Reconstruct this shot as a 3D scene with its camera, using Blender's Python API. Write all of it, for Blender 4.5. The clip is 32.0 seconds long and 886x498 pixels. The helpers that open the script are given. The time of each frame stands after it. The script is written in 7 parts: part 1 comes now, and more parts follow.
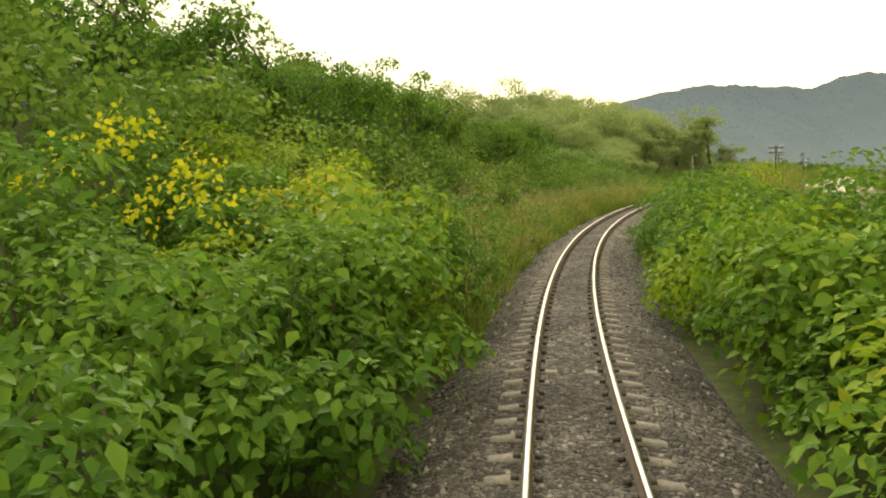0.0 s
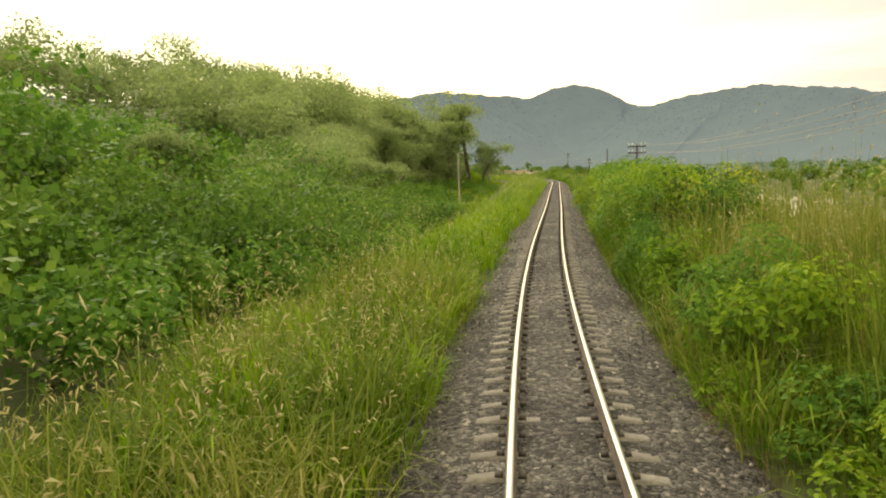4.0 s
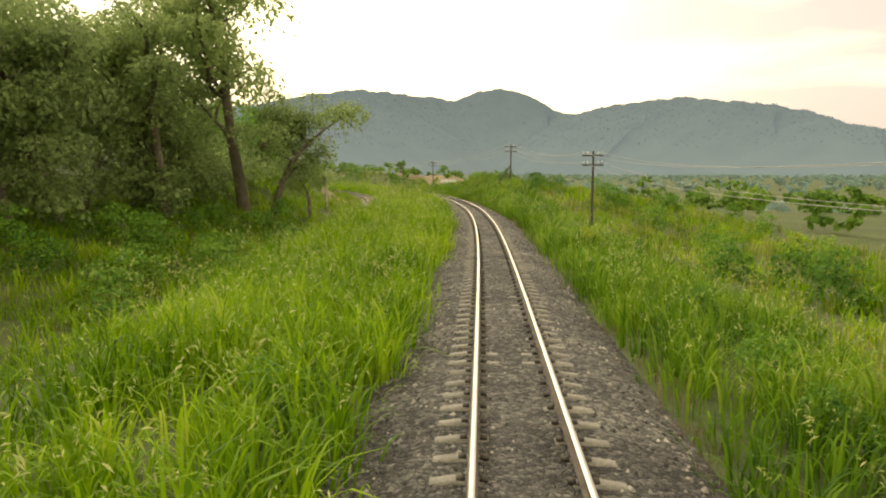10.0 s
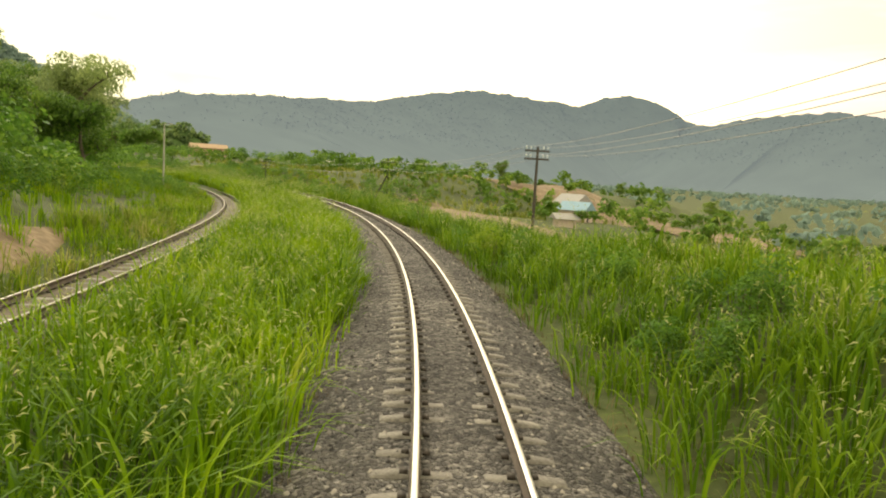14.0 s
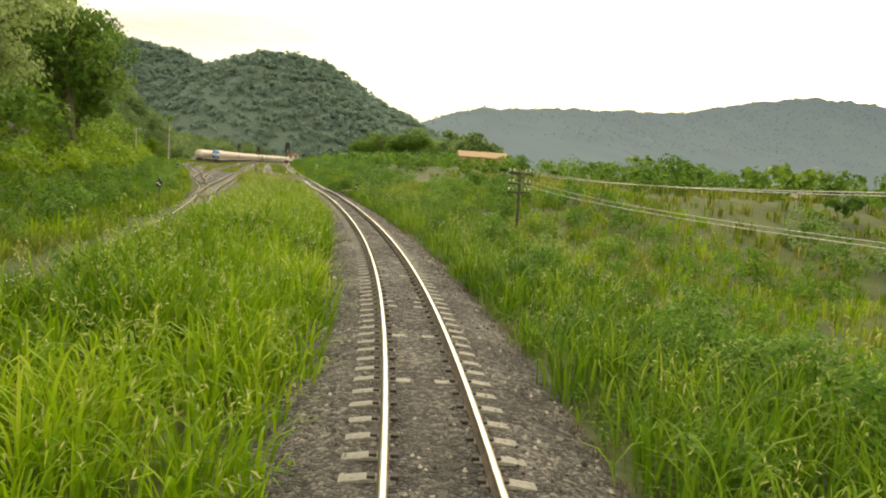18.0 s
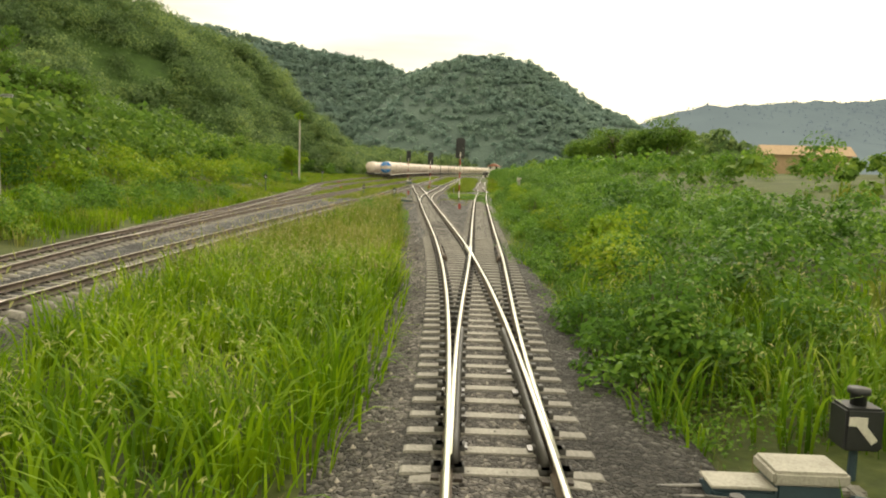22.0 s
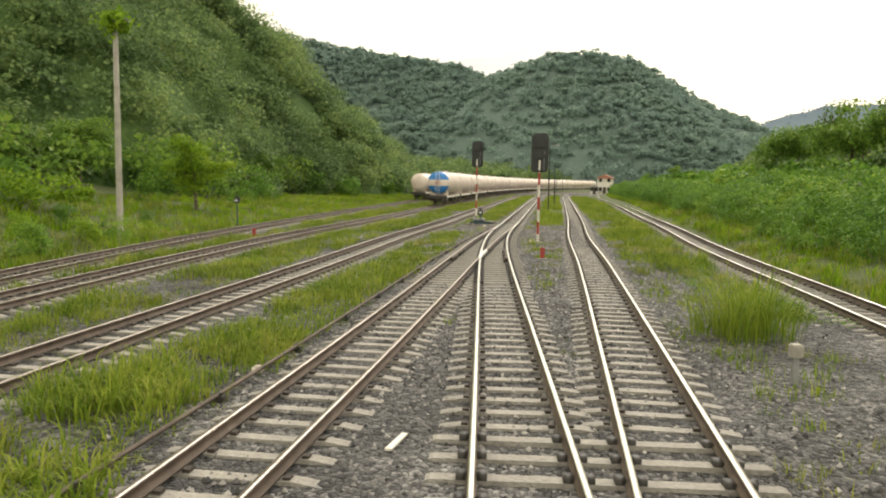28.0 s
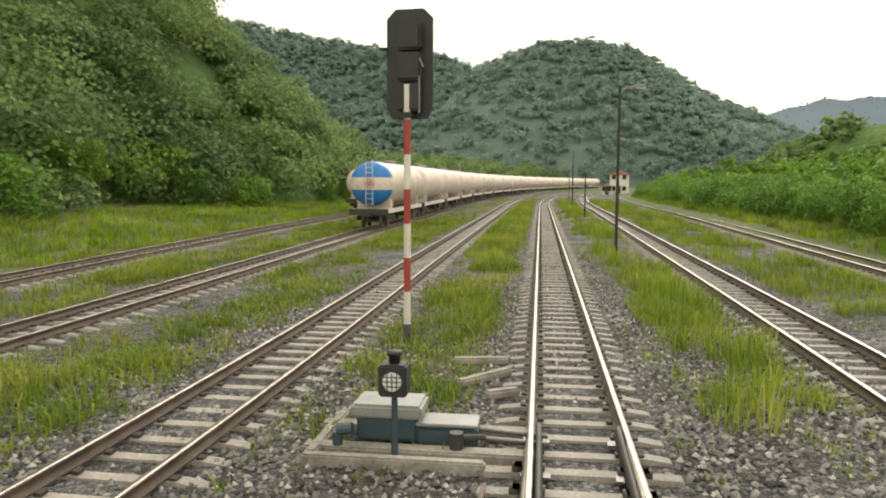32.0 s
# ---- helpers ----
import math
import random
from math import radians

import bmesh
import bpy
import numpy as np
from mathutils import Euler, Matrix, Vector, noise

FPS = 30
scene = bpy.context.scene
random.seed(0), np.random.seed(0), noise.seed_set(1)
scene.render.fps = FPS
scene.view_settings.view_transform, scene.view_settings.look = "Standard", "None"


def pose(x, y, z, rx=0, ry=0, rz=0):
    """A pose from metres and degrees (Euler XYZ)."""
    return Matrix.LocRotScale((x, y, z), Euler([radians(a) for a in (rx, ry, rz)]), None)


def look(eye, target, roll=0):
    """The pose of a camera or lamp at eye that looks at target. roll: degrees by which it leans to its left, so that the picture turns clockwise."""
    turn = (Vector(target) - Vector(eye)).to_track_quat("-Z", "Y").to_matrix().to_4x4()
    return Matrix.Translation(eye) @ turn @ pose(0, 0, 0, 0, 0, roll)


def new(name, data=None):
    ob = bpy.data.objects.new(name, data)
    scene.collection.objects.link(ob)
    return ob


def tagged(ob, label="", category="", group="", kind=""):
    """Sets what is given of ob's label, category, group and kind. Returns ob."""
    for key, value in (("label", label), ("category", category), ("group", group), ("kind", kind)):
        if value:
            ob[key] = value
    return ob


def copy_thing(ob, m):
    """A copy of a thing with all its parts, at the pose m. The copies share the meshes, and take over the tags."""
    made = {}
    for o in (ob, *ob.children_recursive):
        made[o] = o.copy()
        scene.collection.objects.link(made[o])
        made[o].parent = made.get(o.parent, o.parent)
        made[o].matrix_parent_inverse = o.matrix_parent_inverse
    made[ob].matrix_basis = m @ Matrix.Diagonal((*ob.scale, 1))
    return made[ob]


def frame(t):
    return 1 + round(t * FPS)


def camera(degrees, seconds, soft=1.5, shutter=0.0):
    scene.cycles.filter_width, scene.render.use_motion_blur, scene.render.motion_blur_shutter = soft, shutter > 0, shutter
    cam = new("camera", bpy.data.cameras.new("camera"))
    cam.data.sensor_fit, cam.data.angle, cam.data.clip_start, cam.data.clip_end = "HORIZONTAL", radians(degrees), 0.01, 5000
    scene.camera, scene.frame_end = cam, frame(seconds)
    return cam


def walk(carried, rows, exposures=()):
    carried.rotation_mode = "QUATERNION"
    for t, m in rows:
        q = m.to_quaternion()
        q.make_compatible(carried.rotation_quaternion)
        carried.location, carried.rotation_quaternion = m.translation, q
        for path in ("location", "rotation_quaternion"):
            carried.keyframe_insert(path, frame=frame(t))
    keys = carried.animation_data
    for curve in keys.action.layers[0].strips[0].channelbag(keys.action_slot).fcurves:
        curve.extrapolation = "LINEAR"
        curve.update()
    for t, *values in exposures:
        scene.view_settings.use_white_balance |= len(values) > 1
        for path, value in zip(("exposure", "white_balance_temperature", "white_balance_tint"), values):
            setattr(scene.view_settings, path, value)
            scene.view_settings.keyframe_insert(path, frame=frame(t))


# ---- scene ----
cam = camera(62.13, 32.0, soft=2.0)
# the camera: seconds, place, tilt, heading, lean
ROWS = [
    (0.0, -0.46, -0.00, 2.79, 83.98, 5.95, -1.40),
    (0.5, -0.33, 7.42, 2.79, 84.21, 3.85, -2.32),
    (1.0, 0.08, 14.84, 2.79, 84.41, 1.56, -3.08),
    (1.5, 0.79, 22.24, 2.79, 84.43, -0.79, -3.22),
    (2.0, 1.83, 29.64, 2.79, 84.39, -3.44, -3.00),
    (2.5, 3.22, 37.04, 2.79, 84.38, -6.19, -2.78),
    (3.0, 4.96, 44.44, 2.79, 84.28, -8.95, -2.85),
    (3.5, 6.99, 51.79, 2.79, 84.00, -11.50, -2.66),
    (4.0, 9.29, 59.03, 2.79, 83.86, -13.82, -2.05),
    (4.5, 11.78, 66.12, 2.79, 83.80, -15.82, -1.51),
    (5.0, 14.41, 73.04, 2.79, 83.78, -17.41, -1.18),
    (5.5, 17.14, 79.82, 2.79, 83.80, -18.56, -1.00),
    (6.0, 19.94, 86.54, 2.79, 83.85, -19.29, -0.68),
    (6.5, 22.79, 93.26, 2.79, 83.72, -19.83, 0.00),
    (7.0, 25.70, 100.08, 2.79, 83.68, -20.11, 0.82),
    (7.5, 28.68, 107.09, 2.79, 83.64, -20.07, 1.25),
    (8.0, 31.75, 114.34, 2.79, 83.64, -19.99, 1.19),
    (8.5, 34.92, 121.90, 2.79, 83.66, -19.96, 0.79),
    (9.0, 38.23, 129.76, 2.79, 83.79, -19.83, 0.14),
    (9.5, 41.68, 137.96, 2.79, 83.86, -19.82, -0.34),
    (10.0, 45.30, 146.51, 2.79, 83.94, -19.90, 0.11),
    (10.5, 49.07, 155.43, 2.79, 83.98, -20.05, 0.63),
    (11.0, 52.97, 164.66, 2.79, 83.93, -19.92, 1.09),
    (11.5, 56.90, 174.15, 2.79, 84.15, -19.49, 1.55),
    (12.0, 60.74, 183.83, 2.79, 84.27, -18.66, 2.37),
    (12.5, 64.35, 193.62, 2.79, 84.25, -17.25, 3.03),
    (13.0, 67.57, 203.41, 2.79, 84.15, -15.35, 3.59),
    (13.5, 70.32, 213.15, 2.79, 84.06, -13.38, 3.76),
    (14.0, 72.54, 222.80, 2.79, 84.06, -11.11, 3.30),
    (14.5, 74.24, 232.37, 2.79, 84.11, -8.65, 3.04),
    (15.0, 75.40, 241.83, 2.79, 84.15, -6.04, 3.31),
    (15.5, 76.04, 251.19, 2.79, 84.15, -3.34, 3.91),
    (16.0, 76.15, 260.48, 2.79, 84.05, -0.59, 4.15),
    (16.5, 75.74, 269.70, 2.79, 83.89, 2.58, 4.08),
    (17.0, 74.83, 278.87, 2.79, 83.83, 5.69, 3.90),
    (17.5, 73.40, 287.98, 2.79, 83.91, 8.75, 3.82),
    (18.0, 71.46, 296.98, 2.79, 83.83, 11.85, 3.89),
    (18.5, 69.06, 305.82, 2.79, 83.75, 14.90, 3.79),
    (19.0, 66.26, 314.42, 2.79, 83.69, 17.86, 3.69),
    (19.5, 63.19, 322.72, 2.79, 83.64, 20.62, 3.56),
    (20.0, 59.95, 330.72, 2.79, 83.61, 22.89, 3.35),
    (20.5, 56.65, 338.43, 2.79, 83.66, 24.82, 2.97),
    (21.0, 53.34, 345.88, 2.79, 83.72, 26.23, 2.70),
    (21.5, 50.02, 353.15, 2.79, 83.76, 27.23, 2.25),
    (22.0, 46.64, 360.27, 2.79, 83.76, 27.93, 1.94),
    (22.5, 43.15, 367.28, 2.79, 84.00, 28.02, 1.98),
    (23.0, 39.51, 374.14, 2.79, 84.24, 28.67, 2.81),
    (23.5, 35.77, 380.81, 2.79, 84.32, 30.48, 2.43),
    (24.0, 31.99, 387.24, 2.79, 84.41, 32.62, 1.96),
    (24.5, 28.27, 393.44, 2.79, 84.61, 33.80, 1.49),
    (25.0, 24.68, 399.37, 2.79, 84.60, 34.26, 1.09),
    (25.5, 21.27, 405.03, 2.79, 84.51, 34.34, 0.95),
    (26.0, 18.04, 410.41, 2.79, 84.42, 34.30, 1.04),
    (26.5, 14.98, 415.53, 2.79, 84.39, 34.27, 1.23),
    (27.0, 12.04, 420.43, 2.79, 84.48, 34.32, 1.19),
    (27.5, 9.19, 425.18, 2.79, 84.59, 34.31, 1.03),
    (28.0, 6.36, 429.88, 2.79, 84.74, 34.46, 0.88),
    (28.5, 3.54, 434.52, 2.79, 84.86, 34.43, 1.00),
    (29.0, 0.76, 439.08, 2.79, 84.83, 34.45, 1.09),
    (29.5, -1.98, 443.54, 2.79, 84.84, 34.39, 1.13),
    (30.0, -4.66, 447.91, 2.79, 84.85, 34.39, 0.97),
    (30.5, -7.34, 452.32, 2.79, 84.88, 34.32, 0.67),
    (31.0, -10.04, 456.89, 2.79, 84.93, 34.14, 0.41),
    (31.5, -12.73, 461.68, 2.79, 84.91, 33.88, 0.23),
    (32.0, -15.34, 466.68, 2.79, 84.72, 33.64, 0.24),
]
EXPOSURES = [(0.0, 0.42, 6800, 10), (14.0, 0.42, 6800, 10), (21.0, 0.42, 6550, 10), (27.0, 0.44, 6150, 15), (32.0, 0.46, 6050, 16)]
walk(cam, [(t, pose(x, y, z, tilt, 0, turn) @ pose(0, 0, 0, 0, 0, lean)) for t, x, y, z, tilt, turn, lean in ROWS], EXPOSURES)

# the heading of the main line, in degrees, at every 8 m of its length
HEADING = [0.00, -2.11, -4.56, -7.26, -10.06, -12.77, -15.26, -17.48, -19.39, -20.94, -22.09, -22.78, -23.08, -23.08, -22.96, -22.85, -22.79, -22.81, -22.86, -22.93, -22.96, -22.91, -22.69, -22.22, -21.44, -20.31, -18.83, -17.04, -14.99, -12.74, -10.35, -7.84, -5.23, -2.54, 0.20, 2.96, 5.73, 8.51, 11.29, 14.02, 16.61, 18.92, 20.83, 22.28, 23.29, 24.00, 24.63, 25.44, 26.62, 28.10, 29.57, 30.62, 31.09, 31.13, 31.00, 30.91, 30.94, 31.07, 31.28, 31.51, 31.48, 30.75, 28.84, 26.14, 26.14, 26.14, 26.14, 26.14, 26.14, 26.14, 26.14]
# ---- light: an overcast evening sky, bright ahead ----
world = bpy.data.worlds.new("sky")
scene.world = world
world.use_nodes = True
wn, wl = world.node_tree.nodes, world.node_tree.links
wn.clear()
w_out, w_bg = wn.new("ShaderNodeOutputWorld"), wn.new("ShaderNodeBackground")
w_sky = wn.new("ShaderNodeTexSky")
w_sky.sky_type, w_sky.sun_disc = "NISHITA", False
w_sky.sun_elevation, w_sky.sun_rotation = radians(14), radians(20)
w_sky.air_density, w_sky.dust_density = 1.0, 4.0
w_co, w_map, w_noise = wn.new("ShaderNodeTexCoord"), wn.new("ShaderNodeMapping"), wn.new("ShaderNodeTexNoise")
w_map.inputs["Scale"].default_value = (1.2, 1.2, 7.0)
w_noise.inputs["Scale"].default_value, w_noise.inputs["Detail"].default_value = 2.2, 5.0
w_ramp = wn.new("ShaderNodeValToRGB")
w_ramp.color_ramp.elements[0].position, w_ramp.color_ramp.elements[1].position = 0.46, 0.72
w_ramp.color_ramp.elements[0].color = (10.2, 9.3, 6.3, 1)
w_ramp.color_ramp.elements[1].color = (4.9, 4.2, 3.8, 1)
w_mix = wn.new("ShaderNodeMix")
w_mix.data_type = "RGBA"
w_mix.inputs["Factor"].default_value = 0.9
wl.new(w_co.outputs["Generated"], w_map.inputs["Vector"])
wl.new(w_map.outputs["Vector"], w_noise.inputs["Vector"])
# thicker cloud over the valley side of the sky
w_dot, w_side, w_add = wn.new("ShaderNodeVectorMath"), wn.new("ShaderNodeMapRange"), wn.new("ShaderNodeMath")
w_dot.operation, w_add.operation = "DOT_PRODUCT", "MULTIPLY_ADD"
w_dot.inputs[1].default_value = Vector((0.83, 0.5, 0.24)).normalized()
w_side.inputs["From Min"].default_value, w_side.inputs["From Max"].default_value = 0.8, 1.0
w_side.inputs["To Min"].default_value, w_side.inputs["To Max"].default_value = -0.06, 0.3
w_add.inputs[1].default_value = 1.0
wl.new(w_co.outputs["Generated"], w_dot.inputs[0])
wl.new(w_dot.outputs["Value"], w_side.inputs["Value"])
wl.new(w_noise.outputs["Fac"], w_add.inputs[0])
wl.new(w_side.outputs["Result"], w_add.inputs[2])
wl.new(w_add.outputs[0], w_ramp.inputs["Fac"])
wl.new(w_sky.outputs["Color"], w_mix.inputs["A"])
wl.new(w_ramp.outputs["Color"], w_mix.inputs["B"])
wl.new(w_mix.outputs["Result"], w_bg.inputs["Color"])
w_bg.inputs["Strength"].default_value = 0.135
wl.new(w_bg.outputs["Background"], w_out.inputs["Surface"])

sun = new("sun", bpy.data.lights.new("sun", "SUN"))
sun.data.energy, sun.data.angle, sun.data.color = 1.4, radians(25), (1.0, 0.93, 0.8)
sun.matrix_world = look((0, 0, 60), (12, -40, 28))


# ---- the line: distances s along it, d to its right ----
def spline(xs, ys, q):
    xs, ys, q = np.array(xs, float), np.array(ys, float), np.asarray(q, float)
    m = np.gradient(ys, xs)
    i = np.clip(np.searchsorted(xs, q) - 1, 0, len(xs) - 2)
    h = xs[i + 1] - xs[i]
    u = np.clip((q - xs[i]) / h, 0, 1)
    return ((2 * u**3 - 3 * u**2 + 1) * ys[i] + (u**3 - 2 * u**2 + u) * h * m[i]
            + (-2 * u**3 + 3 * u**2) * ys[i + 1] + (u**3 - u**2) * h * m[i + 1])


LS = np.arange(-60, 1400.01, 0.5)
LH = np.radians(spline(np.arange(len(HEADING)) * 8.0, HEADING, np.clip(LS, 0, 560)))
LH = LH - np.radians(0.08) * np.clip(LS - 585, 0, 230)
LX, LY = np.cumsum(-np.sin(LH) * 0.5), np.cumsum(np.cos(LH) * 0.5)
LX, LY = LX - LX[120], LY - LY[120]


def xy(s, d):
    h = np.interp(s, LS, LH)
    return np.interp(s, LS, LX) + np.cos(h) * d, np.interp(s, LS, LY) + np.sin(h) * d


def heading(s):
    return float(np.interp(s, LS, LH))


def place(s, d, z=0.0, turn=0.0):
    x, y = xy(s, d)
    return pose(float(x), float(y), z, 0, 0, math.degrees(heading(s)) + turn)


# ---- soft random fields ----
def vnoise(x, y, seed=0):
    xi, yi = np.floor(x).astype(np.int64), np.floor(y).astype(np.int64)
    u, v = x - xi, y - yi
    u, v = u * u * (3 - 2 * u), v * v * (3 - 2 * v)

    def hsh(a, b):
        n = np.sin(a * 127.1 + b * 311.7 + seed * 74.7) * 43758.5453
        return n - np.floor(n)

    return ((hsh(xi, yi) * (1 - u) + hsh(xi + 1, yi) * u) * (1 - v) + (hsh(xi, yi + 1) * (1 - u) + hsh(xi + 1, yi + 1) * u) * v)


# ---- the lie of the land beside the line ----
DK = [-120, -70, -35, -18, -11, -7, -4, -2.5, 2.5, 4, 7, 11, 18, 35, 70, 120]
LAND = [
    (-60, [26, 17, 10, 5, 2.5, 1.0, 0.0, -0.45, -0.45, -0.2, 0, 0, -0.5, -1, -2, -2]),
    (12, [24, 17.5, 11, 5.5, 2.4, 0.8, 0.0, -0.45, -0.45, -0.3, 0, 0, -0.5, -1, -2, -2]),
    (60, [22, 15.5, 9, 3.3, 0.4, -0.7, -0.35, -0.45, -0.45, -0.4, -0.3, -0.3, -0.6, -1, -2, -2]),
    (105, [20, 12, 3.5, -0.4, -1.7, -1.9, -0.35, -0.45, -0.45, -0.5, -0.6, -0.8, -1, -1.5, -2, -3]),
    (150, [20, 12, 3.0, -0.8, -1.9, -1.0, -0.4, -0.45, -0.45, -0.6, -0.9, -1.1, -1.5, -1.8, -2, -3]),
    (190, [20, 12, 2.5, -1.0, -1.9, -0.3, -0.4, -0.45, -0.45, -0.7, -1.2, -1.5, -2, -2, -2, -3]),
    (240, [24, 17, 9.5, 4.2, -0.5, -0.6, -0.4, -0.45, -0.45, 0.5, 1.4, 1.2, 0.0, -2, -3, -4]),
    (285, [20, 12, 5, 0.7, -0.6, -0.5, -0.4, -0.45, -0.45, -0.6, -1.0, -1.8, -2.6, -4, -7, -9]),
    (335, [26, 15, 6, 0.8, -0.4, 0.0, -0.1, -0.42, -0.45, -0.6, -0.8, -1, -1.5, -3, -5, -8]),
    (365, [30, 17, 6, 0.5, -0.4, -0.2, -0.2, -0.43, -0.43, -0.3, 0.2, 0.8, 1.6, 2.0, 1.5, -2]),
    (395, [34, 19, 6, 0.6, -0.4, -0.4, -0.4, -0.4, -0.4, -0.1, 0.3, 0.7, 1.4, 2.0, 2, -2]),
    (450, [22, 13, 3.5, -0.35, -0.4, -0.4, -0.36, -0.34, -0.34, -0.34, -0.36, -0.3, 1.2, 3, 4, 3]),
    (560, [12, 5, 0.6, -0.35, -0.36, -0.36, -0.36, -0.34, -0.34, -0.34, -0.36, -0.2, 1.0, 3, 4, 3]),
    (1400, [12, 5, 0.6, -0.35, -0.36, -0.36, -0.36, -0.34, -0.34, -0.34, -0.36, -0.2, 1.0, 3, 4, 3]),
]


def land(s, d):
    s, d = np.broadcast_arrays(np.asarray(s, float), np.asarray(d, float))
    st = np.array([a for a, _ in LAND], float)
    rows = np.stack([np.interp(d, DK, r) for _, r in LAND])
    i = np.clip(np.searchsorted(st, s) - 1, 0, len(st) - 2)
    u = np.clip((s - st[i]) / (st[i + 1] - st[i]), 0, 1)
    u = u * u * (3 - 2 * u)
    a = np.take_along_axis(rows, i[None], 0)[0]
    b = np.take_along_axis(rows, i[None] + 1, 0)[0]
    z = a * (1 - u) + b * u
    amp = 0.10 * np.clip((np.abs(d) - 2.4) / 4, 0, 1) + 0.012 * np.clip((np.abs(d) - 18), 0, 60)
    return z + amp * (vnoise(s * 0.35, d * 0.35, 1) + vnoise(s * 0.11, d * 0.11, 2) - 1.0)


# ---- mesh builders ----
def mesh_of(name, verts, quads=None, tris=None, mats=(), smooth=False):
    me = bpy.data.meshes.new(name)
    verts = np.asarray(verts, np.float32).reshape(-1, 3)
    q = np.zeros((0, 4), np.int32) if quads is None else np.asarray(quads, np.int32).reshape(-1, 4)
    t = np.zeros((0, 3), np.int32) if tris is None else np.asarray(tris, np.int32).reshape(-1, 3)
    me.vertices.add(len(verts))
    me.vertices.foreach_set("co", verts.ravel())
    me.loops.add(q.size + t.size)
    me.loops.foreach_set("vertex_index", np.concatenate([q.ravel(), t.ravel()]).astype(np.int32))
    me.polygons.add(len(q) + len(t))
    me.polygons.foreach_set("loop_start", np.concatenate([np.arange(len(q)) * 4, q.size + np.arange(len(t)) * 3]).astype(np.int32))
    if smooth:
        me.polygons.foreach_set("use_smooth", np.ones(len(q) + len(t), bool))
    me.update(calc_edges=True)
    me.validate()
    for m in mats:
        me.materials.append(m)
    return me


def grid_mesh(name, P, mats, smooth=True):
    a, b = P.shape[:2]
    i = np.arange(a * b).reshape(a, b)
    q = np.stack([i[:-1, :-1], i[:-1, 1:], i[1:, 1:], i[1:, :-1]], -1)
    return mesh_of(name, P.reshape(-1, 3), q, None, mats, smooth)


def blades(base, height, width, yaw, bend, segs=3):
    n = len(base)
    k = np.linspace(0, 1, segs + 1)
    side = np.stack([np.cos(yaw), np.sin(yaw), 0 * yaw], -1)
    fwd = np.stack([-np.sin(yaw), np.cos(yaw), 0 * yaw], -1)
    V = np.zeros((n, segs + 1, 2, 3))
    for j, u in enumerate(k):
        w = width * (0.55 + 1.3 * u - 1.8 * u**2) * 0.5
        c = base + fwd * (bend * height * (0.1 * u + 0.5 * u**2.6))[:, None] + np.array([0, 0, 1]) * (height * (u - 0.42 * bend * u**3.6))[:, None]
        V[:, j, 0], V[:, j, 1] = c - side * w[:, None], c + side * w[:, None]
    i = np.arange(n * (segs + 1) * 2).reshape(n, segs + 1, 2)
    q = np.stack([i[:, :-1, 0], i[:, :-1, 1], i[:, 1:, 1], i[:, 1:, 0]], -1)
    return V.reshape(-1, 3), q.reshape(-1, 4)


def leaf_quads(c, nrm, size, rng, aspect=0.62, simple=False):
    """Pointed, slightly folded leaves: two quads each (one where simple), round the centres c, facing about nrm."""
    n = len(c)
    r = rng.normal(size=(n, 3))
    t = np.cross(nrm, r)
    t /= np.linalg.norm(t, axis=1)[:, None] + 1e-9
    b = np.cross(nrm, t)
    L, W = size[:, None], (size * aspect)[:, None]
    drop = -0.25 * L * np.array([0, 0, 1.0])
    root, tip = c - t * L * 0.5, c + t * L * 0.5 + drop
    if simple:
        V = np.stack([root, c - b * W * 0.5 + nrm * L * 0.06, tip, c + b * W * 0.5 + nrm * L * 0.06], 1)
        return V.reshape(-1, 3), np.arange(n * 4).reshape(n, 4)
    m0, m1 = c - t * L * 0.08 + nrm * L * 0.05, c + t * L * 0.2 + nrm * L * 0.02
    V = np.stack([root, m0 - b * W * 0.5, m1 - b * W * 0.38, tip, m1 + b * W * 0.38, m0 + b * W * 0.5], 1)
    i = np.arange(n * 6).reshape(n, 6)
    q = np.concatenate([i[:, [0, 1, 2, 3]], i[:, [0, 3, 4, 5]]])
    return V.reshape(-1, 3), q


def join(lists):
    V, Q, o = [], [], 0
    for v, q in lists:
        V.append(v)
        Q.append(q + o)
        o += len(v)
    return np.concatenate(V), np.concatenate(Q)


# ---- materials ----
def mat(name, rough=0.8, metal=0.0):
    m = bpy.data.materials.new(name)
    m.use_nodes = True
    b = m.node_tree.nodes["Principled BSDF"]
    b.inputs["Roughness"].default_value, b.inputs["Metallic"].default_value = rough, metal
    return m, m.node_tree.nodes, m.node_tree.links, b


def ramp(nodes, stops):
    r = nodes.new("ShaderNodeValToRGB")
    e = r.color_ramp.elements
    while len(e) < len(stops):
        e.new(0.5)
    for k, (p, c) in zip(e, stops):
        k.position, k.color = p, (*c, 1)
    return r


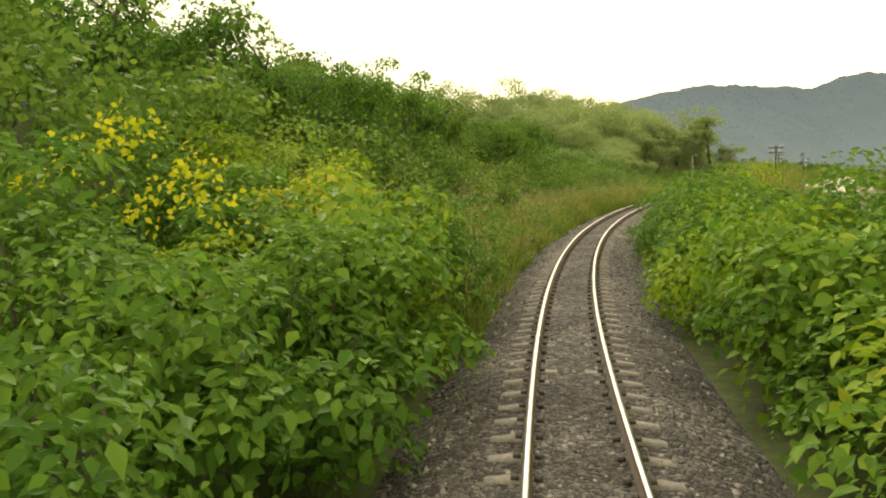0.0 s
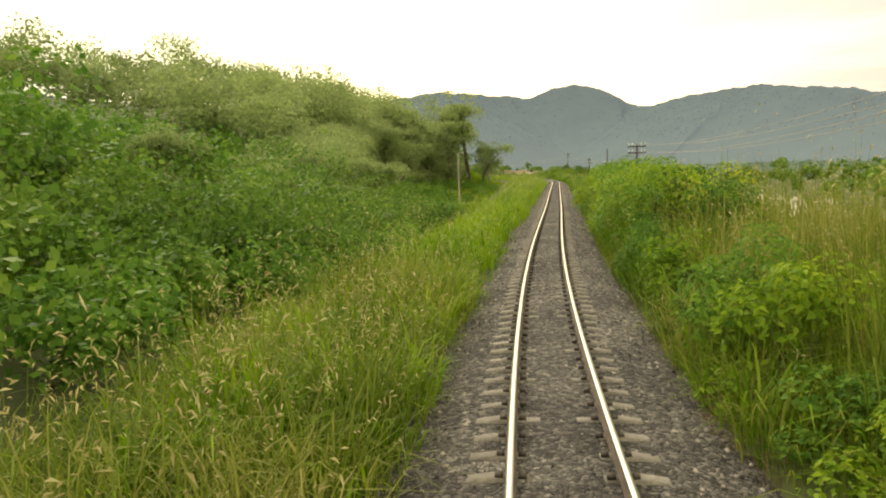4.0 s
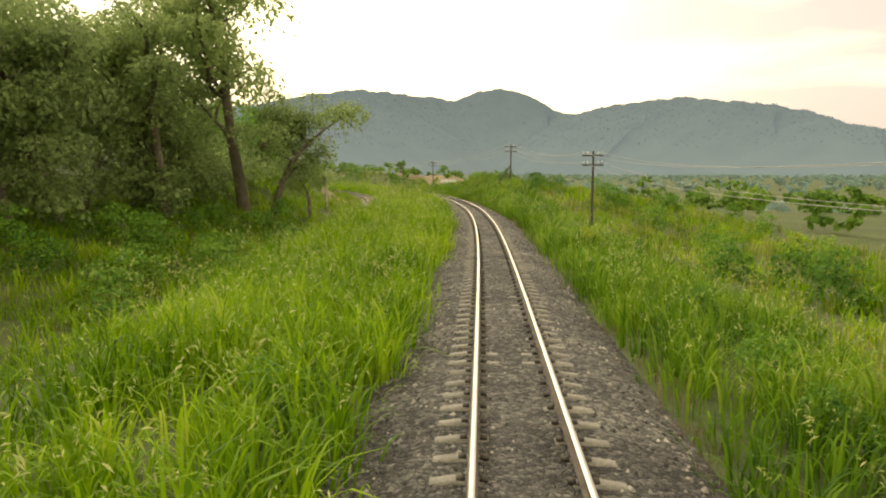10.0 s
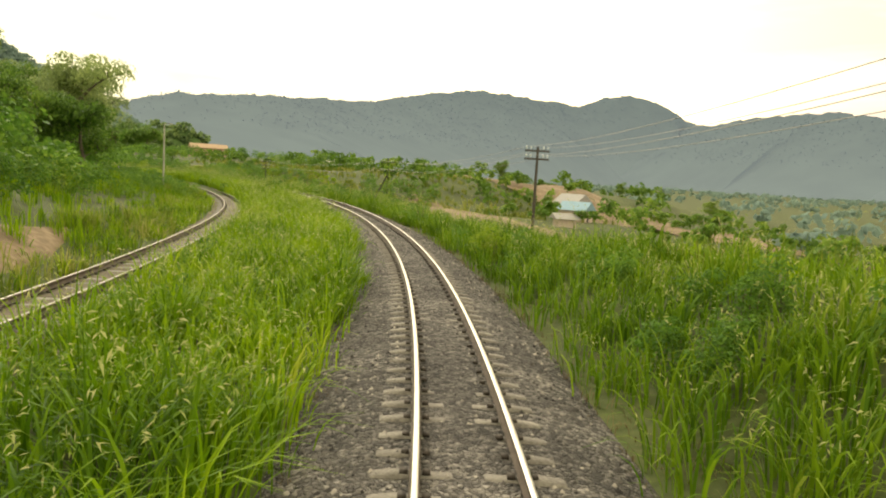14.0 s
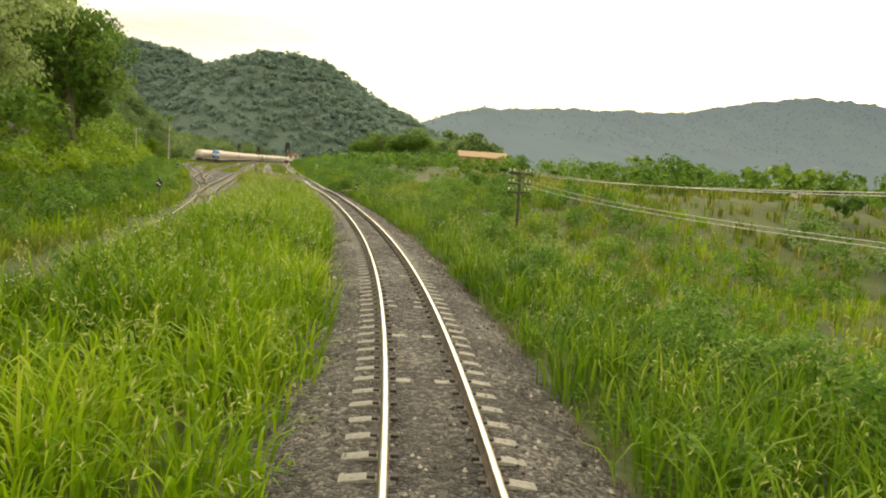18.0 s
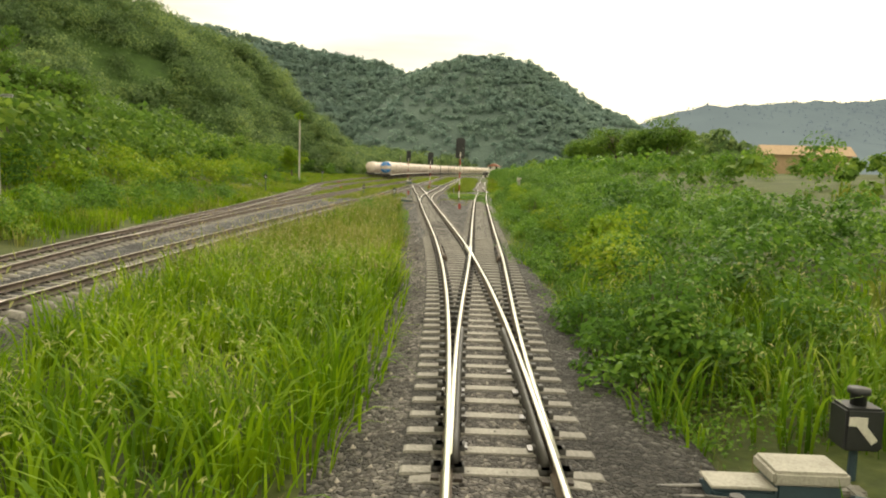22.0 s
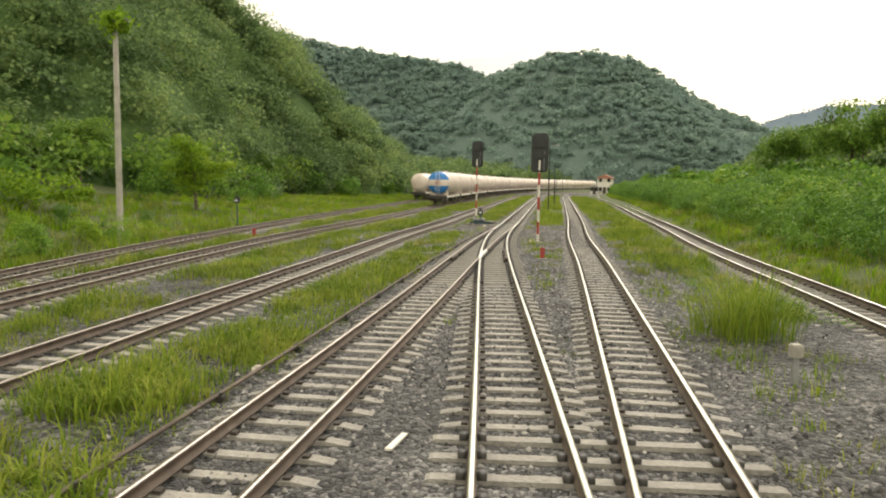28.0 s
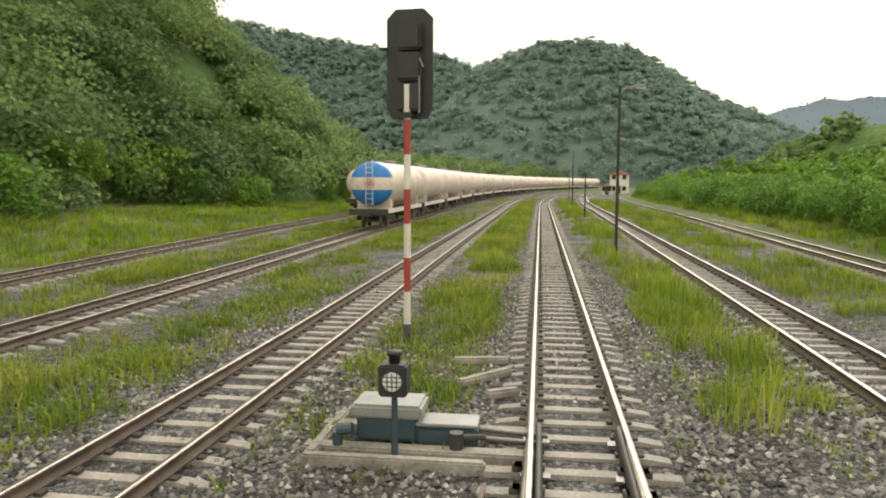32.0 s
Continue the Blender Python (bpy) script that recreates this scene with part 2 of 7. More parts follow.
def noisy(name, stops, scale=1.0, rough=0.85, bump=0.3, fine=14.0, metal=0.0, dist=0.02):
    """Two scales of noise in object space: broad stains and fine grain with relief."""
    m, n, l, b = mat(name, rough, metal)
    co = n.new("ShaderNodeTexCoord")
    n1, n2 = n.new("ShaderNodeTexNoise"), n.new("ShaderNodeTexNoise")
    n1.inputs["Scale"].default_value, n1.inputs["Detail"].default_value = scale, 5
    n2.inputs["Scale"].default_value, n2.inputs["Detail"].default_value = scale * fine, 4
    mx = n.new("ShaderNodeMath")
    mx.operation = "MULTIPLY_ADD"
    mx.inputs[1].default_value = 0.45
    l.new(co.outputs["Object"], n1.inputs["Vector"])
    l.new(co.outputs["Object"], n2.inputs["Vector"])
    l.new(n2.outputs["Fac"], mx.inputs[0])
    half = n.new("ShaderNodeMath")
    half.operation = "MULTIPLY"
    half.inputs[1].default_value = 0.55
    l.new(n1.outputs["Fac"], half.inputs[0])
    l.new(half.outputs[0], mx.inputs[2])
    r = ramp(n, stops)
    l.new(mx.outputs[0], r.inputs["Fac"])
    l.new(r.outputs["Color"], b.inputs["Base Color"])
    bp = n.new("ShaderNodeBump")
    bp.inputs["Strength"].default_value, bp.inputs["Distance"].default_value = bump, dist
    l.new(n2.outputs["Fac"], bp.inputs["Height"])
    l.new(bp.outputs["Normal"], b.inputs["Normal"])
    return m


def islands(name, stops, rough=0.7, trans=0.0, patch=0.0):
    """Colour picked piece by piece, with broad patches over the land; leaves also let light through."""
    m, n, l, b = mat(name, rough)
    b.inputs["Specular IOR Level"].default_value = 0.12
    g = n.new("ShaderNodeNewGeometry")
    r = ramp(n, stops)
    src = g.outputs["Random Per Island"]
    if patch:
        nz = n.new("ShaderNodeTexNoise")
        nz.inputs["Scale"].default_value, nz.inputs["Detail"].default_value = patch, 3
        l.new(g.outputs["Position"], nz.inputs["Vector"])
        a = n.new("ShaderNodeMath")
        a.operation = "MULTIPLY_ADD"
        a.inputs[1].default_value = 0.5
        l.new(src, a.inputs[0])
        s2 = n.new("ShaderNodeMath")
        s2.operation = "MULTIPLY_ADD"
        s2.inputs[1].default_value, s2.inputs[2].default_value = 1.3, -0.4
        l.new(nz.outputs["Fac"], s2.inputs[0])
        l.new(s2.outputs[0], a.inputs[2])
        src = a.outputs[0]
    l.new(src, r.inputs["Fac"])
    l.new(r.outputs["Color"], b.inputs["Base Color"])
    if trans:
        t = n.new("ShaderNodeBsdfTranslucent")
        l.new(r.outputs["Color"], t.inputs["Color"])
        mx = n.new("ShaderNodeMixShader")
        mx.inputs["Fac"].default_value = trans
        l.new(b.outputs["BSDF"], mx.inputs[1])
        l.new(t.outputs["BSDF"], mx.inputs[2])
        l.new(mx.outputs["Shader"], n["Material Output"].inputs["Surface"])
    return m


M_SOIL = noisy("soil_and_turf", [(0.3, (0.035, 0.04, 0.012)), (0.5, (0.06, 0.08, 0.016)), (0.7, (0.11, 0.125, 0.032))], 0.25, 0.95, 0.6, 20, dist=0.05)


def pebbles(name, stops, scale, rough=0.9):
    """Broken stone: a colour for every stone, dark gaps between, dust in broad patches."""
    m, n, l, b = mat(name, rough)
    g = n.new("ShaderNodeNewGeometry")
    vo, ed, nz = n.new("ShaderNodeTexVoronoi"), n.new("ShaderNodeTexVoronoi"), n.new("ShaderNodeTexNoise")
    ed.feature = "DISTANCE_TO_EDGE"
    vo.inputs["Scale"].default_value = ed.inputs["Scale"].default_value = scale
    nz.inputs["Scale"].default_value, nz.inputs["Detail"].default_value = 0.6, 6
    for k in (vo, ed, nz):
        l.new(g.outputs["Position"], k.inputs["Vector"])
    sep = n.new("ShaderNodeSeparateColor")
    l.new(vo.outputs["Color"], sep.inputs["Color"])
    a = n.new("ShaderNodeMath")
    a.operation = "MULTIPLY_ADD"
    a.inputs[1].default_value = 0.6
    l.new(sep.outputs["Red"], a.inputs[0])
    h = n.new("ShaderNodeMath")
    h.operation = "MULTIPLY_ADD"
    h.inputs[1].default_value, h.inputs[2].default_value = 1.0, -0.3
    l.new(nz.outputs["Fac"], h.inputs[0])
    l.new(h.outputs[0], a.inputs[2])
    r = ramp(n, stops)
    l.new(a.outputs[0], r.inputs["Fac"])
    l.new(r.outputs["Color"], b.inputs["Base Color"])
    bp = n.new("ShaderNodeBump")
    bp.inputs["Strength"].default_value, bp.inputs["Distance"].default_value = 1.0, 0.05
    mr = n.new("ShaderNodeMapRange")
    mr.inputs["From Max"].default_value = 0.25
    l.new(ed.outputs["Distance"], mr.inputs["Value"])
    l.new(mr.outputs["Result"], bp.inputs["Height"])
    l.new(bp.outputs["Normal"], b.inputs["Normal"])
    return m


M_BED = pebbles("broken_stone", [(0.1, (0.03, 0.028, 0.026)), (0.4, (0.08, 0.073, 0.068)), (0.65, (0.15, 0.137, 0.127)), (0.95, (0.33, 0.305, 0.275))], 15.0)
M_YARDBED = pebbles("yard_broken_stone", [(0.1, (0.025, 0.025, 0.027)), (0.4, (0.075, 0.075, 0.078)), (0.65, (0.148, 0.146, 0.148)), (0.95, (0.34, 0.333, 0.33))], 13.0)
M_STONE = islands("ballast_stone", [(0.0, (0.03, 0.028, 0.027)), (0.42, (0.1, 0.092, 0.086)), (0.8, (0.195, 0.18, 0.166)), (1.0, (0.4, 0.365, 0.32))], 0.85)
M_YARDSTONE = islands("yard_stone", [(0.0, (0.03, 0.03, 0.032)), (0.4, (0.105, 0.102, 0.103)), (0.8, (0.215, 0.207, 0.204)), (1.0, (0.4, 0.385, 0.37))], 0.85)
M_SLEEPER = noisy("sleeper_concrete", [(0.3, (0.13, 0.12, 0.11)), (0.5, (0.26, 0.246, 0.226)), (0.7, (0.4, 0.38, 0.345))], 2.0, 0.85, 0.4, 12)
M_RUST = noisy("rusty_steel", [(0.3, (0.05, 0.039, 0.032)), (0.5, (0.11, 0.083, 0.065)), (0.7, (0.18, 0.142, 0.115))], 3.0, 0.75, 0.2, 20)
M_CLIP = noisy("grimy_rail_clip", [(0.3, (0.028, 0.023, 0.02)), (0.7, (0.085, 0.068, 0.055))], 6.0, 0.8, 0.2, 10)
M_RAILDULL = noisy("dull_rail_head", [(0.3, (0.22, 0.185, 0.155)), (0.7, (0.4, 0.365, 0.33))], 2.0, 0.4, 0.05, 10, metal=1.0)
M_RAILTOP = noisy("polished_rail_head", [(0.3, (0.7, 0.68, 0.64)), (0.7, (0.9, 0.88, 0.84))], 2.0, 0.3, 0.05, 10, metal=1.0)
M_GRASS = islands("lush_grass", [(0.0, (0.035, 0.09, 0.004)), (0.35, (0.125, 0.24, 0.005)), (0.75, (0.285, 0.43, 0.008)), (1.0, (0.48, 0.53, 0.06))], 0.55, 0.45, 0.25)
M_DRYGRASS = islands("seeding_grass", [(0.0, (0.055, 0.105, 0.009)), (0.4, (0.145, 0.205, 0.02)), (0.7, (0.275, 0.3, 0.055)), (1.0, (0.46, 0.41, 0.16))], 0.6, 0.45, 0.25)
M_WEEDS = islands("yard_weeds", [(0.0, (0.055, 0.11, 0.012)), (0.4, (0.155, 0.24, 0.022)), (0.75, (0.31, 0.37, 0.045)), (1.0, (0.5, 0.46, 0.15))], 0.6, 0.42, 0.4)
# a darker, slightly bluer lush_grass, with some of the verge's shade in its colour
M_VERGE_SHADED = islands("verge_grass", [(0.0, (0.026, 0.072, 0.006)), (0.35, (0.09, 0.185, 0.008)), (0.75, (0.21, 0.335, 0.014)), (1.0, (0.4, 0.45, 0.08))], 0.55, 0.42, 0.3)
M_SEED = islands("grass_seed_heads", [(0.0, (0.3, 0.25, 0.1)), (0.6, (0.48, 0.42, 0.19)), (1.0, (0.66, 0.58, 0.32))], 0.7, 0.4)
M_LAWN = islands("pale_seed_heads", [(0.0, (0.26, 0.34, 0.06)), (1.0, (0.6, 0.58, 0.26))], 0.7, 0.4)
M_LEAF = islands("bush_leaves", [(0.0, (0.04, 0.1, 0.016)), (0.4, (0.1, 0.215, 0.027)), (0.8, (0.21, 0.355, 0.042)), (1.0, (0.38, 0.48, 0.065))], 0.5, 0.45, 0.15)
M_LEAF_PALE = islands("yellow_green_leaves", [(0.0, (0.09, 0.17, 0.012)), (0.4, (0.19, 0.32, 0.02)), (0.8, (0.35, 0.45, 0.03)), (1.0, (0.55, 0.53, 0.05))], 0.5, 0.45, 0.2)
M_DIRT = noisy("dusty_dirt", [(0.3, (0.06, 0.05, 0.03)), (0.5, (0.12, 0.1, 0.065)), (0.7, (0.2, 0.17, 0.12))], 0.8, 0.95, 0.6, 18, dist=0.04)
M_TREE = islands("tree_leaves", [(0.0, (0.045, 0.1, 0.018)), (0.5, (0.125, 0.23, 0.032)), (1.0, (0.3, 0.41, 0.06))], 0.5, 0.45, 0.12)
# grey-green leaves, lifted paler and greyer to put the wood's haze in the colour
M_WOODLEAF = islands("hazy_wood_leaves", [(0.0, (0.14, 0.18, 0.07)), (0.5, (0.27, 0.35, 0.13)), (1.0, (0.44, 0.52, 0.18))], 0.5, 0.55, 0.1)
M_STRAW = islands("dead_grass", [(0.0, (0.08, 0.06, 0.03)), (0.5, (0.17, 0.13, 0.07)), (1.0, (0.36, 0.29, 0.16))], 0.8, 0.3, 0.3)
M_DUSTY = noisy("dusty_sleeper", [(0.3, (0.11, 0.098, 0.085)), (0.5, (0.21, 0.192, 0.17)), (0.7, (0.33, 0.305, 0.265))], 2.0, 0.9, 0.4, 12)
M_BARK = noisy("bark", [(0.3, (0.06, 0.045, 0.03)), (0.7, (0.18, 0.15, 0.11))], 3.0, 0.9, 0.6, 10)
# hillside foliage, blue and grey raised in the base colour for haze
M_WOODS = islands("hill_woods", [(0.0, (0.06, 0.105, 0.045)), (0.5, (0.165, 0.25, 0.095)), (1.0, (0.37, 0.46, 0.15))], 0.6, 0.5, 0.11)
# forest green paled and blued in the base colour to stand for haze
M_HAZEWOODS = islands("hazed_forest", [(0.0, (0.21, 0.3, 0.285)), (0.5, (0.25, 0.345, 0.305)), (1.0, (0.3, 0.395, 0.32))], 0.9, 0.55, 0.035)


def far_hill(name, tint, haze):
    """Far wooded mountains; the evening haze is an emission, stronger towards the foot."""
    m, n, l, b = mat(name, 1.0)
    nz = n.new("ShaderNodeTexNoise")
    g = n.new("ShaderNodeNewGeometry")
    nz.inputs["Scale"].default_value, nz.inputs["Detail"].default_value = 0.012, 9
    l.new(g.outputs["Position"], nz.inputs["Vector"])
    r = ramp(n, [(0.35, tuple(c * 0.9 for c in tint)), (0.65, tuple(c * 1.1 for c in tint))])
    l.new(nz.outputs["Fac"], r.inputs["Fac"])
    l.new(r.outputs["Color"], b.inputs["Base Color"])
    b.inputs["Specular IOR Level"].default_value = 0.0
    # emitted haze: palest at the foot, thinning up to 230 m
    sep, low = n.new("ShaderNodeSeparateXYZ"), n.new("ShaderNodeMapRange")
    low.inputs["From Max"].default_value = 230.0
    air = ramp(n, [(0.0, tuple(c * k for c, k in zip(haze, (1.4, 1.35, 1.25)))), (1.0, tuple(c * 0.95 for c in haze))])
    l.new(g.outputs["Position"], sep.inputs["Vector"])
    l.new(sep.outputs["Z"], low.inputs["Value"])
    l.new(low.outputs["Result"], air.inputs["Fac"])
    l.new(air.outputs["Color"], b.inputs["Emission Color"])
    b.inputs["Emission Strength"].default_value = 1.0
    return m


# ---- large structure: ground ----
def structure(name, me, label, kind="structure"):
    return tagged(new(name, me), label, name.replace("_", " "), kind=kind)


gs = np.concatenate([np.arange(-60, 620, 2.0), np.arange(620, 1000, 10.0)])
gd = np.concatenate([-np.array([175, 150, 135, 120, 95, 75, 60, 48, 40, 34, 29, 25]), np.arange(-22, -1.9, 0.9), [-1.6, 1.6],
                     np.arange(2.0, 23, 0.9), np.array([25, 29, 34, 40, 48, 60, 75, 95, 120, 135, 150, 175])])
SS, DD = np.meshgrid(gs, gd, indexing="ij")
PX, PY = xy(SS, DD)
PZ = land(SS, DD) - 0.04
fall = np.clip((np.abs(DD) - 118) / 55, 0, 1)
PZ = PZ * (1 - fall) - 10.5 * fall
structure("ground", grid_mesh("ground", np.stack([PX, PY, PZ], -1), [M_SOIL]), "green turf and bare soil beside the railway")
fx = np.concatenate([-np.geomspace(4600, 40, 30), np.geomspace(40, 4600, 30)])
FX, FY = np.meshgrid(fx, fx + 300, indexing="ij")
structure("plain", grid_mesh("plain", np.stack([FX, FY, 0 * FX - 9.0 + 1.5 * vnoise(FX * 0.01, FY * 0.01, 4)], -1), [M_SOIL]), "flat green farmland reaching to the hills")


# ---- hills: heightfields in the world ----
HILL_GRID = {}


def hill(name, ridge, depth, material, label, seed, rough=1.0, steps=(140, 26), back=1.0, taper=((0, 1), (1, 1))):
    """A ridge given by points (x, y, height), falling away to both sides over depth."""
    R = np.array(ridge, float)
    L = np.concatenate([[0], np.cumsum(np.hypot(*np.diff(R[:, :2], axis=0).T))])
    u = np.linspace(0, L[-1], steps[0])
    rx, ry, rz = spline(L, R[:, 0], u), spline(L, R[:, 1], u), np.interp(u, L, R[:, 2])
    tx, ty = np.gradient(rx), np.gradient(ry)
    tn = np.hypot(tx, ty)
    nx, ny = ty / tn, -tx / tn
    v = np.linspace(-1, back, steps[1])
    wide = depth * np.interp(u / L[-1], *zip(*taper))[:, None]
    prof = np.clip(1 - np.abs(v), 0, 1) ** 0.9
    U, V = np.meshgrid(u, v, indexing="ij")
    X = rx[:, None] + nx[:, None] * V * wide
    Y = ry[:, None] + ny[:, None] * V * wide
    spur = vnoise(U / depth * 3.0, V * 1.5 + 7, seed) - 0.5
    Z = -12 + (rz[:, None] + 12) * prof[None] * (1 + 0.45 * spur * np.abs(V))
    Z += rough * (vnoise(X / 9, Y / 9, seed) - 0.5) * 3 + rough * (vnoise(X / 25, Y / 25, seed + 1) - 0.5) * 6
    HILL_GRID[name] = np.stack([X, Y, Z], -1)
    return structure(name, grid_mesh(name, np.stack([X, Y, Z], -1), [material]), label, "structure")


M_FAR = far_hill("hazed_mountain_woods", (0.05, 0.066, 0.06), (0.1, 0.12, 0.13))
M_MID = noisy("hillside_woods", [(0.3, (0.04, 0.08, 0.02)), (0.5, (0.07, 0.13, 0.03)), (0.7, (0.12, 0.19, 0.045))], 0.05, 1.0, 1.0, 12, dist=1.0)
# the slope under that forest, blued to go with its painted haze
M_HAZEHILL = noisy("hazed_hill", [(0.3, (0.075, 0.11, 0.102)), (0.5, (0.095, 0.14, 0.125)), (0.7, (0.12, 0.17, 0.145))], 0.05, 1.0, 1.0, 12, dist=1.0)


# ---- track ----
def profile_sweep(s, d, prof, z0=0.0, close=True):
    """A profile (offset, height) swept along the line at offsets d(s)."""
    prof = np.array(prof, float)
    x0, y0 = xy(s, d)
    tx, ty = np.gradient(x0), np.gradient(y0)
    n = np.hypot(tx, ty)
    rx, ry = ty / n, -tx / n
    P = np.stack([x0[:, None] + rx[:, None] * prof[:, 0], y0[:, None] + ry[:, None] * prof[:, 0], np.zeros((len(s), 1)) + z0 + prof[:, 1]], -1)
    a, b = P.shape[:2]
    i = np.arange(a * b).reshape(a, b)
    j = np.roll(i, -1, axis=1)
    q = np.stack([i[:-1], i[1:], j[1:], j[:-1]], -1)
    if not close:
        q = q[:, :-1]
    q = q.reshape(-1, 4)
    if close and b == 4:
        q = np.concatenate([q, i[:1], i[-1:, ::-1]])
    return P.reshape(-1, 3), q


RAIL = [(-0.033, 0.0), (0.033, 0.0), (0.034, -0.035), (0.01, -0.045), (0.009, -0.115), (0.055, -0.135), (0.055, -0.15),
        (-0.055, -0.15), (-0.055, -0.135), (-0.009, -0.115), (-0.01, -0.045), (-0.034, -0.035)]


def rail(name, s, d, parent, zoff=0.0, bright=True):
    v, q = profile_sweep(s, d, RAIL, zoff)
    me = mesh_of(name, v, q, None, [M_RUST, M_RAILTOP if bright else M_RAILDULL])
    k = len(RAIL)
    mi = np.zeros(len(q), np.int32)
    mi[np.arange(len(q)) % k == 0] = 1
    me.polygons.foreach_set("material_index", mi)
    ob = new(name, me)
    ob.parent = parent
    return ob


def sleeper_mesh(length, name="sleeper"):
    bm = bmesh.new()
    h, hw = length / 2, 0.11
    # taller under the rails, waisted in the middle
    xs = [-h, -h + 0.03, -0.53 - 0.18, -0.36, 0.36, 0.53 + 0.18, h - 0.03, h]
    zs = [-0.21, -0.197, -0.165, -0.186, -0.186, -0.165, -0.197, -0.21]
    if length > 2.2:
        zs = [-0.18, -0.165, -0.16, -0.16, -0.16, -0.16, -0.165, -0.18]
    rows = []
    for x, z in zip(xs, zs):
        rows.append([bm.verts.new((x, -hw, z - 0.12)), bm.verts.new((x, -hw + 0.025, z)), bm.verts.new((x, hw - 0.025, z)), bm.verts.new((x, hw, z - 0.12))])
    for a, b in zip(rows, rows[1:]):
        for k in range(3):
            bm.faces.new((a[k], a[k + 1], b[k + 1], b[k]))
    bm.faces.new(rows[0])
    bm.faces.new(rows[-1][::-1])
    if length < 2.2:
        for x in (-0.645, -0.42, 0.42, 0.645):
            r = bmesh.ops.create_cube(bm, size=1, matrix=Matrix.Translation((x, 0, -0.158)) @ Matrix.Diagonal((0.08, 0.1, 0.036, 1)))
            for f in {f for v in r["verts"] for f in v.link_faces}:
                f.material_index = 1
    bmesh.ops.recalc_face_normals(bm, faces=bm.faces)
    me = bpy.data.meshes.new(name)
    bm.to_mesh(me)
    bm.free()
    me.materials.append(M_SLEEPER)
    me.materials.append(M_CLIP)
    return me


SLEEPER = sleeper_mesh(1.95)
TIMBER = sleeper_mesh(2.4, "timber")


def track(label, s0, s1, offs, sleepers=True, pieces=(0, 0), step=0.55, bright=False, dz=0.0, skip=(), dusty=False):
    """A line of track from s0 to s1 at offsets offs: knots (s, d). pieces: the stretch whose sleepers are single objects."""
    root = tagged(new("railway_track"), label, "railway track", "railway tracks")
    ks, kd = zip(*offs)
    off = (lambda q: spline(ks, kd, np.clip(q, ks[0], ks[-1]))) if len(ks) > 1 else (lambda q: 0 * np.asarray(q, float) + kd[0])
    s = np.arange(s0, s1 + 0.01, 1.0)
    for e in (-0.5325, 0.5325):
        rail("rail", s, off(s) + e, root, dz, bright)
    if sleepers:
        sv = np.array([v.co[:] for v in SLEEPER.vertices])
        sq = [tuple(p.vertices) for p in SLEEPER.polygons]
        rest = []
        sp = np.arange(s0, s1, step)
        for k, q in enumerate(sp):
            if any(a <= q < b for a, b in skip):
                continue
            d = float(off(q))
            slope = math.degrees(math.atan(float(off(q + 0.5) - off(q - 0.5))))
            m = place(q, d, dz - (0.004 if dusty and q < 378 else 0) + random.uniform(-0.008, 0.008), random.uniform(-0.7, 0.7) - slope)
            if pieces[0] <= q < pieces[1]:
                ob = new("sleeper", SLEEPER)
                ob.matrix_world = m
                ob.parent = root
            else:
                rest.append((m, M_DUSTY if dusty and q < 378 else M_SLEEPER))
        for kind in (M_DUSTY, M_SLEEPER):
            part_of = [m for m, k in rest if k is kind]
            if not part_of:
                continue
            V = np.concatenate([sv @ np.array(m.to_3x3()).T + np.array(m.translation) for m in part_of])
            fq = np.array([f for f in sq if len(f) == 4])
            Q = np.concatenate([fq + k * len(sv) for k in range(len(part_of))])
            grid = mesh_of("sleeper_grid", V, Q, None, [kind, M_CLIP])
            grid.polygons.foreach_set("material_index", np.tile([p.material_index for p in SLEEPER.polygons if len(p.vertices) == 4], len(part_of)).astype(np.int32))
            ob = tagged(new("sleeper_grid", grid), kind="stuff")
            ob.parent = root
    return off


track("single main line with bright worn rails on concrete sleepers", -30, 700, [(-60, 0), (1400, 0)], pieces=(300, 525), bright=True, dusty=True, skip=((386, 411), (442, 468), (481, 510)))


# hills
def boughs(centre, radius, n, rng, squash=0.8, jitter=0.45):
    """n leaf places on the skin of a bough (one row for each), with the way each leaf faces."""
    v = rng.normal(size=(len(centre), n, 3))
    v /= np.linalg.norm(v, axis=-1)[..., None]
    v[..., 2] = np.where((v[..., 2] < -0.25) & (rng.random(v.shape[:2]) < 0.75), -v[..., 2], v[..., 2])
    P = centre[:, None] + v * (radius[:, None] * rng.uniform(0.72, 1.08, (len(centre), n)))[..., None] * np.array([1, 1, squash])
    nrm = v + np.array([0, 0, 0.35]) + jitter * rng.normal(size=v.shape)
    nrm /= np.linalg.norm(nrm, axis=-1)[..., None]
    return P.reshape(-1, 3), nrm.reshape(-1, 3)


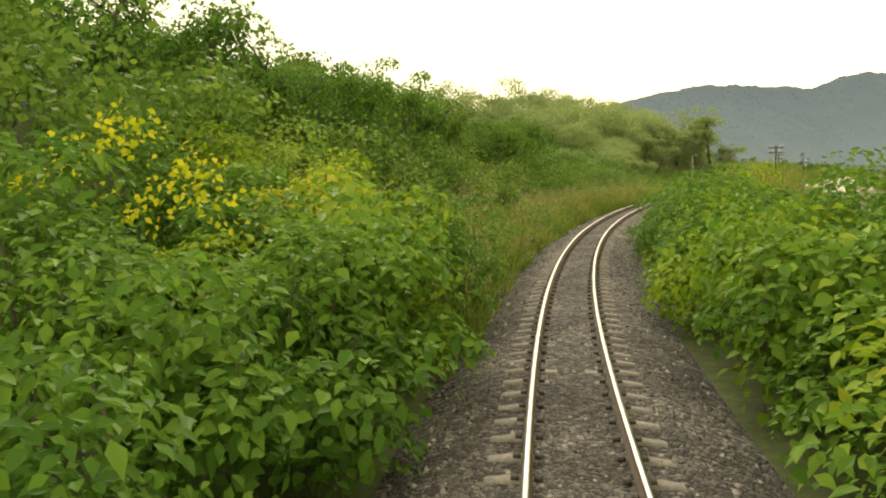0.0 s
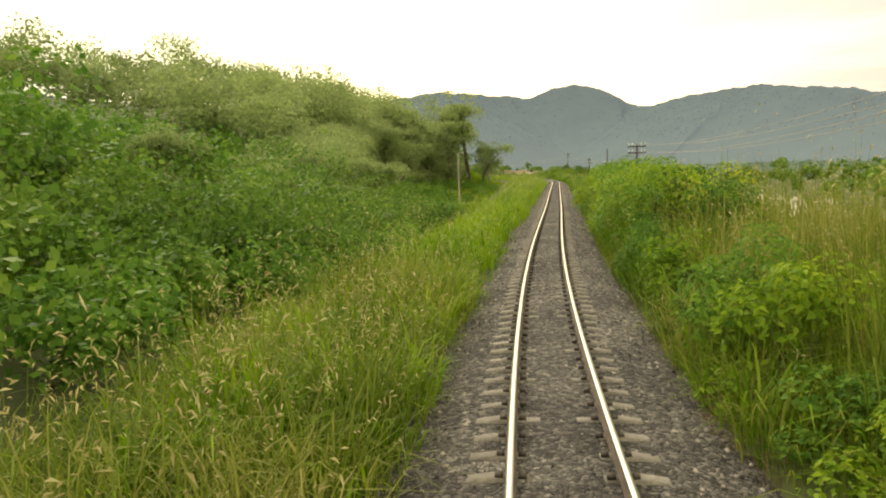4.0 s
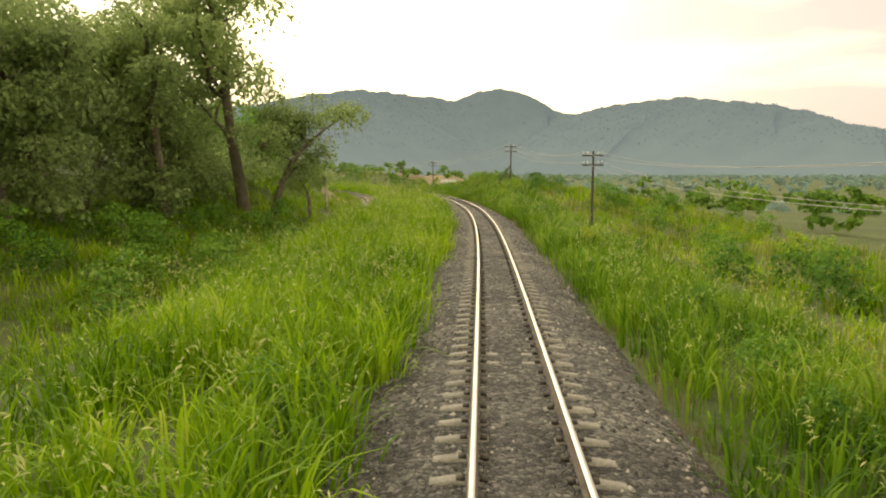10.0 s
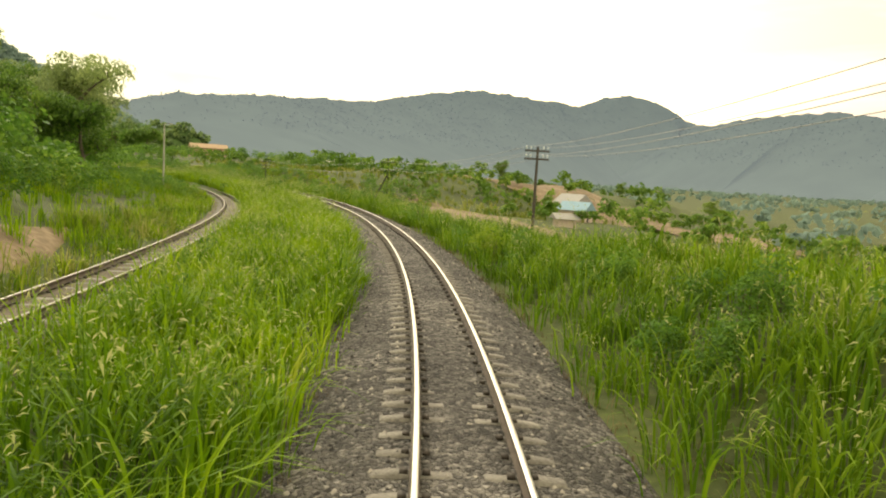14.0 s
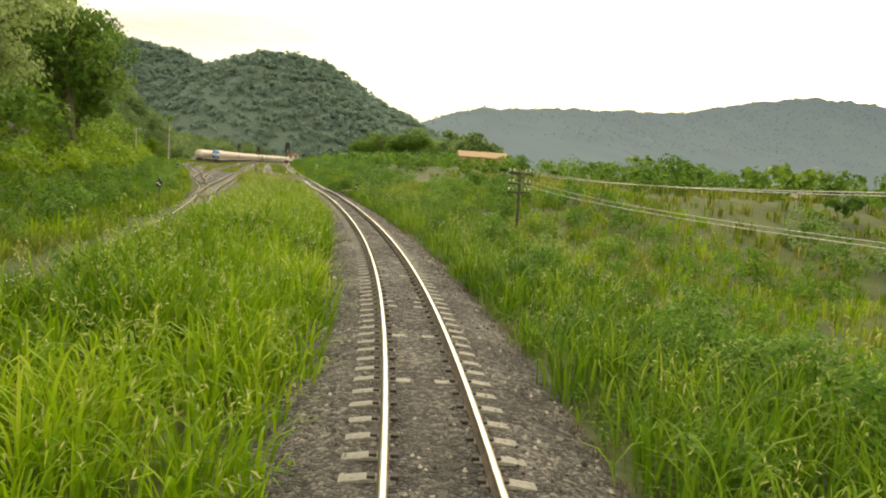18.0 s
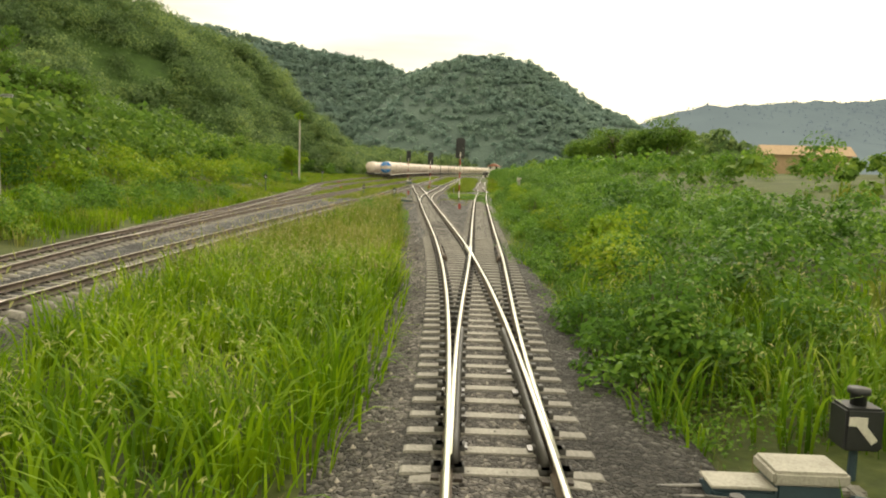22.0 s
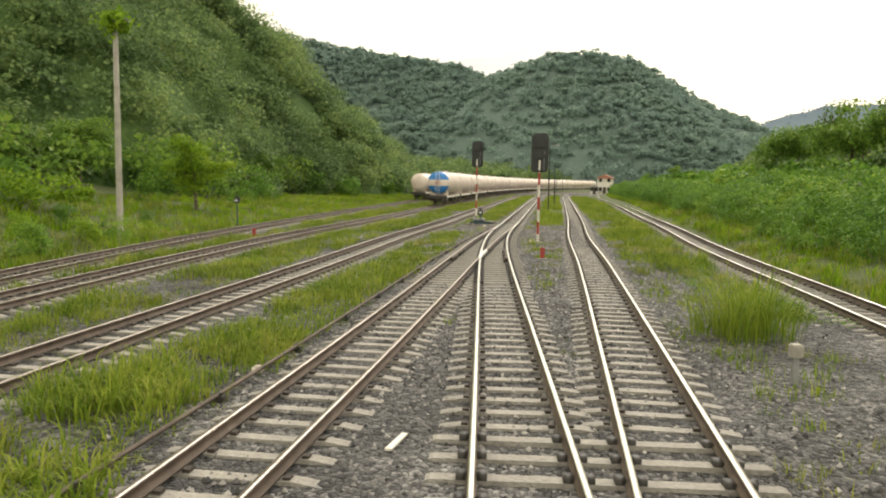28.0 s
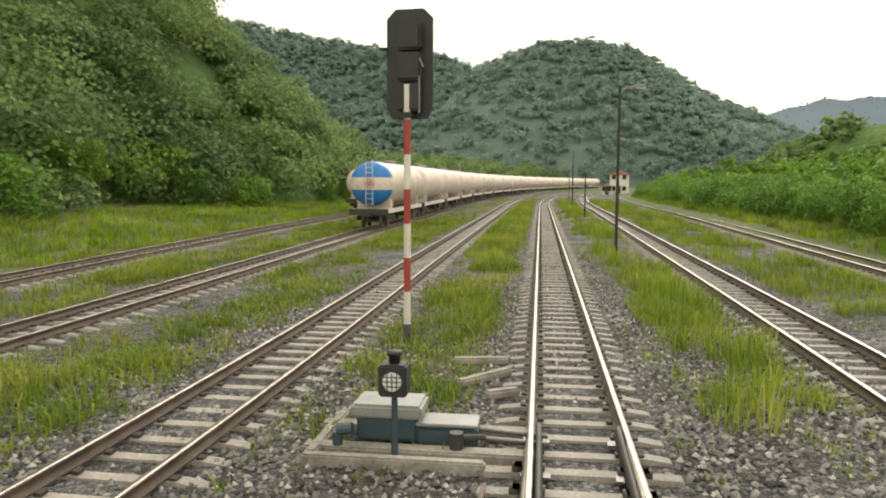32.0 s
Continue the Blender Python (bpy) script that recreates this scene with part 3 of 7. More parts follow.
def clumps(c, r, n, size, rng, squash=0.8, low=-0.3):
    """Crowns at centres c with radii r: some boughs each, covered in n leaf clumps in all."""
    m = len(c)
    k = int(np.clip(n // 18, 3, 18))
    v = rng.normal(size=(m, k, 3))
    v[..., 2] = np.abs(v[..., 2]) * np.where(rng.random((m, k)) < 0.85, 1, low)
    v /= np.linalg.norm(v, axis=-1)[..., None]
    sub = c[:, None] + v * (r[:, None] * rng.uniform(0.4, 0.72, (m, k)))[..., None] * np.array([1, 1, squash])
    rad = r[:, None] * rng.uniform(0.26, 0.44, (m, k))
    P, nrm = boughs(sub.reshape(-1, 3), rad.reshape(-1), n // k, rng)
    t = np.cross(nrm, rng.normal(size=P.shape))
    t /= np.linalg.norm(t, axis=1)[:, None] + 1e-9
    b = np.cross(nrm, t)
    s = (size * rng.uniform(0.5, 1.3, len(P)))[:, None]
    V = np.stack([P - t * s * 0.6, P - b * s * 0.45 + nrm * s * 0.1, P + t * s * 0.6, P + b * s * 0.45 - nrm * s * 0.1], 1)
    return V.reshape(-1, 3), np.arange(len(P) * 4).reshape(-1, 4)


def wooded(name, ob, count, rad, n, size, label, seed, material, zmin=-6, front=None):
    """Tree crowns all over a hill, as one piece of woodland."""
    rng = np.random.default_rng(seed)
    G = HILL_GRID[ob.name]
    a, b = rng.integers(0, G.shape[0] - 1, count * 3), rng.integers(0, G.shape[1] - 1, count * 3)
    u, v = rng.random((2, count * 3, 1))
    c = (G[a, b] * (1 - u) + G[a + 1, b] * u) * (1 - v) + (G[a, b + 1] * (1 - u) + G[a + 1, b + 1] * u) * v
    c = c[c[:, 2] > zmin]
    if front is not None:
        c = c[front(c)]
    c = c[:count]
    count = len(c)
    r = rad * rng.uniform(0.6, 1.35, count)
    c[:, 2] += r * 0.25
    V, Q = clumps(c, r, n, size, rng)
    return structure(name, mesh_of(name, V, Q, None, [material]), label, "stuff")


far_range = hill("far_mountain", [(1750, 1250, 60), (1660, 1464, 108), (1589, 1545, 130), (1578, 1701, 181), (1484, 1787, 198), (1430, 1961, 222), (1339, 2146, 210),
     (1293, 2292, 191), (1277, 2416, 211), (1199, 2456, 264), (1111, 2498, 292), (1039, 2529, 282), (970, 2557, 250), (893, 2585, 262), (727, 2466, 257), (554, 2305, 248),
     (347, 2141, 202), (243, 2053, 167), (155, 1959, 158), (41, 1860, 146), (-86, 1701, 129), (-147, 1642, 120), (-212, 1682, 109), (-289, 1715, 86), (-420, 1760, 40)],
     420, M_FAR, "distant backdrop of wooded mountains tinted with emissive blue haze", 3, 1.6, (420, 30))
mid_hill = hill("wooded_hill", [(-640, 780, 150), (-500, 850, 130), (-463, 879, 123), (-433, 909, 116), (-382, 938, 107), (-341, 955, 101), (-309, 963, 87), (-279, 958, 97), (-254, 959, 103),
     (-231, 970, 104), (-203, 992, 97), (-181, 1010, 80), (-159, 1027, 64), (-139, 1053, 52), (-121, 1067, 40), (-100, 1090, 5)], 165, M_HAZEHILL, "steep hill covered in forest behind the yard", 5, 0.8, (150, 30))
near_hill = hill("forested_hillside", [(-98, 370, 42), (-101, 430, 44), (-104, 478, 43), (-105, 500, 38), (-105, 520, 32), (-105, 536, 25), (-106, 549, 18), (-107, 560, 11), (-108, 570, 4), (-110, 584, -4)],
     60, M_MID, "dark forested hillside above the sidings", 8, 0.8, (90, 26), 1.0, ((0, 1), (0.5, 0.9), (0.65, 0.68), (0.85, 0.55), (1, 0.4)))
knoll = hill("wooded_knoll", [(-66, 790, 10), (-49, 765, 20), (-36, 745, 23), (-20, 738, 23), (0, 728, 21), (16, 715, 8)], 50, M_MID, "low wooded knoll beyond the station", 9, 0.5, (60, 18))
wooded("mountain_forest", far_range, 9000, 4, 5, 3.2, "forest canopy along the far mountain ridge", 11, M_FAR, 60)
wooded("hill_forest", mid_hill, 11000, 5.8, 60, 1.6, "dense forest canopy on the hill", 12, M_HAZEWOODS, 0)
wooded("hillside_forest", near_hill, 1150, 4.9, 480, 0.42, "dense tropical forest on the hillside", 13, M_WOODS, -0.5, lambda c: (c[:, 0] > -120) & ((c[:, 1] < 500) | (c[:, 0] < -57 - 0.48 * (c[:, 1] - 500))))
wooded("knoll_forest", knoll, 260, 5, 50, 1.8, "trees on the low knoll", 14, M_WOODS, -2)

# ---- ballast ----
bs = np.arange(-40, 421, 1.0)
bv, bq = profile_sweep(bs, 0 * bs, [(2.3, -0.56), (1.6, -0.31), (1.1, -0.212), (0.7, -0.205), (0.38, -0.188), (0, -0.178), (-0.38, -0.188), (-0.7, -0.205), (-1.1, -0.212), (-1.6, -0.31), (-2.3, -0.56)], close=False)
structure("track_bed", mesh_of("track_bed", bv, bq, None, [M_BED], True), "grey-brown broken stone ballast under the track")
ys = np.arange(397, 700, 1.0)
yl = np.interp(ys, [397, 440, 449, 460, 480, 520, 560, 700], [-1.7, -2.3, -14.0, -15.0, -15.8, -17.4, -18.6, -18.6])
yr = np.interp(ys, [397, 404, 417, 433, 450, 466, 484, 520, 700], [1.7, 2.3, 3.7, 5.4, 7.2, 9.0, 10.9, 12.7, 14.0])
yu = np.linspace(0, 1, 46)
YD = yl[:, None] + (yr - yl)[:, None] * yu
YS = ys[:, None] + 0 * YD
YX, YY = xy(YS, YD)
edge = np.minimum(yu, 1 - yu)[None] * (yr - yl)[:, None]
YZ = -0.215 + 0.05 * (vnoise(YS * 0.7, YD * 0.7, 21) - 0.5) - 0.3 * np.clip(1 - edge / 0.8, 0, 1) - 0.35 * np.clip(1 - (YS - 397) / 7, 0, 1)
structure("yard_ballast", grid_mesh("yard_ballast", np.stack([YX, YY, YZ], -1), [M_YARDBED]), "wide bed of broken stone across the station yard")

# ---- the other tracks ----
LINE2 = [(200, -8.4), (214, -8.2), (228, -8.0), (263, -8.2), (294, -7.7), (330, -8.0), (356, -9.0), (380, -10.7), (396, -12.0), (431, -12.3), (461, -13.1), (480, -14.0), (500, -14.6), (520, -15.6),
         (542, -16.5), (570, -16.8), (600, -16.3), (640, -16.0), (700, -16.0)]
RIGHT1 = [(385, 0), (390, 0.1), (404, 1.06), (417, 2.24), (423, 2.84), (433, 3.82), (450, 5.5), (461, 6.75), (470, 7.8), (478, 8.6), (487, 9.3), (502, 10.3), (526, 10.95), (545, 11.5), (565, 12.0), (600, 12.2), (700, 12.2)]
RIGHT2 = [(441, 0), (446, 0.08), (452, 0.35), (462, 1.1), (466.5, 1.56), (474, 2.33), (480, 2.95), (487, 3.6), (496, 4.12), (510, 4.5), (540, 4.9), (570, 5.2), (700, 5.3)]
LEFT_A = [(366, -9.6), (380, -9.95), (400, -9.2), (423, -7.3), (449, -4.6), (466, -3.05), (471.5, -2.5), (487.5, -1.06), (497, -0.42), (504, -0.12), (511, 0)]
LEFT_B = [(405, -12.3), (425, -11.3), (440, -10.0), (455, -8.7), (470, -7.35), (488, -5.6), (507, -4.7), (530, -4.65), (570, -4.5), (700, -4.5)]
LEFT_C = [(436, -12.4), (450, -12.2), (465, -11.8), (480, -11.3), (505, -10.3), (545, -10.3), (700, -10.3)]
lv = np.arange(222, 436, 1.0)
lo = spline(*zip(*LINE2), lv)
bv, bq = profile_sweep(lv, lo, [(1.7, -0.5), (1.1, -0.22), (0.5, -0.17), (-0.5, -0.17), (-1.1, -0.22), (-1.7, -0.5)], -0.22, close=False)
structure("siding_bed", mesh_of("siding_bed", bv, bq, None, [M_DIRT], True), "dusty stone bed of the lower track")
bv, bq = profile_sweep(np.arange(366, 432, 1.0), spline(*zip(*LEFT_A), np.arange(366, 432, 1.0)), [(2.0, -0.5), (1.4, -0.26), (-1.4, -0.26), (-2.0, -0.5)], -0.06, close=False)
structure("loop_bed", mesh_of("loop_bed", bv, bq, None, [M_BED], True), "stone bed of the loop track")
ws = np.arange(392, 452, 1.0)
wl, wr = spline(*zip(*LINE2), ws) - 1.7, spline(*zip(*LEFT_A), ws) + 1.3
WD = wl[:, None] + (wr - wl)[:, None] * np.linspace(0, 1, 14)
WS = ws[:, None] + 0 * WD
WX, WY = xy(WS, WD)
WZ = -0.23 + 0.05 * (vnoise(WS * 0.7, WD * 0.7, 22) - 0.5) - 0.25 * np.abs(np.linspace(-1, 1, 14))[None] ** 8
structure("siding_ballast", grid_mesh("siding_ballast", np.stack([WX, WY, WZ], -1), [M_YARDBED]), "dusty broken stone between the converging sidings")
track("lower side track with dull rails in the grass", 222, 395, LINE2, dz=-0.2, step=0.75)
track("siding curving away at the edge of the yard", 395, 690, LINE2)
track("loop track joining the main line at a turnout", 367, 510, LEFT_A, pieces=(440, 487), skip=((481, 511),), dz=-0.004)
track("rusty through siding beside the tank train", 406, 690, LEFT_B, pieces=(450, 520))
track("siding on which the tank train stands", 437, 690, LEFT_C)
track("outer track swinging out to the edge of the yard", 386, 690, RIGHT1, pieces=(404, 436), bright=True, dz=-0.004, skip=((380, 411),))
track("platform track on the other side of the lamp posts", 442, 690, RIGHT2, pieces=(461, 520), bright=True, dz=-0.004, skip=((440, 468),))


def turnout(label, s0, s1, offs, frog, side, toe):
    """Guard rails, frog and slide plates of a turnout: offs is the branch, side +1 where it leaves to the right."""
    root = tagged(new("railway_turnout"), label, "turnout", "railway tracks")
    off = lambda q: spline(*zip(*offs), q)
    g = np.arange(frog - 2.2, frog + 2.3, 0.5)
    flare = 0.09 * np.clip((np.abs(g - frog) - 1.5) / 0.7, 0, 1) ** 2
    for d, e in ((0 * g - side * 0.5325, side), (off(g) + side * 0.5325, -side)):
        v, q = profile_sweep(g, d + e * (0.085 + flare), [(-0.03, 0.02), (0.03, 0.02), (0.03, -0.14), (-0.03, -0.14)])
        ob = new("guard_rail", mesh_of("guard_rail", v, q, None, [M_RUST]))
        ob.parent = root
        for k in range(5):
            bm = bmesh.new()
            bmesh.ops.create_cube(bm, size=1)
            bmesh.ops.scale(bm, vec=(0.09, 0.16, 0.13), verts=bm.verts)
            bmesh.ops.bevel(bm, geom=bm.edges[:], offset=0.015, segments=1, affect="EDGES")
            me = bpy.data.meshes.new("chock")
            bm.to_mesh(me)
            bm.free()
            me.materials.append(M_DARK)
            j = 1 + int(k * 1.6)
            c = new("chock", me)
            c.parent = root
            c.matrix_world = place(g[j], float(d[j]) + e * 0.165, -0.075)
    f = np.arange(frog - 1.5, frog + 1.6, 0.5)
    for d, up in ((0 * f + side * 0.5325, 0.006), (off(f) - side * 0.5325, 0.003)):
        v, q = profile_sweep(f, d, [(-0.05, 0.0), (0.05, 0.0), (0.06, -0.13), (-0.06, -0.13)], up)
        ob = new("frog", mesh_of("frog", v, q, None, [M_RAILTOP]))
        ob.parent = root
    b = np.arange(min(toe, toe + (frog - toe) * 0.35), max(toe, toe + (frog - toe) * 0.35), 0.5)
    for d, e in ((0 * b + side * 0.5325, -side), (off(b) - side * 0.5325, side)):
        v, q = profile_sweep(b, d + e * (0.06 + 0.03 * (e != side)), [(-0.022, -0.012), (0.022, -0.012), (0.05, -0.14), (-0.05, -0.14)])
        ob = new("switch_blade", mesh_of("switch_blade", v, q, None, [M_DARK]))
        ob.parent = root
    for k in np.arange(s0 + 1, s1, 0.56):
        o = float(off(k))
        w = 2.0 + abs(o)
        ob = new("timber", TIMBER)
        ob.parent = root
        ob.matrix_world = place(k, o / 2, random.uniform(-0.006, 0.006), random.uniform(-0.6, 0.6)) @ Matrix.Diagonal((w / 2.4, 1, 1, 1))
    chairs = []
    for k in np.arange(s0 + 1, s1, 0.56):
        o = float(off(k))
        for d in {-0.5325, 0.5325, o - 0.5325, o + 0.5325}:
            for e in (-0.105, 0.105):
                chairs.append(place(k, d + e, -0.135) @ Matrix.Diagonal((0.1, 0.15, 0.06, 1)))
    cube = np.array([(x, y, z) for x in (-0.5, 0.5) for y in (-0.5, 0.5) for z in (-0.5, 0.5)])
    V = np.concatenate([cube @ np.array(m)[:3, :3].T + np.array(m)[:3, 3] for m in chairs])
    cq = np.array([(0, 1, 3, 2), (4, 6, 7, 5), (0, 4, 5, 1), (2, 3, 7, 6), (1, 5, 7, 3)])
    ob = tagged(new("rail_fastening", mesh_of("rail_fastening", V, np.concatenate([cq + 8 * k for k in range(len(chairs))]), None, [M_DARK])), kind="stuff")
    ob.parent = root
    for k in range(4):
        for e in (-1, 1):
            ob = new("slide_plate", PLATE)
            ob.parent = root
            ob.matrix_world = place(toe + (0.6 + k * 1.0) * (1 if frog > toe else -1), e * 0.47, -0.152)
    return root


M_BLADE = noisy("greased_blade_steel", [(0.3, (0.1, 0.095, 0.09)), (0.7, (0.24, 0.23, 0.22))], 3.0, 0.45, 0.1, 12, metal=0.6)
bm = bmesh.new()
bmesh.ops.create_cube(bm, size=1)
bmesh.ops.scale(bm, vec=(0.3, 0.16, 0.03), verts=bm.verts)
PLATE = bpy.data.meshes.new("slide_plate")
bm.to_mesh(PLATE)
bm.free()
PLATE.materials.append(M_BLADE)
M_DARK = noisy("grimy_iron", [(0.3, (0.02, 0.02, 0.02)), (0.7, (0.06, 0.055, 0.05))], 4.0, 0.6, 0.2, 10)
turnout("turnout with worn bright frog and iron guard rails", 385, 411, RIGHT1, 404.5, 1, 386)
turnout("turnout with worn bright frog where the platform track leaves", 441, 468, RIGHT2, 463, 1, 442)
turnout("turnout with iron guard rails where the loop joins", 480, 510, LEFT_A, 488.5, -1, 511)

# loose stones on the beds
rng = np.random.default_rng(5)


def stones(name, s, d, z, size, label, material):
    n = len(s)
    x, y = xy(s, d)
    o = np.array([[1, 0, -0.2], [0, 1, -0.2], [-1, 0, -0.2], [0, -1, -0.2], [0.2, 0.1, 0.8]], float)
    V = o[None] * rng.uniform(0.6, 1.25, (n, 5, 1)) * size[:, None, None]
    a = rng.uniform(0, 6.3, n)
    ca, sa = np.cos(a)[:, None], np.sin(a)[:, None]
    V = np.stack([V[..., 0] * ca - V[..., 1] * sa, V[..., 0] * sa + V[..., 1] * ca, V[..., 2]], -1) + np.stack([x, y, z], -1)[:, None]
    f = np.array([[0, 1, 4], [1, 2, 4], [2, 3, 4], [3, 0, 4]])
    T = (f[None] + 5 * np.arange(n)[:, None, None]).reshape(-1, 3)
    return structure(name, mesh_of(name, V.reshape(-1, 3), None, T, [material]), label, "stuff")


n = 60000
s, d = rng.uniform(2, 420, n), rng.uniform(-2.0, 2.0, n)
z = np.interp(np.abs(d), [0, 1.1, 1.6, 2.3], [-0.185, -0.212, -0.3, -0.55])
stones("ballast_stones", s, d, z, rng.uniform(0.022, 0.05, n), "angular grey and brown ballast stones", M_STONE)
n = 56000
s, d = rng.uniform(408, 535, n), rng.normal(0, 3.4, n)
clean = (d > np.interp(s, ys, yl) + 0.5) & (d < np.interp(s, ys, yr) - 0.5) & ~((np.abs(d) < 1.0) & (((s > 484) & (s < 512)) | (s < 412) | ((s > 442) & (s < 464))))
s, d, n = s[clean], d[clean], int(clean.sum())
stones("yard_stones", s, d, 0 * s - 0.2, rng.uniform(0.022, 0.05, n), "angular grey ballast stones across the yard", M_YARDSTONE)

n = 46000
s, d = rng.uniform(494, 524, n), rng.uniform(-7.5, 4.5, n)
keep = (np.abs(d) > 1.05) & (np.abs(d - spline(*zip(*LEFT_B), s)) > 0.75)
s, d, n = s[keep], d[keep], int(keep.sum())
stones("yard_stones", s, d, 0 * s - 0.2 + rng.uniform(-0.02, 0.02, n), rng.uniform(0.025, 0.055, n), "pale angular ballast stones round the point machine", M_YARDSTONE)

# oil and brake dust under the turnouts
M_OILED = pebbles("oiled_stone", [(0.1, (0.02, 0.019, 0.018)), (0.45, (0.052, 0.048, 0.045)), (0.7, (0.1, 0.094, 0.088)), (0.95, (0.22, 0.21, 0.2))], 15.0)
for a, b, lo, hi in ((385, 410, -1.3, 2.3), (442, 466, -1.3, 2.5), (483, 509.5, -2.5, 1.3)):
    ov, oq = profile_sweep(np.arange(a, b, 1.0), 0 * np.arange(a, b, 1.0), [(hi, -0.26), (hi - 0.35, -0.197), (0.4, -0.19), (0, -0.192), (-0.4, -0.19), (lo + 0.35, -0.197), (lo, -0.26)], close=False)
    structure("oiled_ballast", mesh_of("oiled_ballast", ov, oq, None, [M_OILED], True), "oil-darkened stone between the turnout timbers")


# ---- vegetation ----
def grass(name, s0, s1, d0, d1, per, h, w, material, label, seed, bend=0.45, mask=None, segs=3, tuft=15, heads=None):
    """Blades gathered in tussocks that arch outwards; heads: a material for feathery seed heads on some of them."""
    rng = np.random.default_rng(seed)
    n = int((s1 - s0) * abs(d1 - d0) * per / tuft)
    cs, cd = rng.uniform(s0, s1, n), rng.uniform(d0, d1, n)
    keep = rng.random(n) < np.clip(0.5 + 1.0 * vnoise(cs * 0.8, cd * 0.8, seed), 0, 1)
    if mask is not None:
        keep &= mask(cs, cd, rng)
    cs, cd = np.repeat(cs[keep], tuft), np.repeat(cd[keep], tuft)
    n = len(cs)
    spread = 0.07 + 0.1 * h
    s, d = cs + rng.normal(0, spread, n), np.clip(cd + rng.normal(0, spread, n), min(d0, d1) - 0.1, max(d0, d1) + 0.1)
    x, y = xy(s, d)
    cx, cy = xy(cs, cd)
    z = land(s, d) - 0.06
    tall = np.repeat(rng.uniform(0.62, 1.22, n // tuft), tuft)
    hh = h * tall * rng.uniform(0.6, 1.1, n) * (0.72 + 0.55 * vnoise(s * 0.5, d * 0.5, seed + 3))
    edge = np.minimum(np.abs(d - d0), np.abs(d - d1))
    hh *= np.clip(0.6 + edge / 0.8, 0.6, 1)
    lean = np.arctan2(-(x - cx), y - cy) + rng.normal(size=n) * 0.6
    base, bow = np.stack([x, y, z], -1), np.abs(rng.normal(bend, 0.25, n))
    V, Q = blades(base, hh, w * rng.uniform(0.6, 1.3, n), lean, bow, segs)
    ob = structure(name, mesh_of(name, V, Q, None, [material]), label, "stuff")
    if heads is not None:
        pick = rng.random(n) < 0.07
        b, q, a = base[pick], hh[pick], lean[pick]
        m, k = len(b), 7
        u = np.tile(np.linspace(0, 1, k), (m, 1))
        fwd = np.stack([-np.sin(a), np.cos(a), 0 * a], -1)
        P = b[:, None] + np.array([0, 0, 1.0]) * (q[:, None] * (0.98 + 0.24 * u))[..., None] + fwd[:, None] * (q[:, None] * (0.06 + 0.1 * u + 0.16 * u**2))[..., None]
        P = (P + rng.normal(size=P.shape) * 0.022).reshape(-1, 3)
        nr = rng.normal(size=P.shape)
        nr /= np.linalg.norm(nr, axis=1)[:, None]
        V, Q = leaf_quads(P, nr, rng.uniform(0.05, 0.11, len(P)), rng, 0.22, True)
        structure("seed_heads", mesh_of("seed_heads", V, Q, None, [heads]), "feathery seed heads nodding over the grass", "stuff")
    return ob


def sandy(s, d):
    return (s > 266) & (s < 348) & (np.abs(d - 22 - 0.28 * (s - 307)) < 8.5)


def crest(s):
    """The far edge of the grassy bank, where it falls to the ditch."""
    return np.interp(s, [60, 80, 110, 140, 165, 190, 205, 230], [-4.3, -4.5, -4.9, -5.7, -7.0, -8.6, -8.2, -7.0])


grass("lush_grass", 66, 402, -8.6, -1.6, 84, 1.36, 0.046, M_GRASS, "tall bright green grass on the bank beside the track", 31, 0.8, segs=5, heads=M_LAWN,
      mask=lambda s, d, r: (d > crest(s)) & (d < -1.6 - 0.5 * vnoise(s * 0.2, 0 * s, 9)))
grass("seeding_grass", 12, 78, -8.2, -1.75, 120, 1.75, 0.022, M_DRYGRASS, "tall yellow-green seeding grass beside the track", 32, 0.8, segs=4, heads=M_SEED,
      mask=lambda s, d, r: d > np.interp(s, [0, 52, 64, 78], [-8.2, -8.0, -5.8, -4.5]))
grass("verge_grass", 120, 396, 1.9, 6.8, 62, 1.25, 0.044, M_VERGE_SHADED, "bright green grass along the ballast shoulder", 33, 0.8, segs=5, heads=M_LAWN,
      mask=lambda s, d, r: (d > 1.9 + 0.45 * vnoise(s * 0.14, 0 * s, 8)) & ~((s > 384.4) & (s < 386.9) & (d < 3.9)))
for nm, mt, sd in (("bank_foot_grass", M_GRASS, 51), ("bank_foot_straw", M_DRYGRASS, 52)):
    grass(nm, 388, 470, 1.7, 14, 16, 0.65, 0.036, mt, "rank grass at the foot of the bushy bank", sd, 0.9, segs=3,
          mask=lambda s, d, r: (d > spline(*zip(*RIGHT1), s) + 1.2) & (d < spline(*zip(*RIGHT1), s) + 5))
for nm, mt, sd in (("rise_grass", M_GRASS, 53), ("rise_straw", M_DRYGRASS, 54)):
    grass(nm, 448, 640, 6.5, 17.5, 30, 0.6, 0.04, mt, "rank grass along the foot of the rise", sd, 0.7, segs=2, mask=lambda s, d, r: d > spline(*zip(*RIGHT1), s) + 1.35)
grass("hedge_grass", 26, 124, 2.0, 4.4, 85, 1.3, 0.03, M_DRYGRASS, "long yellowing grass under the hedge", 34, 0.95, segs=4)
grass("hedge_reeds", 80, 123, 2.25, 3.6, 60, 2.2, 0.034, M_VERGE_SHADED, "tall arching grass in front of the hedge", 70, 0.95, segs=4, heads=M_SEED)
grass("hedge_tussocks", 30, 124, 2.05, 4.0, 55, 1.5, 0.038, M_VERGE_SHADED, "green tussocks spilling out of the hedge", 67, 0.95, segs=4)
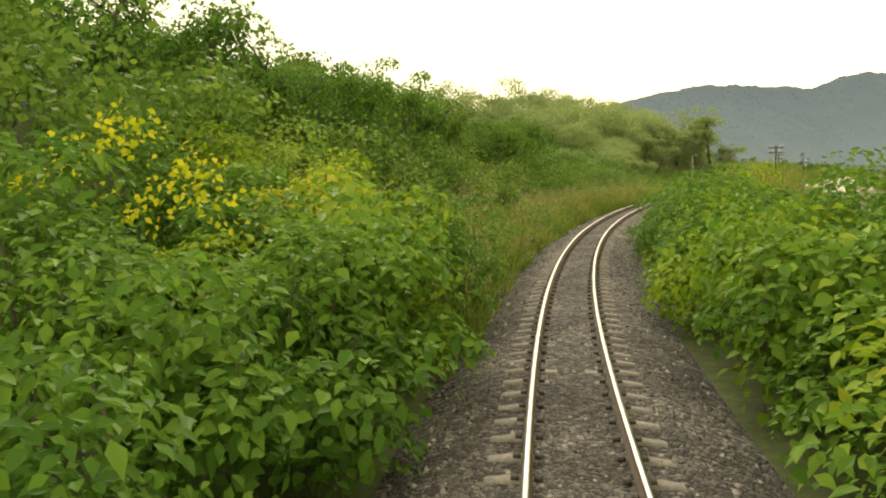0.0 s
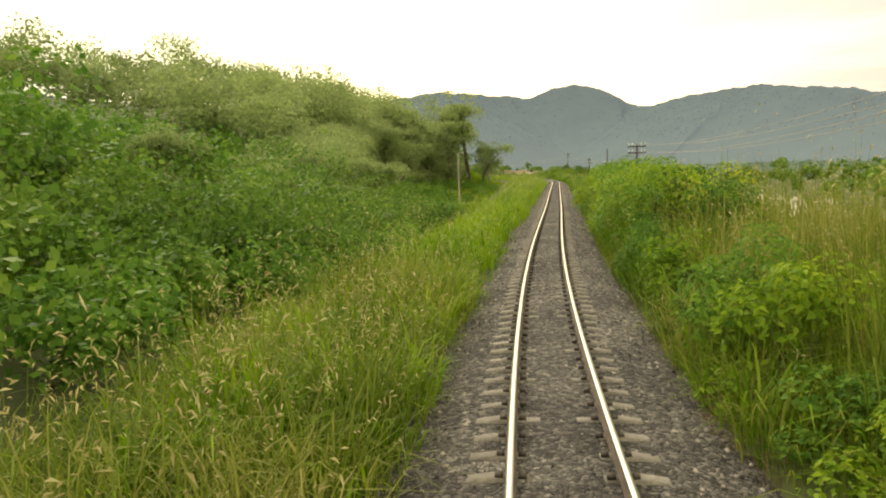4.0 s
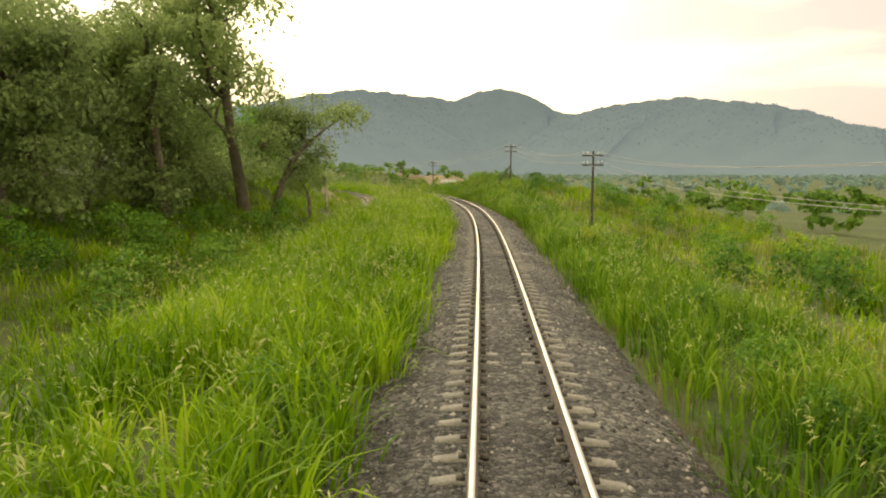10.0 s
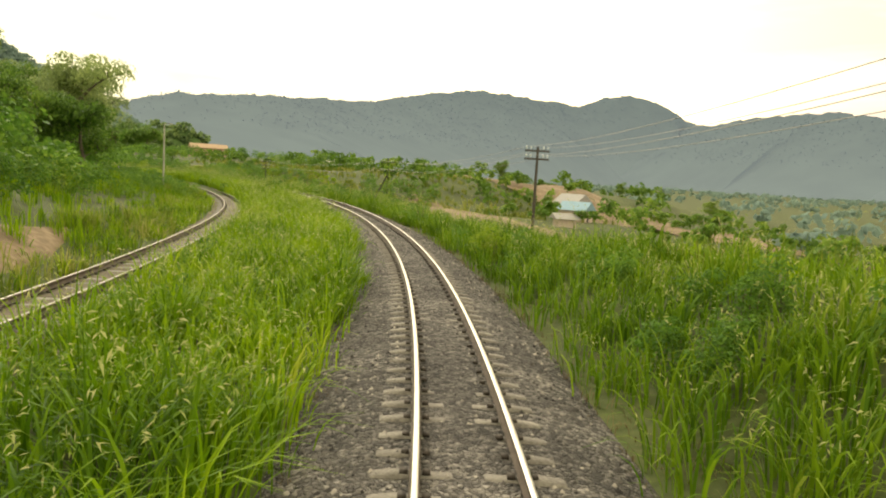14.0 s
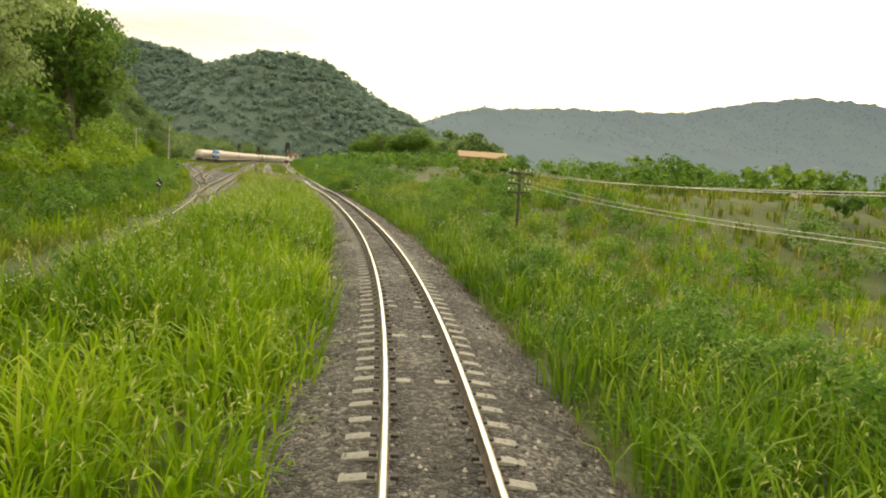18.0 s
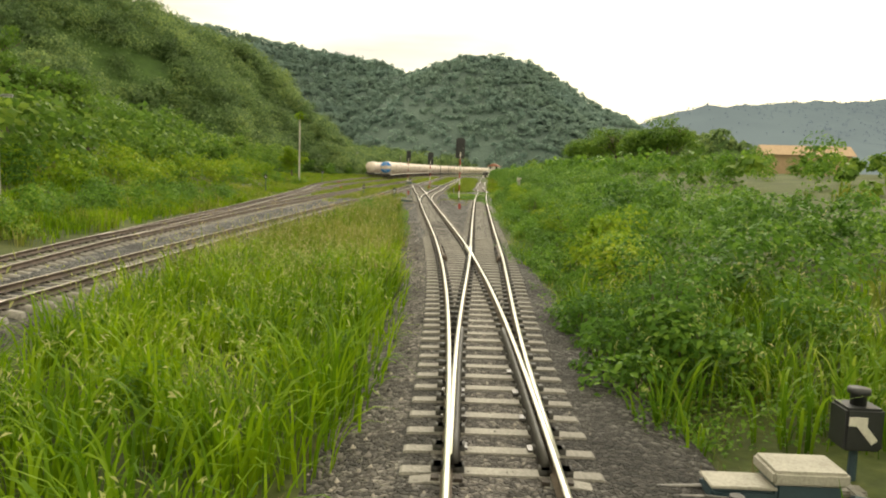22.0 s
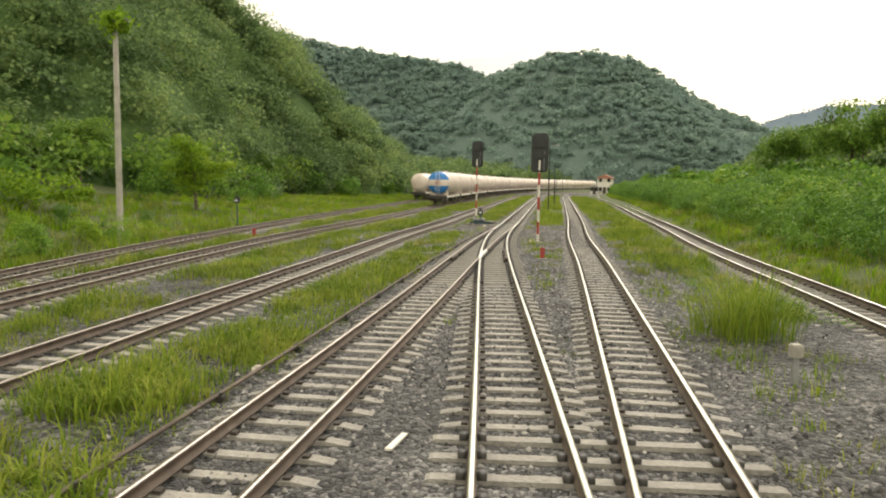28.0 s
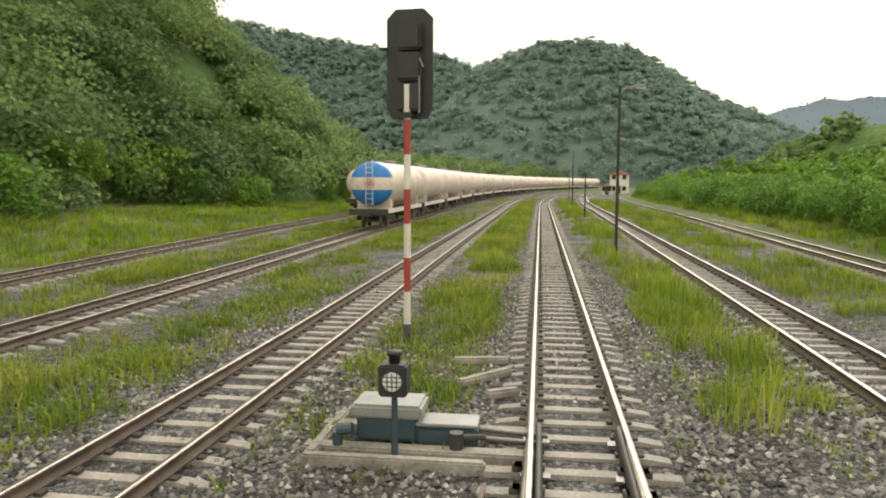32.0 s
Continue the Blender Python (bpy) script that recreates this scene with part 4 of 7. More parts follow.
grass("dead_grass", 30, 396, 1.6, 2.9, 55, 0.34, 0.016, M_STRAW, "brown withered grass at the edge of the ballast", 55, 0.8, segs=2)
grass("dead_grass", 70, 396, -2.3, -1.4, 40, 0.3, 0.016, M_STRAW, "brown withered grass at the edge of the ballast", 56, 0.8, segs=2)
grass("tall_reeds", 28, 84, 3.0, 9.0, 60, 2.55, 0.028, M_DRYGRASS, "tall yellowing reeds in and behind the hedge", 57, 0.55, heads=M_SEED)
grass("tall_reeds", 58, 99, 5.8, 9.8, 40, 3.0, 0.03, M_DRYGRASS, "tall yellowing reeds in and behind the hedge", 66, 0.5)
grass("tall_reeds", 84, 122, 2.5, 4.6, 60, 2.6, 0.028, M_DRYGRASS, "tall yellowing reeds in and behind the hedge", 60, 0.6)
for nm, mt, sd in (("siding_grass", M_GRASS, 61), ("siding_straw", M_DRYGRASS, 62)):
    grass(nm, 222, 440, -17, -8.6, 26, 0.9, 0.045, mt, "yellow-green grass along the lower track", sd, 0.8, segs=3,
          mask=lambda s, d, r: (d < spline(*zip(*LINE2), s) - 1.35) & (d > spline(*zip(*LINE2), s) - 4.5) & ~((s > 226) & (s < 262) & (d < -10.4) & (r.random(len(s)) < 0.75)))
grass("green_tussocks", 10, 80, -7.0, -1.7, 30, 1.15, 0.045, M_GRASS, "broad green blades among the seeding grass", 58, 1.0, segs=4)
grass("rough_pasture", 122, 395, 6.4, 22, 11, 0.9, 0.07, M_GRASS, "rank green grass in the field below the line", 59, 0.8, segs=3,
      mask=lambda s, d, r: ~sandy(s, d))
grass("field_grass", 122, 395, 6.2, 22, 8, 1.0, 0.05, M_DRYGRASS, "rough yellow-green field grass below the line", 35, 0.5, segs=3, heads=M_SEED,
      mask=lambda s, d, r: ~sandy(s, d))
grass("ditch_grass", 74, 225, -25, -6.5, 34, 0.95, 0.05, M_GRASS, "rank green grass beyond the ditch", 36, 0.8, segs=3, mask=lambda s, d, r: d < crest(s) - np.interp(s, [74, 115, 140], [1.3, 1.6, 2.2]))
grass("ditch_straw", 74, 225, -18, -6.5, 12, 0.9, 0.03, M_DRYGRASS, "yellowing grass beyond the ditch", 37, 0.6, segs=3, heads=M_SEED, mask=lambda s, d, r: d < crest(s) - 3.2)
grass("bank_grass", 222, 430, -24, -10.6, 14, 0.8, 0.05, M_GRASS, "sunlit yellow-green grass on the bank above the lower track", 37, 0.3, segs=2,
      mask=lambda s, d, r: ~((s < 262) & (d > -13.4) & (s > 226) & (r.random(len(s)) < 0.75)) & (d < spline(*zip(*LINE2), s) - 1.9))
grass("sand_tufts", 262, 352, 9, 36, 7, 0.5, 0.03, M_DRYGRASS, "sparse dry tufts on the bare ground", 68, 0.6, segs=2, mask=lambda s, d, r: vnoise(s * 0.16, d * 0.2, 66) > 0.52)
grass("far_field_grass", 330, 425, 22, 62, 3.5, 1.1, 0.13, M_DRYGRASS, "rough grass on the rise beyond the line", 44, 0.3, segs=2)
for nm, mt, sd in (("yard_edge_grass", M_GRASS, 38), ("yard_edge_straw", M_DRYGRASS, 69)):
    grass(nm, 402, 600, -32, -15, 20, 0.62, 0.04, mt, "bright green meadow grass beside the yard", sd, 0.7, segs=2, mask=lambda s, d, r: d < spline(*zip(*LINE2), s) - 1.8)
for nm, mt, pr, sd in (("shoulder_grass", M_GRASS, 44, 39), ("shoulder_straw", M_DRYGRASS, 40, 40)):
    grass(nm, 396, 448, -9.0, -1.8, pr, 0.95 if mt is M_GRASS else 1.3, 0.034, mt, "rank grass between the converging tracks", sd, 0.8, segs=4, heads=M_SEED,
          mask=lambda s, d, r: (d > spline(*zip(*LEFT_A), s) + 1.25) & (d < np.interp(s, [396, 440, 448], [-1.8, -2.4, -3.4])))


def between(lines, gap=1.05):
    def ok(s, d, r):
        good = np.ones(len(s), bool)
        for ln in lines:
            ks = [k for k, _ in ln]
            dd = spline(*zip(*ln), np.clip(s, ks[0], ks[-1]))
            good &= (np.abs(d - dd) > gap) | (s < ks[0]) | (s > ks[-1])
        return good & (np.abs(d) > gap)
    return ok


YARD_LINES = [LINE2, RIGHT1, RIGHT2, LEFT_A, LEFT_B, LEFT_C]
clear = between(YARD_LINES)


def patchy(level, scale, seed):
    return lambda s, d, r: clear(s, d, r) & (vnoise(s * scale, d * scale * 2.2, seed) > level)


land_before = land
land = lambda s, d: np.maximum(land_before(s, d), -0.24)
grass("yard_weeds", 440, 640, -19.5, -3.2, 62, 0.36, 0.026, M_WEEDS, "low patches of green weeds between the sidings", 41, 0.9, patchy(0.4, 0.3, 71), 2)
grass("weed_strip", 470, 640, -4.2, 13.2, 40, 0.36, 0.018, M_WEEDS, "low green weeds growing through the stones", 42, 0.4,
      lambda s, d, r: clear(s, d, r) & (vnoise(s * 0.22, d * 0.5, 72) - 0.12 * (d > 6) > np.where((d > 2) & (d < 3.6) | (d < -1.7) & (d > -3.2), np.where(s > 515, 0.25, 0.6), 0.52)), 2)
grass("dry_weeds", 440, 580, -19, 12.5, 34, 0.3, 0.02, M_DRYGRASS, "dry straw-coloured weeds between the tracks", 43, 0.7, patchy(0.5, 0.3, 73), 2)
strip = lambda lo: (lambda s, d, r: clear(s, d, r) & (vnoise(s * 0.35, d * 0.6, 77) > lo))
grass("grass_strip", 511, 610, 1.75, 4.0, 120, 0.72, 0.024, M_WEEDS, "green grass strip round the lamp posts", 45, 0.45, strip(0.36))
grass("grass_strip", 516, 610, -3.5, -1.6, 110, 0.65, 0.024, M_WEEDS, "green grass strip between the main line and the siding", 46, 0.45, strip(0.38))
grass("grass_strip", 486, 620, 6.0, 9.6, 80, 0.6, 0.024, M_WEEDS, "green grass strip beside the outer track", 47, 0.45, strip(0.45))
def amid(a, b, share, level, seed):
    """Between two tracks, in patches along the middle."""
    def ok(s, d, r):
        p, q = spline(*zip(*a), s), spline(*zip(*b), s)
        half = np.abs(p - q) / 2 - 1.15
        return (np.abs(d - (p + q) / 2) < half * share) & (vnoise(s * 0.28, d * 0.7, seed) > level)
    return ok


STRAIGHT = [(400, 0), (700, 0)]
for a, b, d0, d1, s0, s1, lv in ((LEFT_A, LEFT_B, -11, -2, 446, 500, 0.3), (LEFT_B, LEFT_C, -12, -4, 452, 560, 0.42), (LEFT_C, LINE2, -19, -10, 462, 560, 0.42), (RIGHT2, RIGHT1, 3, 12, 476, 600, 0.55), (STRAIGHT, LEFT_B, -5, -1, 510, 600, 0.4)):
    for mt, pr, sd in ((M_WEEDS, 130, 63), (M_DRYGRASS, 70, 64)):
        grass("grass_strip", s0, s1, d0, d1, pr, 0.56, 0.03, mt, "strip of yellow-green weeds between two tracks", sd, 0.9, amid(a, b, 0.85, lv + 0.06 * (sd - 63), sd), 2)
grass("grass_strip", 448, 486, 3.2, 8.0, 45, 0.3, 0.022, M_WEEDS, "low green weeds spreading over the stones", 48, 0.45, strip(0.5))
for k, (s, d, r, h) in enumerate([(474.4, 4.8, 0.85, 2.1), (491.5, -2.7, 1.1, 0.4), (488, -3.2, 1.0, 0.35), (501.5, -2.8, 0.9, 0.4), (478.5, -4.5, 1.2, 0.45), (472, -4.7, 1.2, 0.5), (466, -4.6, 1.0, 0.5), (451, -2.5, 0.9, 0.8), (460, 5.2, 1.6, 0.3), (452, 3.4, 1.0, 0.3), (538, -2.4, 1.0, 0.5), (509, 8.1, 1.2, 0.5), (496, 6.9, 1.0, 0.5), (518.5, 2.7, 0.9, 0.6), (512.5, 2.2, 0.5, 0.4), (492.3, 2.0, 0.5, 0.4), (518, 2.4, 0.7, 0.8), (523, 2.7, 0.9, 0.7), (519, -1.9, 0.6, 0.55), (527, -2.1, 0.9, 0.6), (452.5, -2.5, 0.7, 0.6), (512.5, 3.4, 0.5, 0.5), (469, -5.4, 1.3, 0.6), (466, -6.0, 1.0, 0.7), (489.3, 2.1, 0.7, 0.35), (495.8, 1.8, 0.6, 0.35)]):
    grass("grass_tuft", s - r, s + r, d - r, d + r, 380, h, 0.028, M_WEEDS, "thick tuft of long green grass in the stones", 80 + k, 0.8,
          lambda a, b, g, s=s, d=d, r=r: np.hypot(a - s, b - d) < r * g.uniform(0.5, 1, len(a)))
land = land_before


def bush_mesh(seed, r, h, n, leaf, stems=7, simple=False):
    rng = np.random.default_rng(seed)
    k = 12
    a, e = rng.uniform(0, 6.283, k), rng.uniform(0.12, 0.85, k)
    far = r * (1 - 0.55 * e) * rng.uniform(0.35, 0.85, k)
    sub = np.stack([np.cos(a) * far, np.sin(a) * far, h * e], -1)
    c, nrm = boughs(sub, r * rng.uniform(0.3, 0.5, k), n // k, rng, 0.8, 0.5)
    c[:, 2] = np.maximum(c[:, 2], 0.08)
    nrm = nrm + np.array([0, 0, 0.5])
    nrm /= np.linalg.norm(nrm, axis=1)[:, None]
    L = [leaf_quads(c, nrm, leaf * rng.uniform(0.6, 1.4, len(c)), rng, 0.62, simple)]
    V, Q = join(L)
    k = stems
    base = np.stack([rng.normal(0, 0.25, k), rng.normal(0, 0.25, k), np.zeros(k)], -1)
    sv, sq = blades(base, rng.uniform(0.7, 1.0, k) * h, np.full(k, 0.05), rng.uniform(0, 6.28, k), rng.uniform(0.1, 0.5, k))
    return mesh_of("foliage", V, Q, None, [M_LEAF_PALE if seed % 5 == 3 else M_LEAF]), mesh_of("stems", sv, sq, None, [M_BARK])


BUSHES = [bush_mesh(k, 1.5, 2.6, 1900, 0.115, 7) for k in range(4)] + [bush_mesh(11 + k, 1.6, 2.0, 1500, 0.15) for k in range(3)]
THICKBUSH = [bush_mesh(30 + k, 1.5, 2.3, 600, 0.19, 4, True) for k in range(4)]
LOWBUSH = [bush_mesh(20 + k, 0.95, 1.0, 620, 0.12) for k in range(3)]
HEDGE = BUSHES + [bush_mesh(k, 1.5, 2.5, 1500, 0.13, 7) for k in (8, 18)]
rnd = random.Random(4)


THICKET = []


def bushes(spots, kinds, label, group, scale=(0.8, 1.2), single=True):
    """Bushes as things of their own, or, where they merge into thickets, gathered for the undergrowth."""
    for s, d in spots:
        if not single:
            k = rnd.uniform(*scale)
            me = rnd.choice(THICKBUSH)[0]
            THICKET.append((me, place(s, d, float(land(s, d)) - 0.12, rnd.uniform(0, 360)) @ Matrix.Diagonal((k, k, k * rnd.uniform(0.85, 1.15), 1))))
            continue
        ob = tagged(new("bush"), label, "bush", group)
        for nm, me in zip(("foliage", "stem"), rnd.choice(kinds)):
            new(nm, me).parent = ob
        k = rnd.uniform(*scale)
        ob.matrix_world = place(s, d, float(land(s, d)) - 0.12, rnd.uniform(0, 360)) @ Matrix.Diagonal((k, k, k * rnd.uniform(0.85, 1.15), 1))


def scatter(s0, s1, d0, d1, n, clearance=0.0):
    return [(rnd.uniform(s0, s1), rnd.uniform(d0, d1)) for _ in range(n)]


def row(s0, s1, step, d, jit=0.5):
    return [(s + rnd.uniform(-0.4, 0.4), d + rnd.uniform(-jit, jit)) for s in np.arange(s0, s1, step)]


def along(line, s0, s1, step, gap, jit):
    return [(s, float(spline(*zip(*line), s)) + gap + rnd.uniform(-jit, jit)) for s in np.arange(s0, s1, step)]


bushes(along(RIGHT1, 389, 470, 1.15, 2.2, 0.35), LOWBUSH, "low leafy bush spilling over the edge of the ballast", "bank of bushes", (0.6, 1.0))
bushes(row(-4, 30, 1.4, 3.15, 0.25) + row(-4, 36, 2.2, 4.7, 0.5), BUSHES, "dense green leafy bush in the lineside hedge", "hedge beside the track", (0.95, 1.2))
bushes(row(84, 122, 1.7, 3.6, 0.35) + row(82, 121, 1.8, 5.0, 0.5), HEDGE, "tall leafy bush hung with creepers in the hedge", "hedge beside the track", (1.1, 1.4))
bushes([(s, rnd.uniform(2.9, 4.6)) for s in (129, 141, 152, 158, 171, 186, 201, 214, 262, 279, 293, 300, 303, 306, 309, 313, 322, 331, 340, 344, 352, 361, 369, 377)], BUSHES, "dark leafy bush rising out of the verge grass", "lineside bushes", (0.4, 0.65))
bushes(row(32, 84, 1.5, 2.95, 0.35) + row(32, 84, 3.0, 4.8, 0.8), HEDGE, "leafy bush among tall yellow grass", "hedge beside the track", (0.45, 0.8))
bushes(row(3, 18, 1.3, -3.1, 0.3) + row(2, 20, 1.5, -5.4, 0.6) + row(0, 24, 1.8, -7.6, 0.8), BUSHES, "big-leaved green bush crowding the track", "bushes on the hillside", (0.85, 1.2))
bushes(scatter(9, 20, -4.4, -2.3, 9), BUSHES[4:], "broad-leaved bush at the edge of the ballast", "bushes on the hillside", (0.4, 0.6))
bushes([(36.5, -5.4), (38.5, -6.4), (40, -5.0), (37.5, -7.4)], BUSHES[4:], "big-leaved bush standing in the seeding grass", "bushes on the hillside", (0.95, 1.15))
bushes(scatter(14, 44, -4.0, -2.0, 14), LOWBUSH, "low broad-leaved bush in the grass", "bushes on the hillside", (0.8, 1.3))
bushes(scatter(20, 125, -16, -8.5, 110), BUSHES, "dense green bush on the slope below the trees", "bushes on the hillside", (0.65, 1.0), single=False)
bushes(scatter(125, 388, 2.7, 5.5, 120), LOWBUSH, "low bush in the verge", "lineside bushes", (0.3, 0.5), single=False)
bushes(scatter(80, 400, -7, -2.6, 60), LOWBUSH, "low bush in the verge", "lineside bushes", (0.3, 0.42), single=False)
bushes(along(LINE2, 300, 440, 2.4, -3.2, 0.8) + along(LINE2, 300, 440, 2.2, -6.0, 1.2), BUSHES, "bush above the lower track", "bushes above the lower track", (0.4, 0.75), single=False)
bushes(scatter(118, 205, -21, -10.4, 56), BUSHES + LOWBUSH, "green bush along the ditch", "bushes on the hillside", (0.6, 1.1), single=False)
bushes(scatter(228, 250, 4.2, 9, 16), BUSHES + LOWBUSH, "leafy bush on the grassy bank", "lineside bushes", (0.5, 0.9))
bushes([(424, -3.7), (426, -3.2), (430, -3.4), (428.5, -4.4), (436, -3.2)], LOWBUSH, "leafy weed bush in the yellow grass", "lineside bushes", (0.7, 1.1))
bushes(scatter(140, 228, 7, 24, 50), BUSHES + LOWBUSH, "scattered green bush in the field", "lineside bushes", (0.5, 0.9), single=False)
bushes(scatter(334, 386, 5, 16, 80) + scatter(290, 340, 4.6, 8.5, 24), BUSHES + LOWBUSH, "rank green bush beside the line", "lineside bushes", (0.45, 0.8), single=False)
bushes(along(RIGHT1, 389.5, 456, 1.7, 3.4, 0.4), BUSHES, "broad-leaved green bush on the bank above the track", "bank of bushes", (0.5, 0.85))
bushes(along(RIGHT1, 390, 466, 1.8, 5.4, 0.7) + along(RIGHT1, 393, 470, 2.0, 8.0, 1.0) + along(RIGHT1, 396, 470, 2.2, 11.0, 1.2), BUSHES, "bush on the bank", "bank of bushes", (0.6, 1.0), single=False)
bushes(row(452, 640, 1.8, 15.6, 0.5) + row(456, 640, 2.0, 17.6, 0.8) + row(458, 640, 2.4, 20.4, 1.0), BUSHES, "green bush on the bank", "bank of bushes", (0.7, 1.05), single=False)
bushes(scatter(484, 499, -23, -16.8, 16), BUSHES + LOWBUSH, "leafy green bush round the lamp post", "bushes beside the yard", (0.4, 0.7))
bushes(scatter(118, 138, 4.4, 9, 16), BUSHES, "green bush crowding the ballast shoulder", "lineside bushes", (0.45, 0.7), single=False)
bushes(along(RIGHT1, 456, 600, 1.5, 4.2, 1.0), BUSHES, "green bush on the bank", "bank of bushes", (0.4, 0.75), single=False)
bushes(scatter(446, 640, 15.0, 26, 80), BUSHES, "green bush on the bank behind the outer track", "bank of bushes", (0.8, 1.3), single=False)
bushes(scatter(222, 300, -26, -13.5, 70), BUSHES, "sunlit green bush on the bank", "bushes above the lower track", (0.7, 1.2), single=False)
bushes(scatter(330, 470, -30, -17, 40), BUSHES + LOWBUSH, "yellow-green bush beside the yard", "bushes above the lower track", (0.6, 1.2), single=False)
bushes(scatter(470, 640, -46, -26, 60), BUSHES, "dark green bush at the foot of the hill", "bushes at the foot of the hill", (0.9, 1.7), single=False)
bushes(scatter(330, 500, 20, 60, 40), BUSHES, "green bush in the fields beyond the line", "bushes in the fields", (0.9, 1.7), single=False)


def undergrowth():
    V, Q, o = [], [], 0
    cache = {}
    for me, m in THICKET:
        if me.name not in cache:
            v = np.empty(len(me.vertices) * 3)
            me.vertices.foreach_get("co", v)
            q = np.empty(len(me.loops), np.int32)
            me.loops.foreach_get("vertex_index", q)
            cache[me.name] = (v.reshape(-1, 3), q.reshape(-1, 4))
        v, q = cache[me.name]
        A = np.array(m)
        V.append(v @ A[:3, :3].T + A[:3, 3])
        Q.append(q + o)
        o += len(v)
    structure("undergrowth", mesh_of("undergrowth", np.concatenate(V), np.concatenate(Q), None, [M_LEAF]), "thickets of green bushes along the line", "stuff")


undergrowth()


def ground_cover(s0, s1, d0, d1, n, seed, label, level=0.4, high=0.16, z=None):
    """Low creeping leaves in patches over the stones."""
    rng = np.random.default_rng(seed)
    s, d = rng.uniform(s0, s1, n), rng.uniform(d0, d1, n)
    e = np.minimum(np.minimum(s - s0, s1 - s) / (s1 - s0), np.minimum(d - d0, d1 - d) / (d1 - d0)) * 4
    f = vnoise(s * 0.5, d * 0.9, seed) * 0.7 + vnoise(s * 1.7, d * 1.9, seed + 1) * 0.3
    keep = f + np.clip(e, 0, 1) * 0.35 - 0.35 > level - 0.15
    s, d, f = s[keep], d[keep], f[keep]
    x, y = xy(s, d)
    base = land(s, d) if z is None else z + 0 * s
    c = np.stack([x, y, base + rng.uniform(0.02, high, len(s)) * (0.4 + f)], -1)
    nr = rng.normal(size=c.shape) * 0.45 + np.array([0, 0, 1.0])
    nr /= np.linalg.norm(nr, axis=1)[:, None]
    structure("ground_cover", mesh_of("ground_cover", *leaf_quads(c, nr, rng.uniform(0.035, 0.085, len(s)), rng, 0.75, True), None, [M_LEAF]), label, "stuff")


ground_cover(453, 466, 2.6, 7.0, 30000, 110, "mat of green creeping weeds over the stones", 0.53, 0.16, -0.22)
ground_cover(448, 460, 3.0, 6.2, 16000, 111, "mat of green creeping weeds over the stones", 0.58, 0.16, -0.22)
ground_cover(412, 430, -3.4, -1.5, 9000, 112, "creeping weeds at the edge of the ballast", 0.35, 0.25)
for k, (s0, s1, d0, d1) in enumerate([(387, 410, 1.7, 4.2), (409, 430, 3.2, 6.2), (429, 452, 5.0, 8.4), (450, 472, 7.2, 10.8)]):
    ground_cover(s0, s1, d0, d1, 16000, 116 + k, "creeping weeds at the foot of the bushy bank", 0.3, 0.35)
ground_cover(474, 492, 5.2, 8.2, 6000, 113, "mat of green creeping weeds over the stones", 0.5, 0.14, -0.22)
ground_cover(300, 390, 1.9, 3.4, 26000, 114, "creeping weeds at the edge of the ballast", 0.45, 0.3)


def thicket(name, s0, s1, d0, d1, count, rad, n, size, label, seed, material, lift=0.3, rise=(0, 0)):
    """Low tree crowns merging into one green slope."""
    rng = np.random.default_rng(seed)
    s = rng.uniform(s0, s1, count)
    if not isinstance(d0, (int, float)):
        d0 = np.interp(s, *zip(*d0))
        d1 = d0 + d1
    d = d0 + (d1 - d0) * rng.random(count) ** 1.3
    x, y = xy(s, d)
    r = rad * rng.uniform(0.6, 1.4, count)
    c = np.stack([x, y, land(s, d) + r * lift + 0.3 + rng.uniform(*rise, count) * np.clip((s - 105) / 65, 0.1, 1)], -1)
    V, Q = clumps(c, r, n, size, rng, 1.0)
    structure(name, mesh_of(name, V, Q, None, [material]), label, "stuff")


thicket("ditch_scrub", 56, 130, [(56, -7.6), (80, -7.2), (105, -8.2), (130, -10.5)], -4, 150, 1.25, 300, 0.15, "dark green bushes beyond the ditch", 105, M_LEAF, 0.35)
thicket("slope_scrub", 4, 118, -8.4, -19, 200, 2.3, 600, 0.17, "dense green leafy scrub on the slope", 90, M_TREE, 0.45)
thicket("hillside_scrub", -25, 135, -17, -62, 420, 3.2, 400, 0.27, "dense green scrub covering the hillside", 91, M_LEAF, 0.5)
EDGE = [(90, -13.5), (115, -16.5), (140, -22.5), (180, -23.5), (200, -19), (212, -18)]
thicket("wood_edge", 112, 210, EDGE, -6, 210, 2.6, 500, 0.2, "dense grey-green foliage at the wood's edge", 97, M_WOODLEAF, 0.6, (0, 7))
thicket("wood_skirt", 100, 216, [(a, b + 1.0) for a, b in EDGE], -5, 170, 1.9, 240, 0.24, "tangled bushes under the edge of the wood", 100, M_WOODLEAF, 0.5)
thicket("woodland", 125, 210, [(90, -19), (140, -28), (210, -24)], -38, 300, 3.6, 400, 0.34, "dense woodland beyond the ditch", 92, M_WOODLEAF, 0.8, (3, 9))
thicket("bank_scrub", 226, 350, -17, -70, 330, 2.7, 300, 0.3, "sunlit green scrub on the bank", 93, M_LEAF, 0.4)
thicket("yard_side_scrub", 345, 500, [(345, -15.5), (400, -18.5), (440, -20), (500, -24)], -7, 150, 1.5, 240, 0.2, "yellow-green bushes between the sidings and the wood", 106, M_LEAF_PALE, 0.4)
thicket("foothill_wood", 350, 680, [(350, -21), (430, -22.5), (480, -27), (540, -31), (590, -38), (680, -46)], -66, 760, 3.4, 260, 0.38, "dense forest at the foot of the hill", 94, M_TREE, 0.5)
